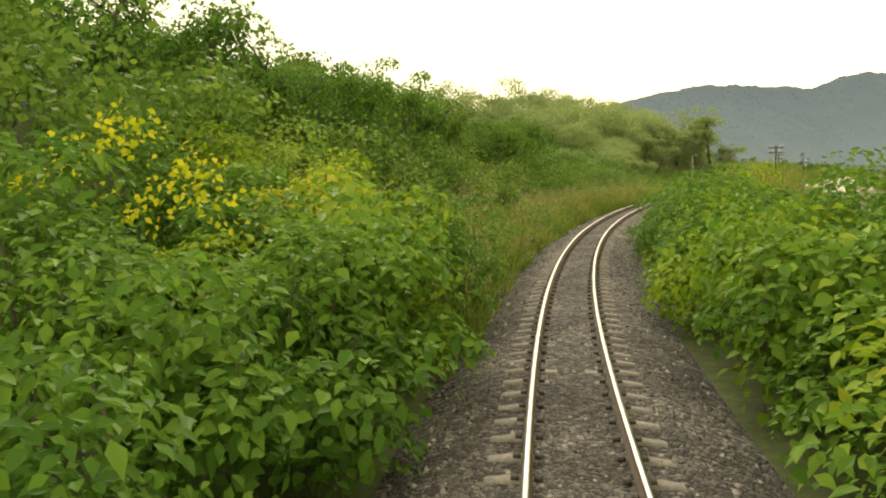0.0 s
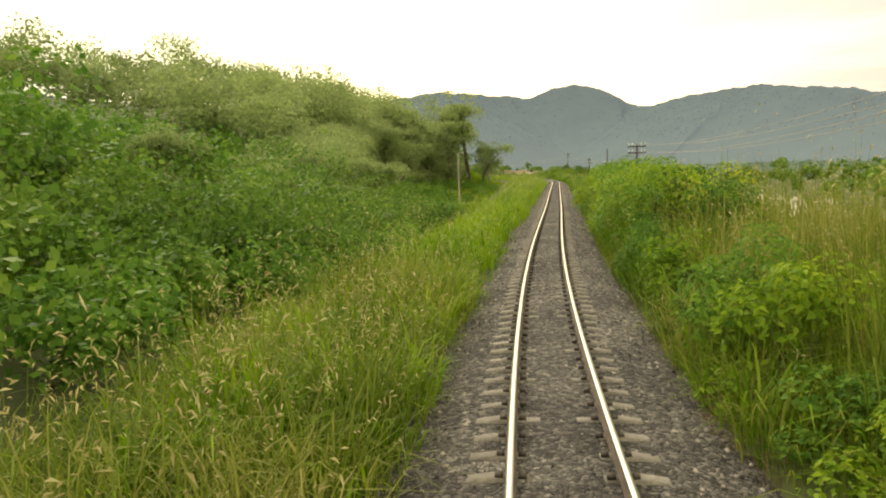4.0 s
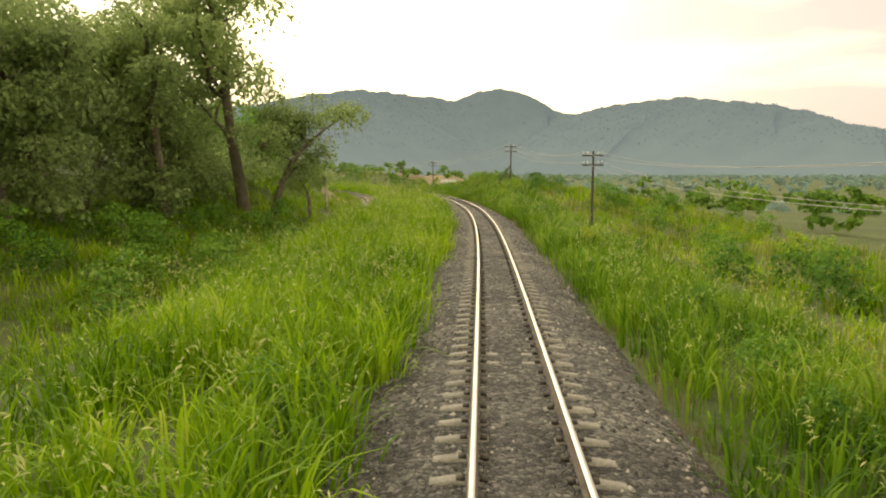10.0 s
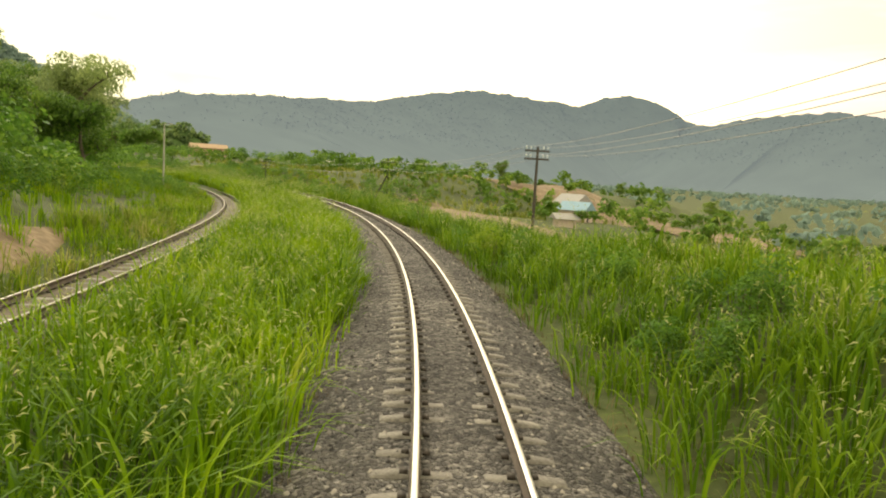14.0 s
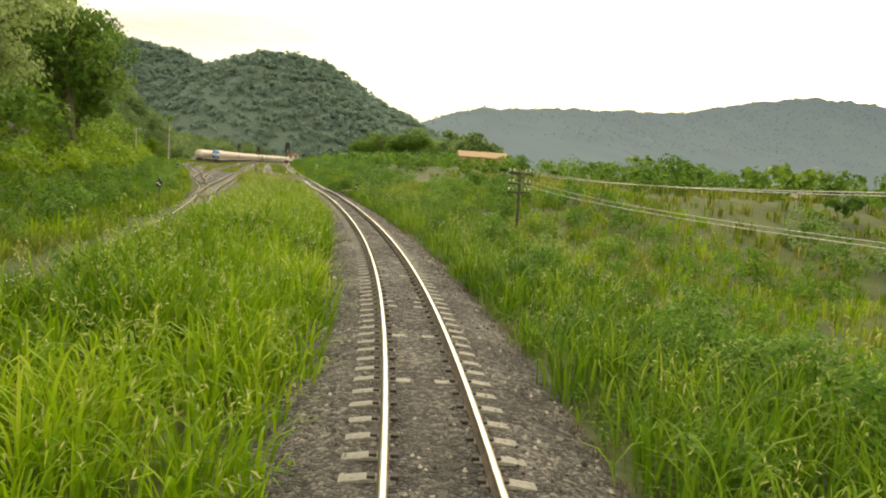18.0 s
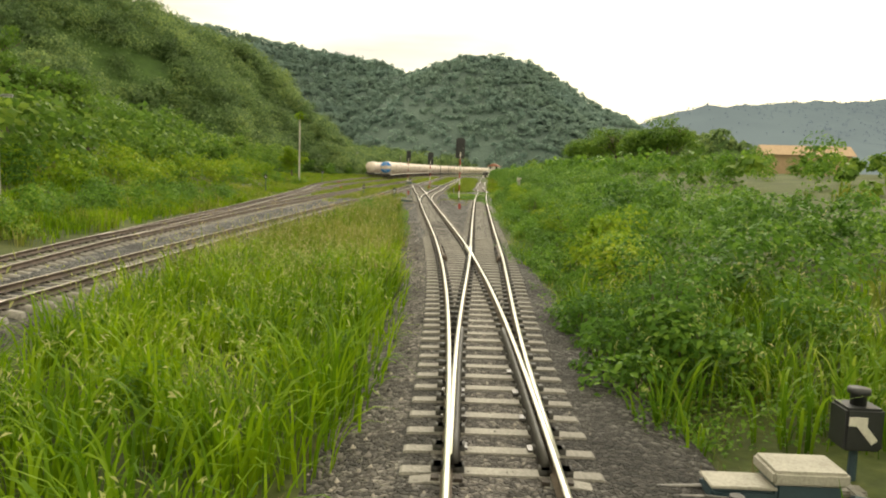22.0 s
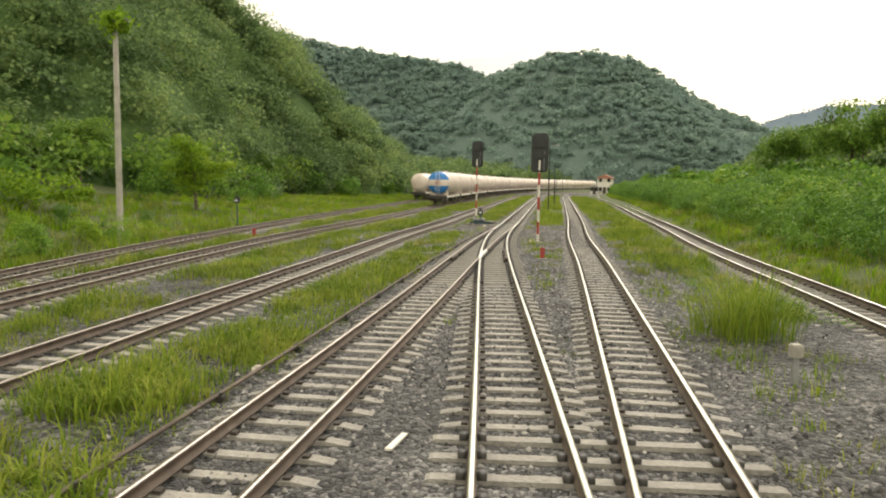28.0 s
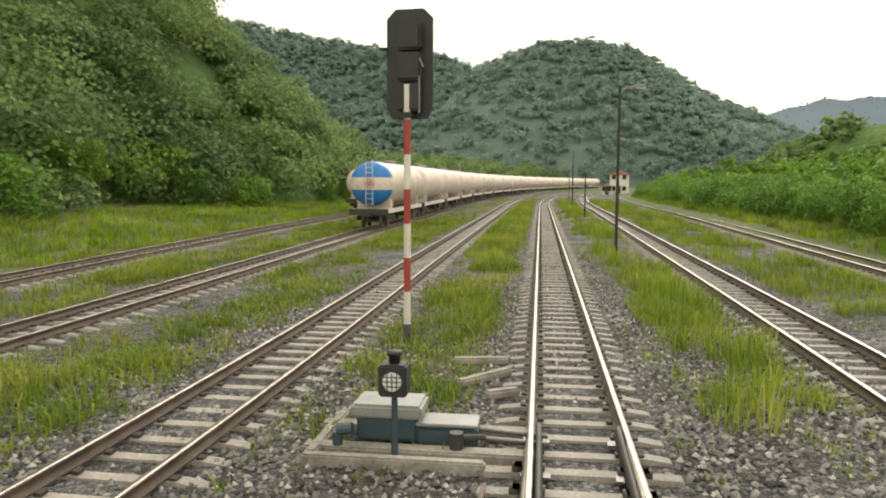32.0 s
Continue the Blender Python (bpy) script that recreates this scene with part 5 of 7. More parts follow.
thicket("valley_side_wood", 620, 1000, [(620, -44), (700, -50), (1000, -50)], -66, 460, 4.6, 110, 0.9, "forest on the valley side beyond the tank train", 104, M_WOODS, 0.4)
thicket("station_scrub", 470, 700, 22, 60, 200, 2.6, 110, 0.55, "green scrub behind the outer track", 95, M_LEAF, 0.2)
thicket("valley_scrub", 90, 460, [(90, 24), (262, 26), (285, 36), (345, 44), (362, 26), (460, 24)], 90, 420, 2.0, 70, 0.6, "green scrub over the valley fields", 98, M_TREE, 0.3)
thicket("field_trees", 120, 420, 40, 115, 150, 2.6, 90, 0.7, "scattered bushy trees in the fields", 96, M_TREE, 0.5)


def tree_meshes(seed, h, r, n, leaf, leaves=None):
    """A tapered trunk with limbs, and a crown of leaf clumps gathered round the limb ends."""
    rng = np.random.default_rng(seed)
    segs, ends = [], []

    def limb(p, dirn, length, rad, level):
        pts = [np.array(p)]
        for k in range(4):
            dirn = dirn + rng.normal(0, 0.16, 3) + np.array([0, 0, 0.05])
            dirn /= np.linalg.norm(dirn)
            pts.append(pts[-1] + dirn * length / 4)
        segs.append((np.array(pts), np.linspace(rad, rad * 0.5, 5)))
        if level >= 1:
            ends.extend(pts[1:])
        if level < 2:
            for k in range(6 if level == 0 else 4):
                q = pts[-1] if k == 0 else pts[rng.integers(2, 5)]
                a = rng.uniform(0, 6.283)
                out = np.array([math.cos(a), math.sin(a), rng.uniform(0.15, 0.9)])
                limb(q, out / np.linalg.norm(out), length * rng.uniform(0.5, 0.75) * (r / h * 1.6 if level == 0 else 1), rad * 0.5, level + 1)

    limb((0, 0, -0.3), np.array([0, 0, 1.0]), h * 0.5, h * 0.022, 0)
    TV, TQ = [], []
    o = 0
    for pts, rad in segs:
        k = 6
        a = np.linspace(0, 6.283, k, endpoint=False)
        ring = np.stack([np.cos(a), np.sin(a), 0 * a], -1)
        V = pts[:, None] + ring[None] * rad[:, None, None]
        i = np.arange(V.shape[0] * k).reshape(-1, k) + o
        j = np.roll(i, -1, axis=1)
        TQ.append(np.stack([i[:-1], j[:-1], j[1:], i[1:]], -1).reshape(-1, 4))
        TV.append(V.reshape(-1, 3))
        o += V.shape[0] * k
    trunk = mesh_of("trunk", np.concatenate(TV), np.concatenate(TQ), None, [M_BARK], True)
    ends = np.array(ends)
    k = 56
    sub = ends[rng.choice(len(ends), k, replace=len(ends) < k)] + rng.normal(size=(k, 3)) * 0.06 * r
    c, nrm = boughs(sub, r * rng.uniform(0.14, 0.3, k), n // k, rng, 0.7, 0.5)
    n = len(c)
    V, Q = leaf_quads(c, nrm, leaf * rng.uniform(0.6, 1.4, n), rng, 0.7, True)
    return trunk, mesh_of("crown", V, Q, None, [leaves or M_TREE])


TREES = [tree_meshes(50 + k, 8 + k, 4.0, 5600, 0.2) for k in range(4)]
WOODTREES = [tree_meshes(75 + k, 9.5, 4.4, 6200, 0.2, M_WOODLEAF) for k in range(2)]
TALL = [tree_meshes(60 + k, 13, 5.6, 8400, 0.19, M_WOODLEAF) for k in range(2)]


def trees(spots, kinds, label, group, scale=(0.8, 1.2)):
    for s, d in spots:
        tr, cr = rnd.choice(kinds)
        root = tagged(new("tree"), label, "tree", group)
        k = rnd.uniform(*scale)
        root.matrix_world = place(s, d, float(land(s, d)) - 0.1, rnd.uniform(0, 360)) @ Matrix.Diagonal((k, k, k, 1))
        for nm, me in (("trunk", tr), ("crown", cr)):
            o = new(nm, me)
            o.parent = root


trees([(46, -13.5), (52, -13), (57, -14.5), (62, -13.5), (68, -15), (76, -16), (40, -16)], [tree_meshes(80 + k, 9, 4.2, 6500, 0.17, M_TREE) for k in range(2)], "leafy tree crowning the slope", "trees on the hillside", (0.85, 1.0))
trees([(22, -10.5), (27, -13), (31, -10.8), (36, -12.5), (40, -11.5), (24, -16), (33, -16), (63, -11.8), (70, -12.6)], [tree_meshes(84 + k, 9, 4.0, 7000, 0.16, M_LEAF) for k in range(2)], "tall leafy tree with drooping green boughs", "trees on the hillside", (0.8, 1.05))
trees(scatter(66, 132, -24, -14, 16), WOODTREES, "grey-green tree on the lower hillside", "trees on the hillside", (0.5, 0.72))
trees(scatter(8, 70, -22, -11, 16) + scatter(8, 110, -40, -22, 16), TREES, "leafy green tree on the hillside", "trees on the hillside", (0.5, 0.75))
trees([(s, float(np.interp(s, *zip(*EDGE))) - rnd.uniform(0, 7)) for s in np.arange(135, 206, 3.5)], WOODTREES, "dense grey-green tree at the wood's edge", "trees on the hillside", (0.8, 1.15))
trees([(206.5, -16.2)], TALL[:1], "tall tree with pale trunk and open feathery crown", "tall trees at the wood's edge", (1.75, 1.8))
trees([(210, -12.2)], TALL[1:], "slender young tree with drooping pale leaves", "tall trees at the wood's edge", (0.62, 0.64))
trees([(204, -13.8)], TALL[1:], "tall tree with pale trunk and open feathery crown", "tall trees at the wood's edge", (1.05, 1.1))
trees([(200, -19.5), (192, -22), (184, -24), (176, -24.5)], TALL, "tall dark tree crowding the edge of the wood", "tall trees at the wood's edge", (1.25, 1.5))
trees([(168, -25), (160, -25.5), (152, -26), (142, -25)], TALL, "open-crowned tree at the edge of the wood", "tall trees at the wood's edge", (0.72, 0.95))
trees(scatter(150, 215, -34, -22, 12), TALL, "tall dark tree in the wood", "tall trees at the wood's edge", (0.85, 1.0))
trees([(258, -20), (264, -21.5), (270, -22)], TREES, "dark leafy tree on top of the grassy bank", "trees on the bank", (0.95, 1.1))
trees([(382, -23), (377, -21), (389, -25), (384, -28), (393, -24)], TREES, "big leafy tree beside the lower track", "trees on the bank", (1.6, 1.9))
trees([(410, -32), (418, -33), (426, -34), (434, -36), (442, -37)], TREES, "rounded green tree beside the yard", "trees below the hill", (0.9, 1.15))
trees([(322, -19), (330, -21), (314, -20.5), (338, -23), (326, -25), (334, -16.5), (342, -18.5), (350, -20)], TALL, "tall dark tree above the lower track", "trees on the bank", (1.0, 1.2))
trees([(278, -26), (284, -23), (292, -26)] + scatter(290, 345, -30, -17, 16), TREES, "leafy tree on the bank above the lower track", "trees on the bank", (0.75, 1.1))
trees(scatter(345, 470, -46, -27, 18), TREES, "dark leafy tree below the hill", "trees below the hill", (0.8, 1.2))
trees([(511.5, -23.5)], [tree_meshes(70, 8, 3.8, 9000, 0.2, M_LEAF_PALE)], "young tree with yellow-green leaves beside the yard", "trees below the hill", (0.84, 0.88))
trees(scatter(470, 660, -52, -34, 22), TREES, "dark leafy tree below the hill", "trees below the hill", (0.7, 1.1))


def domed_tree(seed):
    """A broad tree whose boughs close into one low dome."""
    rng = np.random.default_rng(seed)
    c = np.array([[0, 0, 3.9], [1.7, 0.4, 2.9], [-1.6, -0.5, 2.8], [0.2, 1.5, 3.0], [-0.3, -1.6, 3.1]])
    V, Q = clumps(c, np.array([2.9, 2.6, 2.7, 2.5, 2.6]), 1700, 0.2, rng, 0.85)
    return tree_meshes(seed, 8, 4.0, 560, 0.2)[0], mesh_of("crown", V, Q, None, [M_TREE])


DOMED = [domed_tree(120 + k) for k in range(2)]
trees([(533, 43), (540, 46), (528, 47), (548, 42), (560, 40), (575, 38)], DOMED, "round dark tree on the rise beyond the yard", "trees beyond the yard", (1.5, 1.9))
trees(scatter(560, 700, 22, 60, 12), TREES, "leafy tree behind the station", "trees beyond the yard", (0.45, 0.65))
trees(scatter(280, 420, 70, 118, 12), TREES, "tree in the distant fields", "trees in the fields", (0.6, 0.9))


def valley_woods():
    """Tree crowns scattered over the plain, thick towards the mountains."""
    rng = np.random.default_rng(99)
    n = 1500
    x = rng.uniform(95, 1300, n)
    y = rng.uniform(-100, 1500, n)
    keep = vnoise(x / 60, y / 60, 5) + vnoise(x / 23, y / 23, 6) > 0.8
    x, y = x[keep], y[keep]
    c = np.stack([x, y, -9 + 1.5 * vnoise(x * 0.01, y * 0.01, 4) + 1.5], -1)
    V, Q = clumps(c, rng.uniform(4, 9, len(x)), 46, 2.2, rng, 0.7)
    # same leaf colour as the mid hill, with distance haze mixed into it
    structure("valley_woods", mesh_of("valley_woods", V, Q, None, [M_HAZEWOODS]), "scattered woods over the plain below the mountains", "stuff")


valley_woods()


# young creeper leaves on the bushes
M_BLOSSOM = islands("lime_young_leaves", [(0.0, (0.34, 0.42, 0.012)), (1.0, (0.72, 0.66, 0.03))], 0.5, 0.4)
rng = np.random.default_rng(101)
BL = []
for s, d, z, k in ((8.2, -5.2, 3.3, 90), (7.8, -5.6, 3.05, 60), (8.4, -4.5, 2.85, 70), (7.5, -6.1, 2.8, 50), (8.2, -5.1, 2.5, 60), (8.0, -4.0, 2.4, 40)):
    x, y = xy(s, d)
    c = np.array([float(x), float(y), z]) + rng.normal(size=(k, 3)) * np.array([0.2, 0.2, 0.16])
    nr = rng.normal(size=(k, 3)) + np.array([0, -1, 0.6])
    BL.append(leaf_quads(c, nr / np.linalg.norm(nr, axis=1)[:, None], rng.uniform(0.06, 0.12, k), rng, 0.7))
BV, BQ = join(BL)
structure("creeper_leaves", mesh_of("creeper_leaves", BV, BQ, None, [M_BLOSSOM]), "lime-yellow young creeper leaves on the lineside bushes", "stuff")


# ---- things beside the line ----
def part(name, bm, material, parent, label=""):
    me = bpy.data.meshes.new(name)
    bm.to_mesh(me)
    bm.free()
    for m in material if isinstance(material, (list, tuple)) else [material]:
        me.materials.append(m)
    ob = new(name, me)
    ob.parent = parent
    return tagged(ob, label) if label else ob


def box(bm, sx, sy, sz, x=0, y=0, z=0, bevel=0.0, rot=None):
    r = bmesh.ops.create_cube(bm, size=1, matrix=Matrix.Translation((x, y, z)) @ (rot or Matrix()) @ Matrix.Diagonal((sx, sy, sz, 1)))
    if bevel:
        es = list({e for v in r["verts"] for e in v.link_edges})
        bmesh.ops.bevel(bm, geom=es, offset=bevel, segments=2, affect="EDGES")
    return bm


def rod(bm, p, q, r0, r1=None, n=10):
    p, q = Vector(p), Vector(q)
    m = Matrix.Translation((p + q) / 2) @ (q - p).to_track_quat("Z", "Y").to_matrix().to_4x4()
    bmesh.ops.create_cone(bm, cap_ends=True, segments=n, radius1=r0, radius2=r0 if r1 is None else r1, depth=(q - p).length, matrix=m)
    return bm


def lathe(bm, prof, n=24, axis="Y"):
    """prof: (along, radius) turned round the axis."""
    rings = []
    for a, r in prof:
        ring = []
        for k in range(n):
            t = 2 * math.pi * k / n
            c, s_ = r * math.cos(t), r * math.sin(t)
            ring.append(bm.verts.new((c, a, s_) if axis == "Y" else (c, s_, a)))
        rings.append(ring)
    for A, B in zip(rings, rings[1:]):
        for k in range(n):
            bm.faces.new((A[k], A[(k + 1) % n], B[(k + 1) % n], B[k]))
    bm.faces.new(rings[0])
    bm.faces.new(rings[-1][::-1])
    bmesh.ops.recalc_face_normals(bm, faces=bm.faces)
    for f in bm.faces:
        f.smooth = True
    return bm


def thing(name, label, category, s, d, z=None, turn=0.0, group=""):
    root = tagged(new(name), label, category, group)
    root.matrix_world = place(s, d, float(land(s, d)) - 0.03 if z is None else z, turn)
    return root


def paint(name, col, rough=0.5, dirt=0.75, metal=0.0):
    return noisy(name, [(0.3, tuple(c * dirt for c in col)), (0.55, col), (0.75, tuple(min(1, c * 1.08) for c in col))], 2.5, rough, 0.08, 12, metal)


M_WHITE = paint("weathered_white_paint", (0.72, 0.69, 0.64), 0.5)
M_TANK = noisy("cream_white_tank_paint", [(0.3, (0.5, 0.36, 0.29)), (0.46, (0.68, 0.575, 0.52)), (0.6, (0.75, 0.68, 0.63))], 0.5, 0.4, 0.06, 9)
M_BLUE = paint("bright_blue_paint", (0.03, 0.2, 0.58), 0.4, 0.85)
M_RED = paint("faded_red_paint", (0.38, 0.06, 0.05), 0.55)
M_BLACK = paint("black_paint", (0.03, 0.032, 0.036), 0.55)
M_GREY = paint("grey_painted_steel", (0.3, 0.31, 0.31), 0.5)
M_CONC = noisy("weathered_concrete", [(0.3, (0.25, 0.24, 0.21)), (0.5, (0.4, 0.38, 0.34)), (0.7, (0.52, 0.5, 0.45))], 2.5, 0.9, 0.4, 14)
M_ORANGE = paint("orange_red_paint", (0.36, 0.085, 0.05), 0.6)
M_LENS = paint("milky_lamp_lens", (0.75, 0.78, 0.78), 0.2, 0.95)
M_TEAL = paint("dark_blue_grey_paint", (0.045, 0.08, 0.105), 0.5)
M_WOOD = noisy("weathered_pole_wood", [(0.3, (0.035, 0.03, 0.025)), (0.7, (0.11, 0.095, 0.08))], 3.0, 0.9, 0.5, 12)
M_SAND = noisy("bare_sandy_earth", [(0.32, (0.085, 0.065, 0.033)), (0.5, (0.19, 0.135, 0.077)), (0.66, (0.31, 0.23, 0.145))], 0.35, 0.95, 0.6, 9, dist=0.06)
M_WIRE = paint("dull_copper_wire", (0.28, 0.27, 0.24), 0.5)


def telegraph_pole(s, d, top, arms, strut=0, creeper=False):
    g = float(land(s, d))
    root = thing("telegraph_pole", "dark telegraph pole overgrown with creepers" if creeper else "dark telegraph pole with crossarms and glass insulators", "telegraph pole", s, d, 0, group="telegraph poles")
    part("pole", rod(bmesh.new(), (0, 0, g - 0.4), (0, 0, top), 0.085, 0.06), M_WOOD, root)
    for z in arms:
        arm = part("crossarm", box(bmesh.new(), 1.25, 0.07, 0.09, 0, 0.08, z, 0.01), M_WOOD, root)
        for x in (-0.55, -0.32, 0.32, 0.55):
            bm = lathe(bmesh.new(), [(z + 0.05, 0.012), (z + 0.13, 0.012), (z + 0.13, 0.035), (z + 0.2, 0.04), (z + 0.23, 0.02)], 8, "Z")
            bmesh.ops.translate(bm, vec=(x, 0.08, 0), verts=bm.verts)
            part("insulator", bm, M_LENS, arm)
    if strut:
        part("strut", rod(bmesh.new(), (strut, -0.2, g - 0.3), (0, -0.05, top * 0.62), 0.06), M_WOOD, root)
    if creeper:
        rg = np.random.default_rng(int(s))
        k = 420
        zc = rg.uniform(g + 0.4, top, k)
        c = np.stack([rg.normal(0, 0.16, k) + 0.25 * np.sin(zc * 3) * rg.normal(0, 1, k), rg.normal(0, 0.16, k), zc], -1)
        nr = rg.normal(size=(k, 3))
        nr /= np.linalg.norm(nr, axis=1)[:, None]
        ob = new("creeper", mesh_of("creeper", *leaf_quads(c, nr, rg.uniform(0.12, 0.24, k), rg), None, [M_LEAF]))
        ob.parent = root
    return root


POLES = [(75, 8.5, 4.35, [4.2, 3.75]), (114, 5.9, 4.1, [3.95, 3.5]), (160, 6.8, 4.75, [2.95, 2.1]), (198, 6.45, 3.95, [3.7, 3.15]), (233.8, 7.0, 5.6, [5.4, 4.92]),
         (271, 7.2, 4.3, [4.1, 3.7]), (303.5, 7.0, 3.8, [3.4, 2.6]), (348.3, 8.15, 3.0, [2.85, 2.3, 1.85])]
for s, d, top, arms in POLES:
    telegraph_pole(s, d, top, arms, -1.9 if s in (233.8, 303.5) else 0, s == 303.5)
for lv, x in ((0, -0.55), (0, 0.55), (1, -0.55), (1, 0.55)):
    for a, b in zip(POLES, POLES[1:]):
        p = place(a[0], a[1], a[3][lv] + 0.18) @ Vector((x, 0.08, 0))
        q = place(b[0], b[1], b[3][lv] + 0.18) @ Vector((x, 0.08, 0))
        u = np.linspace(0, 1, 15)[:, None]
        c = np.array(p)[None] * (1 - u) + np.array(q)[None] * u
        c[:, 2] -= 0.55 * 4 * (u * (1 - u))[:, 0]
        W = c[:, None] + np.array([[0.0, 0, 0.01], [0.009, 0, -0.005], [-0.009, 0, -0.005]])[None]
        i = np.arange(45).reshape(15, 3)
        j = np.roll(i, -1, axis=1)
        me = mesh_of("telegraph_wire", W.reshape(-1, 3), np.stack([i[:-1], j[:-1], j[1:], i[1:]], -1).reshape(-1, 4), None, [M_WIRE])
        tagged(new("telegraph_wire", me), "thin sagging telegraph wire strung between the poles", "wire", "telegraph wires")


def lamp_post(s, d, top, material, label, arm=0.5, leafy=False, r=0.09):
    g = float(land(s, d))
    root = thing("lamp_post", label, "lamp post", s, d, 0, group="lamp posts")
    part("pole", rod(bmesh.new(), (0, 0, g - 0.4), (0, 0, top), r, r * 0.75), material, root)
    part("bracket", rod(bmesh.new(), (0, 0, top - 0.08), (arm, 0, top + 0.02), 0.03), M_GREY, root)
    bm = box(bmesh.new(), 0.5, 0.24, 0.12, arm + 0.2, 0, top + 0.03, 0.04)
    head = part("lamp_head", bm, M_GREY, root)
    part("lens", box(bmesh.new(), 0.36, 0.18, 0.03, arm + 0.22, 0, top - 0.04, 0.01), M_LENS, head)
    if leafy:
        rg = np.random.default_rng(3)
        k = 460
        c = rg.normal(size=(k, 3)) * np.array([0.34, 0.34, 0.26]) + np.array([0, 0, top - 0.1])
        nr = rg.normal(size=(k, 3))
        nr /= np.linalg.norm(nr, axis=1)[:, None]
        ob = new("creeper", mesh_of("creeper", *leaf_quads(c, nr, rg.uniform(0.16, 0.34, k), rg), None, [M_LEAF_PALE]))
        ob.parent = root


lamp_post(145.5, -11.1, 4.7, M_CONC, "pale concrete lamp post at the wood's edge", 0.3)
lamp_post(221.5, -12.1, 5.8, M_CONC, "pale concrete lamp post with a broad head beside the lower track", 0.2)
lamp_post(312, -12.1, 5.8, M_CONC, "pale concrete lamp post on the bank", 0.3)
lamp_post(412.7, -19.8, 5.3, M_CONC, "pale concrete lamp post beside the yard", 0.3)
lamp_post(493.5, -18.1, 10.1, M_CONC, "tall concrete lamp post with leaves round its head", 0.3, True, 0.16)
lamp_post(612, -28, 7.0, M_CONC, "pale lamp post behind the tank train", 0.3)
lamp_post(660, -22, 7.0, M_CONC, "pale lamp post behind the tank train", 0.3)
lamp_post(531.5, 2.5, 6.4, M_BLACK, "slim black lamp post between the tracks", 0.55, False, 0.07)
for s, h in ((564, 3.4), (588, 6.2), (612, 3.6), (640, 6.2)):
    root = thing("post", "slim black steel post between the tracks", "post", s, 3.2, 0, group="black posts")
    part("pole", rod(bmesh.new(), (0, 0, -0.4), (0, 0, h), 0.06, 0.05), M_BLACK, root)
    part("cap", box(bmesh.new(), 0.14, 0.14, 0.05, 0, 0, h + 0.02, 0.01), M_BLACK, root)


def signal(s, d, turn=0.0, lift=0.0):
    root = thing("railway_signal", "tall signal on a red and white banded mast, seen from behind", "railway signal", s, d, -0.3 + lift, turn, "railway signals")
    part("footing", box(bmesh.new(), 0.5, 0.5, 0.24, 0, 0, 0.0 - lift, 0.03), M_CONC, root)
    part("base", lathe(bmesh.new(), [(0.1, 0.19), (0.2, 0.17), (0.32, 0.085), (0.68, 0.075)], 14, "Z"), M_BLACK, root)
    z, k = 0.66, 0
    while z < 4.95:
        z2 = min(z + 0.62, 5.0)
        part("band", rod(bmesh.new(), (0, 0, z), (0, 0, z2), 0.062, 0.062, 14), M_WHITE if k % 2 == 0 else M_RED, root, "white band" if k % 2 == 0 else "red band")
        z, k = z2, k + 1
    # backboard with clipped corners
    w, h, c, z0 = 0.43, 1.95, 0.17, 4.4
    out = [(-w + c * 0.6, z0), (w - c * 0.6, z0), (w, z0 + c), (w, z0 + h - c), (w - c, z0 + h), (-w + c, z0 + h), (-w, z0 + h - c), (-w, z0 + c)]
    bm = bmesh.new()
    A, B = [bm.verts.new((x, 0.16, y)) for x, y in out], [bm.verts.new((x, 0.2, y)) for x, y in out]
    bm.faces.new(A)
    bm.faces.new(B[::-1])
    for i in range(8):
        bm.faces.new((A[i], A[(i + 1) % 8], B[(i + 1) % 8], B[i]))
    bmesh.ops.recalc_face_normals(bm, faces=bm.faces)
    board = part("backboard", bm, M_BLACK, root)
    for i in range(3):
        part("lamp_case", box(bmesh.new(), 0.44, 0.2, 0.5, 0.03, 0.06, z0 + 0.38 + i * 0.54, 0.04), M_BLACK, board)
        part("hood", lathe(bmesh.new(), [(0.2, 0.15), (0.44, 0.16), (0.44, 0.145), (0.2, 0.13)], 16), M_BLACK, board).location = (0, 0, z0 + 0.38 + i * 0.54)
    part("bracket", box(bmesh.new(), 0.2, 0.22, 0.1, 0, 0.02, z0 + 0.06, 0.02), M_BLACK, root)
    part("cable_pipe", rod(rod(bmesh.new(), (0.22, 0.0, z0 + 0.1), (0.22, 0.0, z0 + 0.75), 0.016, None, 6), (0.22, 0, z0 + 1.05), (0.3, 0, z0 + 0.9), 0.016, None, 6), M_GREY, root, "thin grey conduit")
    part("foothold", box(bmesh.new(), 0.12, 0.2, 0.02, -0.46, 0.1, z0 + 1.25), M_BLACK, root)


signal(449.5, 3.35, 0, -0.3)
signal(497, 2.05, -2, -0.78)
signal(515.3, -2.85, -6, -0.2)


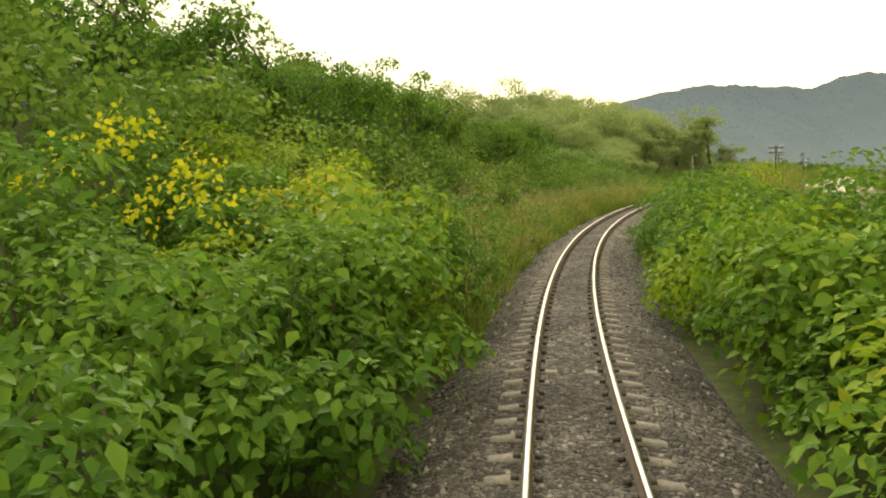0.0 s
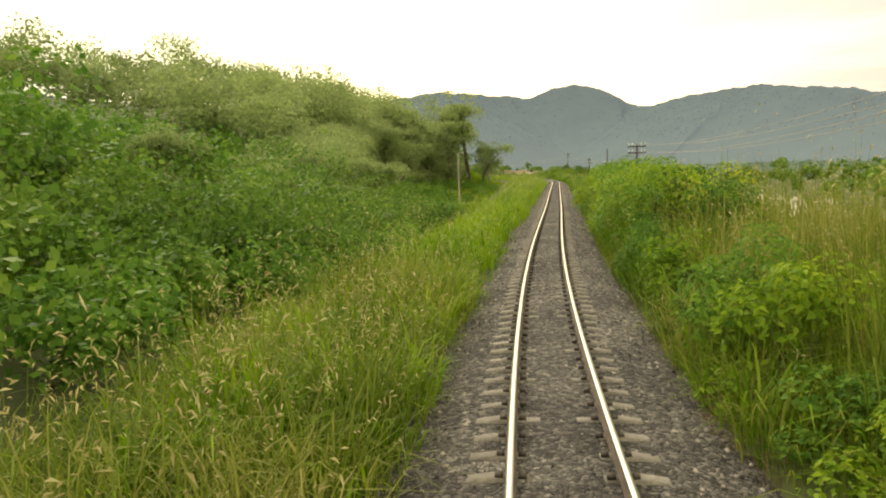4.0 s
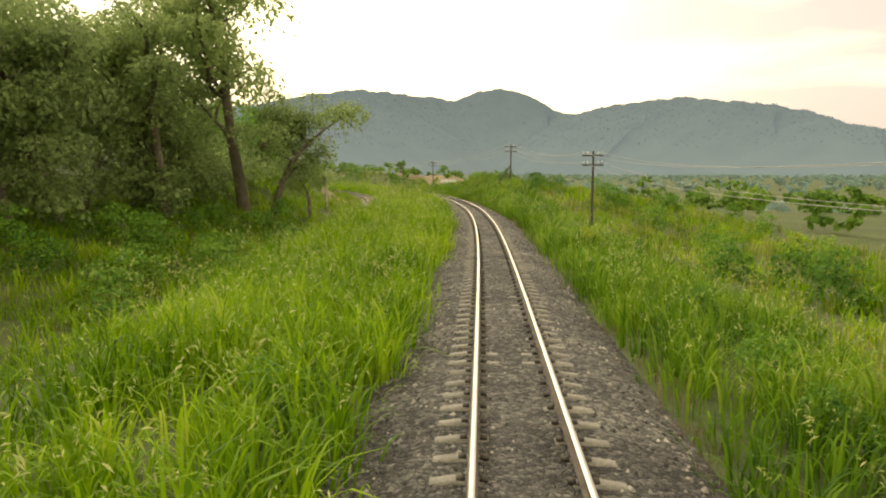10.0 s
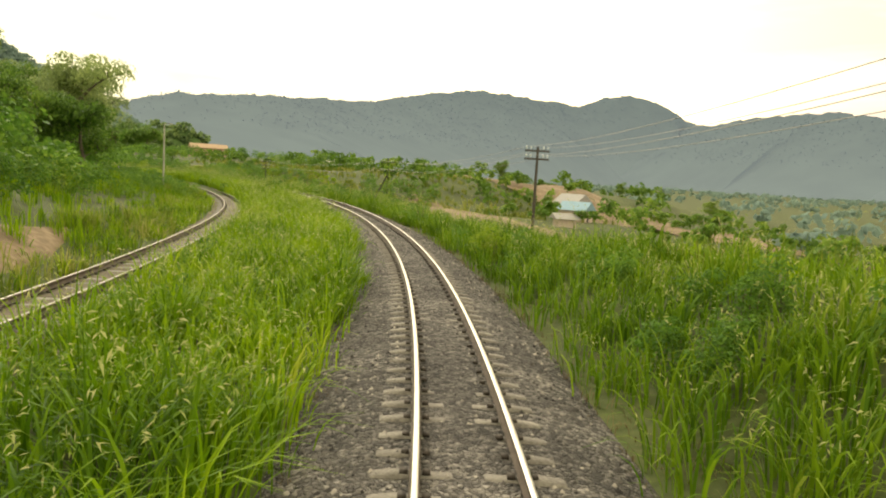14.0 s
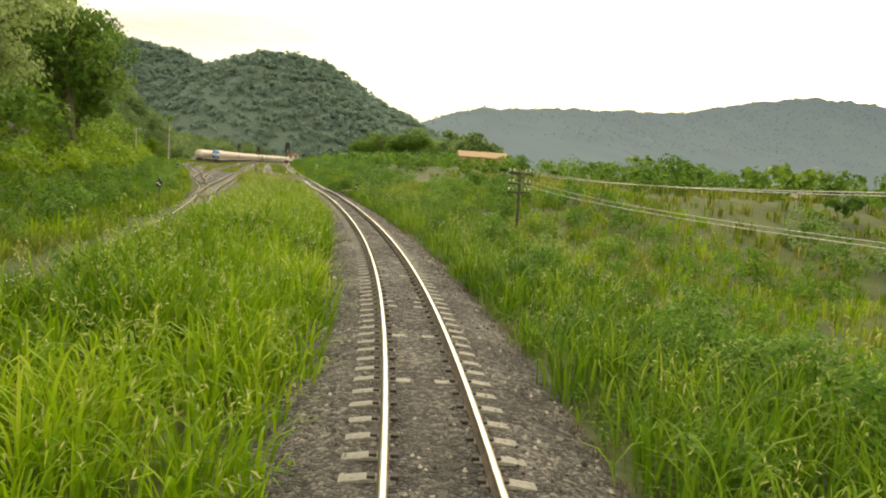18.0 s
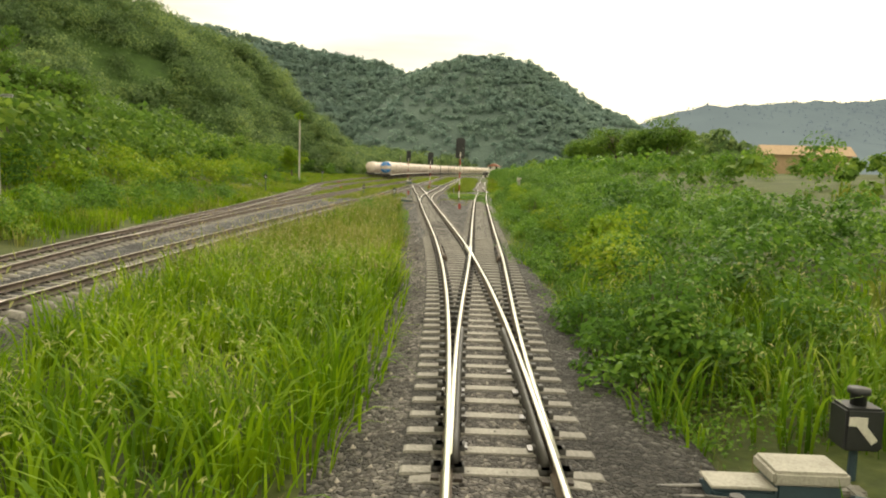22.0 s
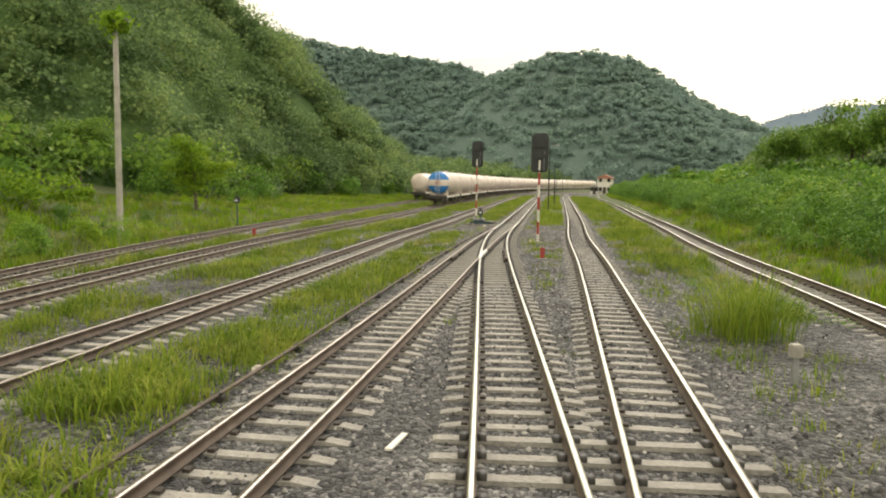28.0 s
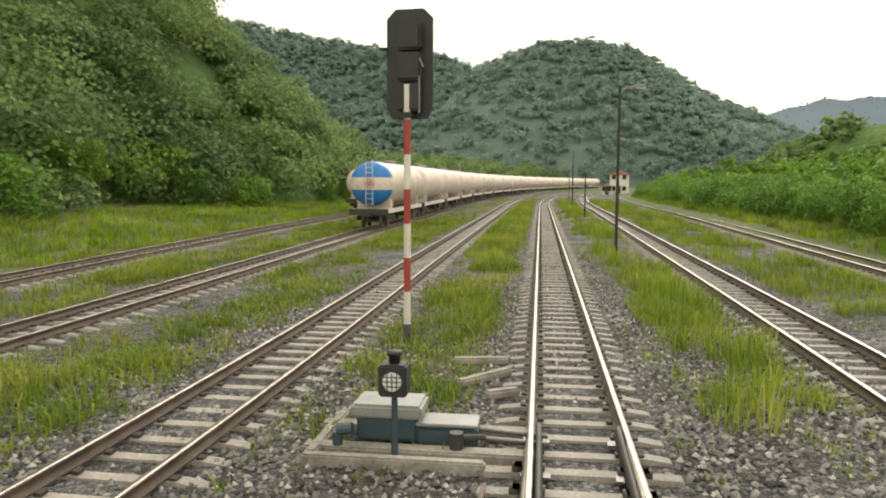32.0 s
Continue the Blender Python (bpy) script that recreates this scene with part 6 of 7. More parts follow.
def point_indicator(s, d, h, label, face="arrow", turn=0.0, z=None, size=1.0):
    root = thing("point_indicator", label, "point indicator", s, d, -0.22 if z is None else z, turn, "point indicators")
    part("foot", box(bmesh.new(), 0.26, 0.2, 0.05, 0, 0, 0.02, 0.01), M_BLACK, root)
    part("stem", rod(bmesh.new(), (0, 0, 0), (0, 0, h - 0.15), 0.04, 0.032), M_TEAL, root)
    head = part("lamp_box", box(bmesh.new(), 0.3, 0.26, 0.34, 0, 0, h, 0.02), M_BLACK, root)
    part("chimney", lathe(bmesh.new(), [(h + 0.16, 0.06), (h + 0.26, 0.06), (h + 0.26, 0.085), (h + 0.3, 0.085)], 12, "Z"), M_BLACK, head)
    for y in (-0.135, 0.135):
        if face == "round":
            bm = bmesh.new()
            bmesh.ops.create_cone(bm, cap_ends=True, segments=20, radius1=0.1, radius2=0.1, depth=0.02, matrix=Matrix.Translation((0, y, h)) @ Matrix.Rotation(radians(90), 4, "X"))
            part("lens", bm, M_LENS, head)
            for k in (-0.05, 0, 0.05):
                part("grille_bar", rod(bmesh.new(), (k, y * 1.09, h - 0.09), (k, y * 1.09, h + 0.09), 0.006, None, 6), M_BLACK, head)
                part("grille_bar", rod(bmesh.new(), (-0.09, y * 1.09, h + k), (0.09, y * 1.09, h + k), 0.006, None, 6), M_BLACK, head)
        else:
            part("arrow", box(bmesh.new(), 0.06, 0.012, 0.24, 0, y, h, 0, Matrix.Rotation(radians(-40), 4, "Y")), M_WHITE, head, "slanting white arrow bar")
            part("arrow", box(bmesh.new(), 0.14, 0.012, 0.07, -0.06, y, h + 0.07, 0), M_WHITE, head, "white arrow head")
    if size != 1.0:
        root.matrix_world = root.matrix_world @ Matrix.Diagonal((size, size, size, 1))


point_indicator(509.7, -1.97, 0.92, "black point indicator lamp with a round lens", "round")
point_indicator(456, -6.1, 0.85, "black point indicator with white arrows")
point_indicator(386.4, 3.65, 0.72, "dark point indicator with a white arrow beside the bushes", z=-0.62, size=1.3)
point_indicator(441, -2.7, 1.0, "black point indicator with a white mark", "round")
point_indicator(502.2, -16.1, 1.55, "tall black point indicator in the grass", "round", z=-0.1)
point_indicator(455, -16.0, 1.35, "tall dark point indicator beside the siding", "round", z=0.0)
point_indicator(401.5, -14.6, 1.3, "dark point indicator on a tall stem", z=-0.2)
point_indicator(355, -10.9, 1.3, "dark point indicator with white arrows in the grass", z=-0.4)


def point_machine(s, d, side, label, z=-0.2, lid=None):
    """Motor box on two timbers inside a concrete kerb, its rods reaching the rail on the side given."""
    root = thing("point_machine", label, "point machine", s, d, z, 0, "point machines")
    part("motor_box", box(bmesh.new(), 0.62, 0.42, 0.26, -0.1 * side, 0.25, 0.2, 0.03), M_TEAL, root, "dark blue-grey motor housing")
    part("lid", box(bmesh.new(), 0.72, 0.5, 0.14, -0.1 * side, 0.25, 0.38, 0.03), lid or M_GREY, root, "pale grey lid")
    part("gear_box", box(bmesh.new(), 0.62, 0.34, 0.2, 0.5 * side, 0.22, 0.14, 0.03), M_TEAL, root)
    part("cover", box(bmesh.new(), 0.62, 0.36, 0.03, 0.5 * side, 0.22, 0.26, 0.008), lid or M_GREY, root, "pale cover plate")
    for y in (-0.12, 0.55):
        part("timber", box(bmesh.new(), 2.3, 0.2, 0.14, 0.25 * side, y, 0.02, 0.02), M_SLEEPER, root)
    part("throw_rod", rod(bmesh.new(), (0.75 * side, 0.1, 0.14), (1.5 * side, 0.12, 0.1), 0.025), M_BLADE, root)
    part("throw_rod", rod(bmesh.new(), (0.75 * side, 0.3, 0.16), (1.5 * side, 0.34, 0.1), 0.025), M_BLADE, root)
    part("crank", rod(rod(bmesh.new(), (0.62 * side, -0.1, 0.05), (0.62 * side, -0.1, 0.25), 0.07), (0.62 * side, -0.1, 0.2), (0.9 * side, -0.05, 0.2), 0.03), M_DARK, root)
    part("hand_lever", rod(rod(bmesh.new(), (-0.55 * side, -0.15, 0), (-0.55 * side, -0.15, 0.22), 0.05), (-0.55 * side, -0.15, 0.24), (-0.4 * side, -0.15, 0.26), 0.06), M_TEAL, root)
    part("kerb", box(bmesh.new(), 1.75, 0.12, 0.2, 0.05 * side, -0.42, 0.0, 0.02), M_SLEEPER, root)
    part("kerb", box(bmesh.new(), 0.12, 1.28, 0.2, -0.765 * side, 0.28, 0.0, 0.02), M_SLEEPER, root)
    part("kerb", box(bmesh.new(), 0.7, 0.12, 0.2, -0.4 * side, 0.98, 0.0, 0.02), M_SLEEPER, root)
    part("oily_bed", box(bmesh.new(), 1.4, 1.2, 0.02, 0.0, 0.28, 0.02, 0), M_OILED, root, "oil-soaked stone bed")
    return root


point_machine(510.0, -2.02, 1, "point machine with pale lid in a concrete kerb").scale = (1.12, 1.12, 1.12)
point_machine(441.2, -2.0, 1, "point machine with pale cover beside the track")
point_machine(385.6, 2.75, -1, "point machine with pale concrete lid beside the turnout", -0.34, M_CONC)
pr = np.arange(456, 510, 1.0)
po = spline(*zip(*LEFT_A), pr) - np.interp(pr, [456, 486, 500, 510], [1.22, 1.22, 1.0, 0.92])
rodding = tagged(new("point_rodding"), "long rusty point rod on low stands beside the turnout", "point rodding")
new("rod", mesh_of("rod", *profile_sweep(pr, po, [(0.022, -0.09), (0.022, -0.135), (-0.022, -0.135), (-0.022, -0.09)]), None, [M_RUST])).parent = rodding
for k in range(1, len(pr), 3):
    bm = box(box(bmesh.new(), 0.16, 0.12, 0.12, 0, 0, -0.19, 0.01), 0.1, 0.07, 0.05, 0, 0, -0.11, 0.008)
    part("stand", bm, M_DARK, rodding).matrix_world = place(pr[k], float(po[k]))


def red_post(s, d, h=0.55):
    root = thing("marker_post", "squat red-painted marker post in the stones", "marker post", s, d, -0.24, 0, "red marker posts")
    bm = box(bmesh.new(), 0.17, 0.1, h, 0, 0, h / 2, 0.015)
    for v in bm.verts:
        if v.co.z > h * 0.9 and abs(v.co.x) > 0.06:
            v.co.z -= 0.07
    part("post", bm, M_RED, root)
    part("footing", box(bmesh.new(), 0.34, 0.2, 0.08, 0, 0, 0.02, 0.02), M_CONC, root)


for s, d in ((488.7, 1.9), (460.5, -1.45), (434, 2.3), (496, -12.4), (470, -9.6)):
    red_post(s, d)
root = thing("derailer", "orange-red derailer with two tilted plates clamped over a siding rail", "derailer", 455.6, -3.62, -0.03, 6)
part("plate", box(bmesh.new(), 0.05, 0.95, 0.2, -0.4, 0.0, -0.04, 0.012, Matrix.Rotation(radians(-32), 4, "Y")), M_ORANGE, root)
part("wedge", box(bmesh.new(), 0.1, 0.6, 0.05, -0.53, 0.12, 0.03, 0.012, Matrix.Rotation(radians(4), 4, "X")), M_ORANGE, root)
part("flap", box(bmesh.new(), 0.2, 0.36, 0.04, -0.68, 0.4, 0.02, 0.012, Matrix.Rotation(radians(-18), 4, "Y")), M_ORANGE, root)
part("clamp", box(bmesh.new(), 0.36, 0.16, 0.16, -0.8, 0.1, -0.06, 0.02), M_DARK, root)
part("arm", rod(bmesh.new(), (-0.6, 0.05, -0.06), (-1.7, -0.15, -0.1), 0.035), M_DARK, root)
root = thing("cable_cabinet", "white-painted concrete cable cabinet with an overhanging cap", "cable cabinet", 478.9, 13.7, -0.35)
part("body", box(bmesh.new(), 0.36, 0.34, 2.1, 0, 0, 1.05, 0.02), M_WHITE, root)
part("cap", box(bmesh.new(), 0.62, 0.5, 0.16, 0.06, 0, 2.16, 0.03), M_WHITE, root)
part("door", box(bmesh.new(), 0.26, 0.03, 0.9, 0, -0.18, 1.45, 0.01), M_CONC, root)
root = thing("boundary_stone", "squat grey boundary stone standing in the ballast", "boundary stone", 457.05, -1.83, -0.24)
bm = box(bmesh.new(), 0.26, 0.16, 0.5, 0, 0, 0.25, 0.025)
for v in bm.verts:
    if v.co.z > 0.4:
        v.co.x *= 0.85
part("stone", bm, M_CONC, root)
root = thing("timber_offcut", "short weathered timber offcut lying in the weeds", "timber offcut", 456.0, 2.95, -0.22, 50)
part("block", box(bmesh.new(), 0.46, 0.26, 0.11, 0, 0, 0.06, 0.015), noisy("weathered_timber", [(0.3, (0.2, 0.15, 0.09)), (0.7, (0.4, 0.32, 0.21))], 3.0, 0.9, 0.4, 10), root)
root = thing("lever_stand", "low iron lever stand with rod beside the siding", "lever stand", 456.2, -5.5, -0.22)
part("plate", box(bmesh.new(), 0.9, 0.3, 0.06, 0, 0, 0.03, 0.01), M_DARK, root)
part("weight", lathe(bmesh.new(), [(-0.08, 0.02), (-0.08, 0.1), (0.08, 0.1), (0.08, 0.02)], 14), M_DARK, root).location = (-0.45, 0, 0.12)
for s, d, h, lab in ((470.7, 4.3, 0.5, "short grey cable marker post with a pale cap"),):
    root = thing("cable_post", lab, "cable post", s, d, -0.26 if s < 475 else None)
    part("stem", box(bmesh.new(), 0.09, 0.09, h, 0, 0, h / 2, 0.01), M_GREY if s < 475 else M_WHITE, root)
    part("cap", box(bmesh.new(), 0.18, 0.18, 0.2, 0, 0, h + 0.08, 0.02), M_CONC if s < 475 else M_WHITE, root)

# litter and odd stones
def lump(bm, r, seed, flat=0.7):
    bmesh.ops.create_icosphere(bm, subdivisions=2, radius=r)
    for v in bm.verts:
        v.co *= 0.8 + 0.45 * noise.noise(v.co * (1.6 / r) + Vector((seed, seed * 2, 0)))
        v.co.z *= flat
    return bm


M_PALE = noisy("pale_limestone", [(0.3, (0.35, 0.3, 0.25)), (0.5, (0.55, 0.5, 0.43)), (0.7, (0.7, 0.66, 0.6))], 2.0, 0.9, 0.5, 12)
for k, (s, d, r) in enumerate([(148, 1.65, 0.1), (142.3, 1.75, 0.07), (225.9, 1.4, 0.08), (334, 1.35, 0.08), (494, -2.3, 0.12), (496.5, 1.7, 0.14), (508.4, -1.55, 0.16), (470.5, -3.9, 0.12), (330, -1.6, 0.07), (16, -1.35, 0.06)]):
    me = bpy.data.meshes.new("pale_stone")
    bm = lump(bmesh.new(), r, k)
    bm.to_mesh(me)
    bm.free()
    me.materials.append(M_PALE)
    ob = tagged(new("pale_stone", me), "pale stone lying on the ballast", "stone", "pale stones")
    ob.matrix_world = place(s, d, (-0.2 if s > 400 else float(np.interp(abs(d), [0, 1.3, 1.75, 2.45], [-0.19, -0.18, -0.26, -0.48]))) + r * 0.4)
bm = box(bmesh.new(), 0.6, 0.28, 0.1, bevel=0.02)
me = bpy.data.meshes.new("concrete_slab")
bm.to_mesh(me)
bm.free()
me.materials.append(M_DUSTY)
ob = tagged(new("concrete_slab"), "small broken concrete slab lying on the stones", "slab")
new("slab", me).parent = ob
ob.matrix_world = place(492.2, 2.35, -0.16, -12)
bm = box(bmesh.new(), 0.08, 0.55, 0.03, bevel=0.005)
me = bpy.data.meshes.new("plank")
bm.to_mesh(me)
bm.free()
me.materials.append(M_WHITE)
ob = tagged(new("plank", me), "short white plank dropped on the ballast", "plank")
ob.matrix_world = place(467.6, -1.4, -0.17, -14)
for k, (s, d, l) in enumerate([(513, -1.25, 1.1), (512.2, -0.95, 0.5), (514, -1.4, 0.9)]):
    me = bpy.data.meshes.new("broken_sleeper")
    bm = box(bmesh.new(), 0.16, l, 0.13, bevel=0.03)
    bm.to_mesh(me)
    bm.free()
    me.materials.append(M_SLEEPER)
    ob = tagged(new("broken_sleeper", me), "old concrete sleeper piece lying by the point machine", "sleeper piece", "broken sleepers")
    ob.matrix_world = place(s, d, -0.14, -40 - 20 * k)

# rock heap behind the hedge
heap = tagged(new("rock_heap"), "heap of pale quarried boulders behind the hedge", "rock heap")
rk = random.Random(8)
for k in range(70):
    r = rk.uniform(0.25, 0.75)
    s, d = rk.uniform(104, 136), rk.gauss(13.5, 2.0)
    part("boulder", lump(bmesh.new(), r, k * 1.7, 0.8), M_PALE, heap).matrix_world = place(s, d, float(land(s, d)) + r * 0.3 + max(0, 1.7 - abs(d - 13.5) * 0.6) * rk.uniform(0.3, 1), rk.uniform(0, 360))
hm = np.stack(np.meshgrid(np.linspace(102, 138, 24), np.linspace(9.5, 17.5, 12), indexing="ij"), -1)
hx, hy = xy(hm[..., 0], hm[..., 1])
hz = land(hm[..., 0], hm[..., 1]) - 0.2 + np.clip(1.6 - np.abs(hm[..., 1] - 13.5) * 0.55, 0, 3) * np.clip((18 - np.abs(hm[..., 0] - 120)) / 4, 0, 1)
ob = new("rubble", grid_mesh("rubble", np.stack([hx, hy, hz], -1), [M_PALE]))
ob.parent = heap


# ---- tank wagons ----
def emblem(y):
    bm = bmesh.new()
    for k in range(24):
        a = 2 * math.pi * k / 24
        box(bm, 0.075, 0.012, 0.04, 0.26 * math.cos(a), y, 2.62 + 0.26 * math.sin(a), 0, Matrix.Rotation(-a + math.pi / 2, 4, "Y"))
    for k in (-0.09, 0.0, 0.09):
        box(bm, 0.3, 0.012, 0.05, 0, y, 2.62 + k)
    return bm


def tank_wagon(banded):
    root = tagged(new("tank_wagon"), "cream-white tank wagon with a blue and white banded end" if banded else "cream-white tank wagon stained with rust and dust", "tank wagon", "tank train")
    R, L = 1.3, 5.6
    bm = lathe(bmesh.new(), [(-L - 0.42, 0.25), (-L - 0.38, 0.55), (-L - 0.26, 0.9), (-L - 0.1, 1.16), (-L + 0.1, 1.28), (-L + 0.25, R), (0, R), (L - 0.25, R), (L - 0.1, 1.28), (L + 0.1, 1.16), (L + 0.26, 0.9), (L + 0.42, 0.25)], 40)
    if banded:
        for z in (-0.36, 0.36):
            bmesh.ops.bisect_plane(bm, geom=bm.verts[:] + bm.edges[:] + bm.faces[:], plane_co=(0, 0, z), plane_no=(0, 0, 1))
        for f in bm.faces:
            c = f.calc_center_median()
            if c.y < -L + 0.2 and abs(c.z) > 0.36:
                f.material_index = 1
    bmesh.ops.translate(bm, vec=(0, 0, 2.62), verts=bm.verts)
    tank = part("tank", bm, [M_TANK, M_BLUE], root, "round cream tank with a blue-banded end" if banded else "round cream tank streaked with rust")
    for y in (-3.4, 0.0, 3.4):
        bm = lathe(bmesh.new(), [(y - 0.05, R + 0.002), (y - 0.05, R + 0.02), (y + 0.05, R + 0.02), (y + 0.05, R + 0.002)], 40)
        bmesh.ops.translate(bm, vec=(0, 0, 2.62), verts=bm.verts)
        part("strap", bm, M_TANK, tank)
    bm = lathe(bmesh.new(), [(3.85, 0.3), (4.02, 0.3), (4.02, 0.34), (4.08, 0.34)], 18, "Z")
    part("manhole", bm, M_TANK, tank)
    part("walkway", box(bmesh.new(), 0.7, 8.0, 0.05, 0, 0, 3.96, 0.01), M_GREY, root, "grey steel roof walkway")
    for sgn in (-1, 1):
        ye = sgn * (L + 0.5)
        lad = part("ladder", rod(rod(bmesh.new(), (-0.2, ye, 1.3), (-0.2, ye, 3.95), 0.022, None, 6), (0.2, ye, 1.3), (0.2, ye, 3.95), 0.022, None, 6), M_WHITE, root, "white steel end ladder")
        for z in np.arange(1.45, 3.9, 0.3):
            part("rung", rod(bmesh.new(), (-0.2, ye, z), (0.2, ye, z), 0.014, None, 6), M_WHITE, lad)
        if banded and sgn < 0:
            part("emblem", emblem(sgn * (L + 0.46)), M_RED, root, "round red emblem of plain bars")
        part("saddle", box(bmesh.new(), 2.1, 0.35, 0.7, 0, sgn * 4.6, 1.38, 0.05), M_TANK, root)
        part("buffer_beam", box(bmesh.new(), 2.3, 0.16, 0.36, 0, sgn * 6.2, 0.98, 0.02), M_DARK, root)
        part("coupler", box(bmesh.new(), 0.26, 0.7, 0.26, 0, sgn * 6.5, 0.85, 0.05), M_DARK, root)
        bog = part("bogie_frame", box(box(bmesh.new(), 0.14, 2.3, 0.3, -0.85, sgn * 4.4, 0.6, 0.05), 0.14, 2.3, 0.3, 0.85, sgn * 4.4, 0.6, 0.05), M_DARK, root)
        part("bolster", box(bmesh.new(), 1.8, 0.4, 0.26, 0, sgn * 4.4, 0.66, 0.03), M_DARK, bog)
        for dy in (-0.8, 0.8):
            for x in (-0.5, 0.5):
                bm = bmesh.new()
                bmesh.ops.create_cone(bm, cap_ends=True, segments=20, radius1=0.42, radius2=0.4, depth=0.12, matrix=Matrix.Translation((x * 1.07, sgn * 4.4 + dy, 0.42)) @ Matrix.Rotation(radians(90), 4, "Y"))
                part("wheel", bm, M_RUST, bog)
            part("axle", rod(bmesh.new(), (-0.5, sgn * 4.4 + dy, 0.42), (0.5, sgn * 4.4 + dy, 0.42), 0.07), M_DARK, bog)
    for x in (-1.05, 1.05):
        part("side_sill", box(bmesh.new(), 0.12, 12.3, 0.26, x, 0, 1.02, 0.015), M_WHITE, root, "pale side sill")
    part("centre_sill", box(bmesh.new(), 0.5, 12.3, 0.3, 0, 0, 0.95, 0.02), M_DARK, root)
    return root


leader, wagon = tank_wagon(True), tank_wagon(False)
start = [leader, wagon]
for line, s0, count in ((LEFT_C, 543.5, 19), (LINE2, 567, 8)):
    for k in range(count):
        s = s0 + 6.6 + k * 13.4
        ks, kd = zip(*line)
        d = float(spline(ks, kd, min(s, ks[-1])))
        sl = math.degrees(math.atan(float(spline(ks, kd, min(s + 3, ks[-1]))) - float(spline(ks, kd, min(s - 3, ks[-1])))) / 6) if s < ks[-1] else 0
        m = place(s, d, 0.0, -sl)
        if start:
            start.pop(0).matrix_world = m
        else:
            copy_thing(wagon, m)

# ---- far buildings and bare ground ----
M_ROOFBLUE = paint("blue_roof_sheet", (0.2, 0.34, 0.45), 0.5)
M_ROOFGREY = paint("pale_roof_sheet", (0.3, 0.29, 0.28), 0.5)
M_PLASTER = paint("pinkish_plaster", (0.62, 0.5, 0.43), 0.9)
M_CLAY = paint("tan_plaster", (0.44, 0.31, 0.2), 0.9)
M_GLASS = paint("dark_window_glass", (0.03, 0.035, 0.04), 0.1)


def house(s, d, w, l, h, roof, label, turn=0.0, wall=None):
    root = thing("house", label, "house", s, d, None, turn, "buildings")
    part("wall", box(bmesh.new(), w, l, h + 0.6, 0, 0, h / 2 - 0.3), wall or M_PLASTER, root)
    bm = bmesh.new()
    e = 0.5
    P = [(-w / 2 - e, -l / 2 - e, h), (w / 2 + e, -l / 2 - e, h), (w / 2 + e, l / 2 + e, h), (-w / 2 - e, l / 2 + e, h), (0, -l / 2 - e, h + w * 0.28), (0, l / 2 + e, h + w * 0.28)]
    v = [bm.verts.new(p) for p in P]
    for f in ((0, 1, 4), (2, 3, 5), (1, 2, 5, 4), (3, 0, 4, 5), (3, 2, 1, 0)):
        bm.faces.new([v[i] for i in f])
    part("roof", bm, roof, root)
    for x in (-w * 0.28, w * 0.28):
        for z in np.arange(1.4, h, 2.7):
            win = part("window", box(bmesh.new(), 0.9, 0.08, 1.1, x, -l / 2 - 0.02, z), M_GLASS, root)
            part("frame", box(box(bmesh.new(), 1.06, 0.1, 0.08, x, -l / 2 - 0.03, z + 0.58), 1.06, 0.1, 0.08, x, -l / 2 - 0.03, z - 0.58), M_WHITE, win)
    part("door", box(bmesh.new(), 0.9, 0.08, 2.0, 0, -l / 2 - 0.02, 1.0), M_WOOD, root)


house(690, 11.2, 4.4, 6, 4.6, paint("reddish_roof_tile", (0.36, 0.17, 0.12), 0.8), "small two-storey white station house with a reddish roof", 0, M_WHITE)
house(684, 8.6, 2.2, 3, 2.0, M_ROOFGREY, "low white hut beside the station house", 0, M_WHITE)
house(334, 56, 5, 4, 1.9, M_ROOFBLUE, "low farm shed with blue roof sheets", 30)
house(318, 38, 2.6, 2.4, 1.2, M_ROOFGREY, "small hut with pale roof in the fields", 70)
house(344, 66, 6, 4, 2.0, M_ROOFGREY, "grey-roofed hut in the fields", 20)
house(480, 54, 5, 11, 2.6, M_CLAY, "low tan-walled building on the rise", 75, M_CLAY)


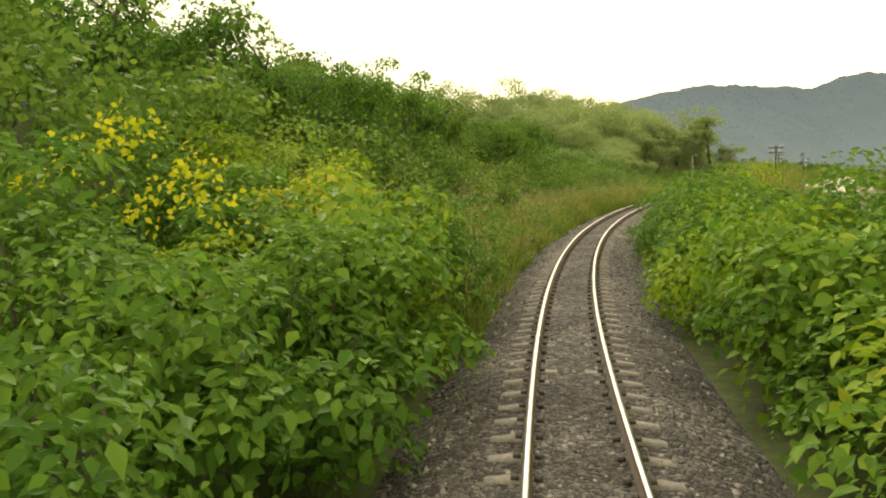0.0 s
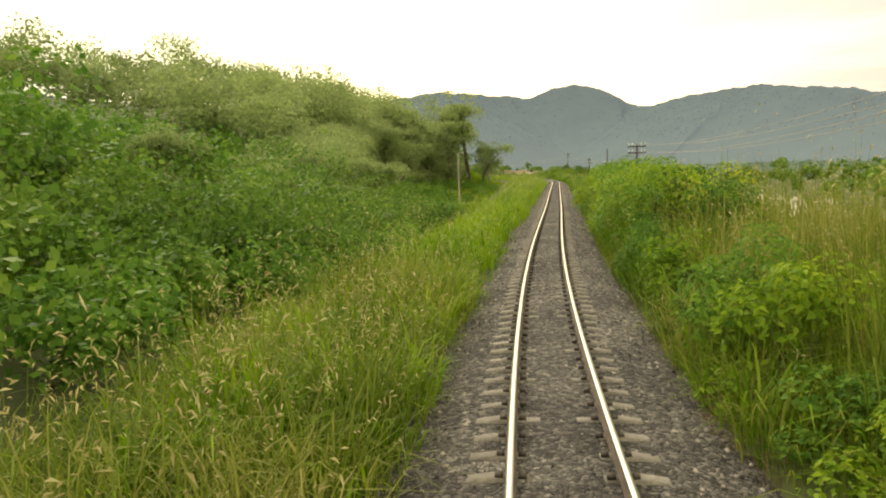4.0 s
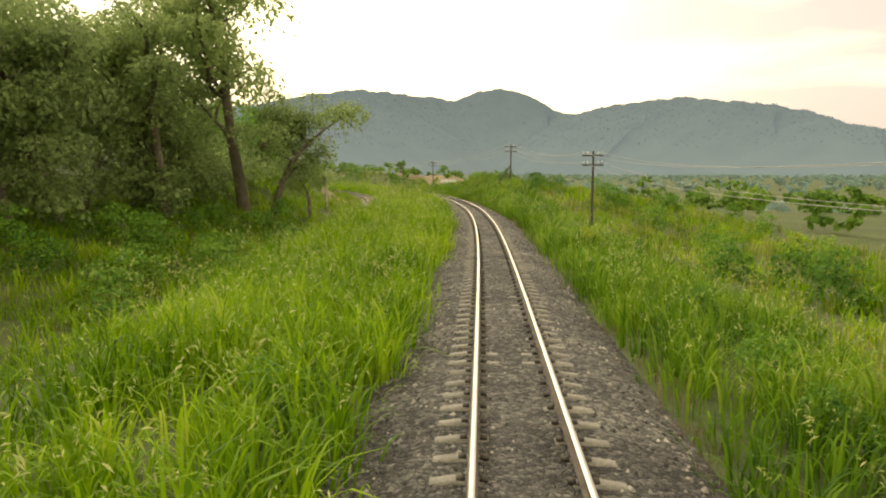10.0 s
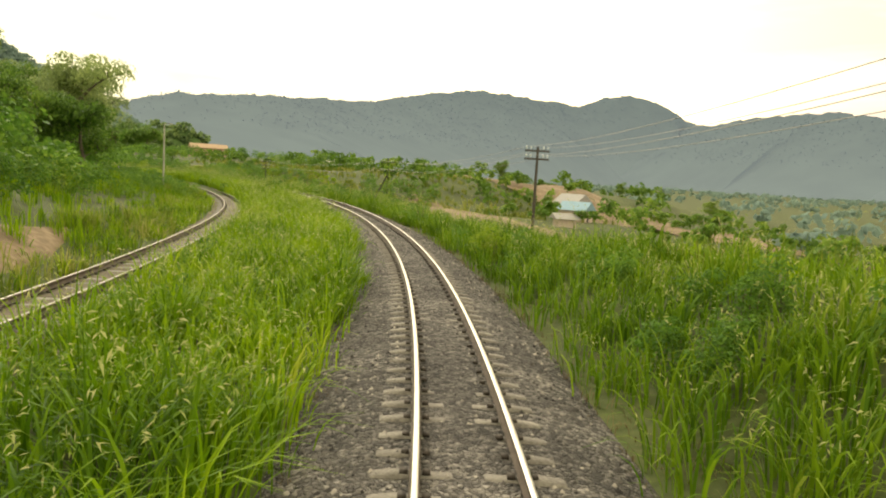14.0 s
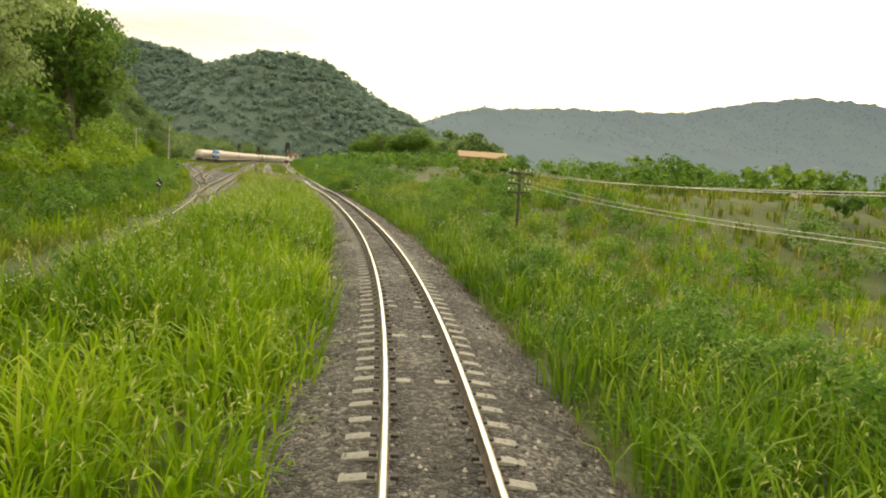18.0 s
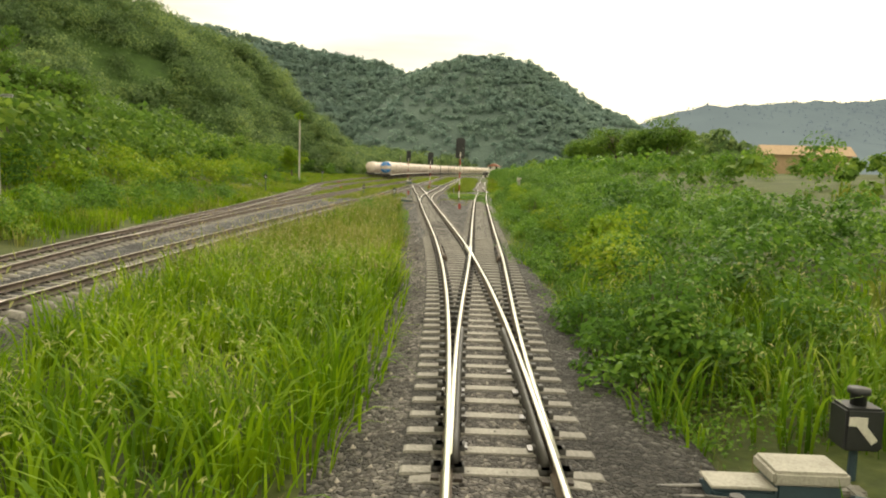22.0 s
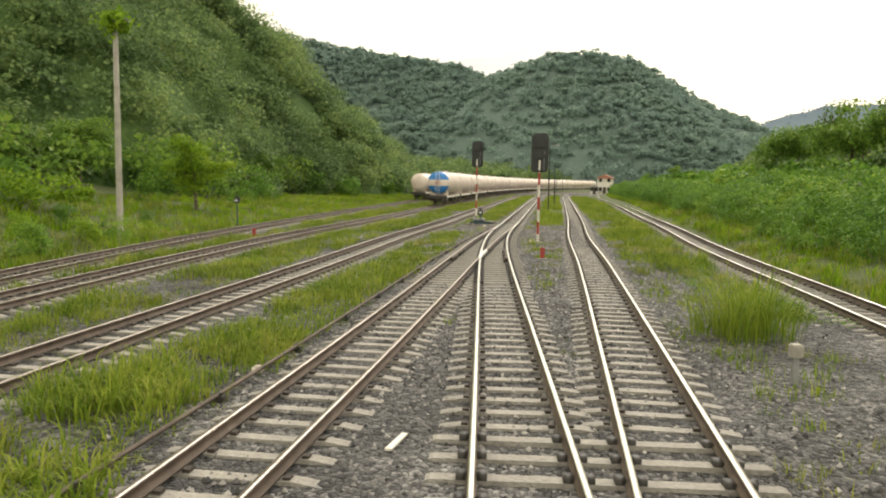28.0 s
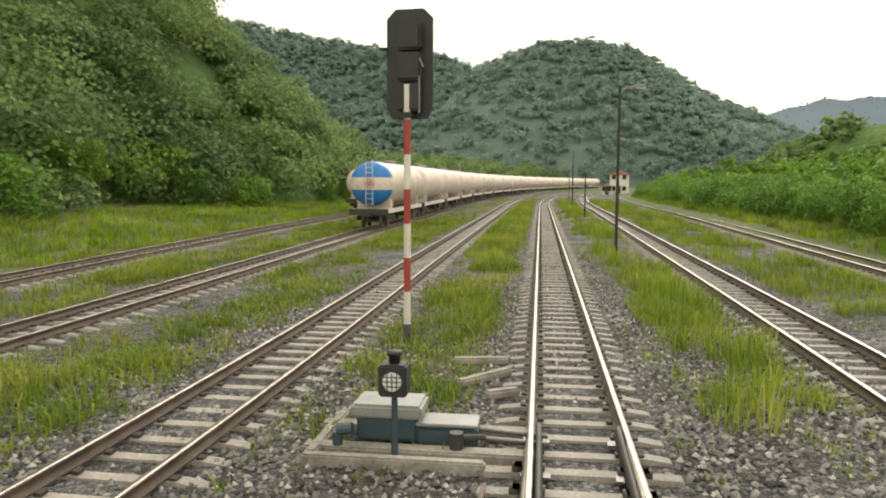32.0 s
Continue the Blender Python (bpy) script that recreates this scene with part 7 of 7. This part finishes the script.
def patch(name, s0, s1, d0, d1, material, label, lift=0.05, seed=0, lean=0.0):
    ss, dd = np.meshgrid(np.arange(s0, s1 + 0.1, 2.0), np.linspace(d0, d1, 14), indexing="ij")
    mid, half = (s0 + s1) / 2, (s1 - s0) / 2
    k = np.clip(1 - ((ss - mid) / half) ** 4, 0.05, 1)
    dm = (d0 + d1) / 2 + 1.2 * (vnoise(ss * 0.08, 0 * ss, seed) - 0.5)
    dd = dm + (dd - (d0 + d1) / 2) * k + lean * (ss - mid)
    x, y = xy(ss, dd)
    u = np.abs(np.linspace(-1, 1, 14))[None]
    structure(name, grid_mesh(name, np.stack([x, y, land(ss, dd) + lift - 0.25 * u**6], -1), [material]), label)


patch("dirt_road", 266, 348, 13.5, 30.5, M_SAND, "bare sandy ground below the line", 0.12, 3, 0.28)
patch("bare_earth", 224, 264, -13.8, -10.4, M_SAND, "bare brown earth beside the lower track", 0.1, 5)
patch("field_earth", 300, 420, 62, 92, M_SAND, "bare sandy field in the distance", 0.3, 6)
qx, qy = 90.6, 606.0
a = np.linspace(0, 6.283, 40)
rr = np.linspace(0, 1, 10)
A, Rr = np.meshgrid(a, rr, indexing="ij")
QX, QY = qx + np.cos(A) * Rr * 34, qy + np.sin(A) * Rr * 26
structure("quarry_mound", grid_mesh("quarry_mound", np.stack([QX, QY, -9 + 17 * (1 - Rr**1.5) * (0.85 + 0.3 * vnoise(QX / 8, QY / 8, 3))], -1), [M_PALE]), "pale mound of quarry spoil in the valley")

M_ROCK = noisy("weathered_rock", [(0.3, (0.06, 0.058, 0.048)), (0.5, (0.13, 0.125, 0.105)), (0.7, (0.23, 0.22, 0.185))], 0.6, 0.95, 1.0, 12, dist=0.1)
outcrop = tagged(new("rock_outcrop"), "bare grey rock showing through the hillside forest", "rock outcrop")
rk = random.Random(12)
for k, (dy, z, sc) in enumerate([(-5, 9.5, (1.6, 3.2, 2.6)), (0.5, 8.0, (1.8, 3.4, 3.0)), (5, 10.0, (1.5, 2.6, 2.2)), (1, 12.0, (1.3, 3.0, 1.6))]):
    bm = bmesh.new()
    bmesh.ops.create_icosphere(bm, subdivisions=4, radius=1.0)
    for v in bm.verts:
        n = v.co.normalized()
        f = noise.noise(n * 1.7 + Vector((k * 9, 0, 0))) * 0.35 + abs(noise.noise(n * 4.5 + Vector((0, k * 7, 0)))) * 0.3 + noise.noise(n * 11) * 0.06
        v.co = Vector((n.x * sc[0], n.y * sc[1], n.z * sc[2])) * (0.8 + f)
    part("rock_face", bm, M_ROCK, outcrop).matrix_world = pose(-80.6 - (z - 6) * 1.1, 512 + dy, z, 0, -38, 10 * k)
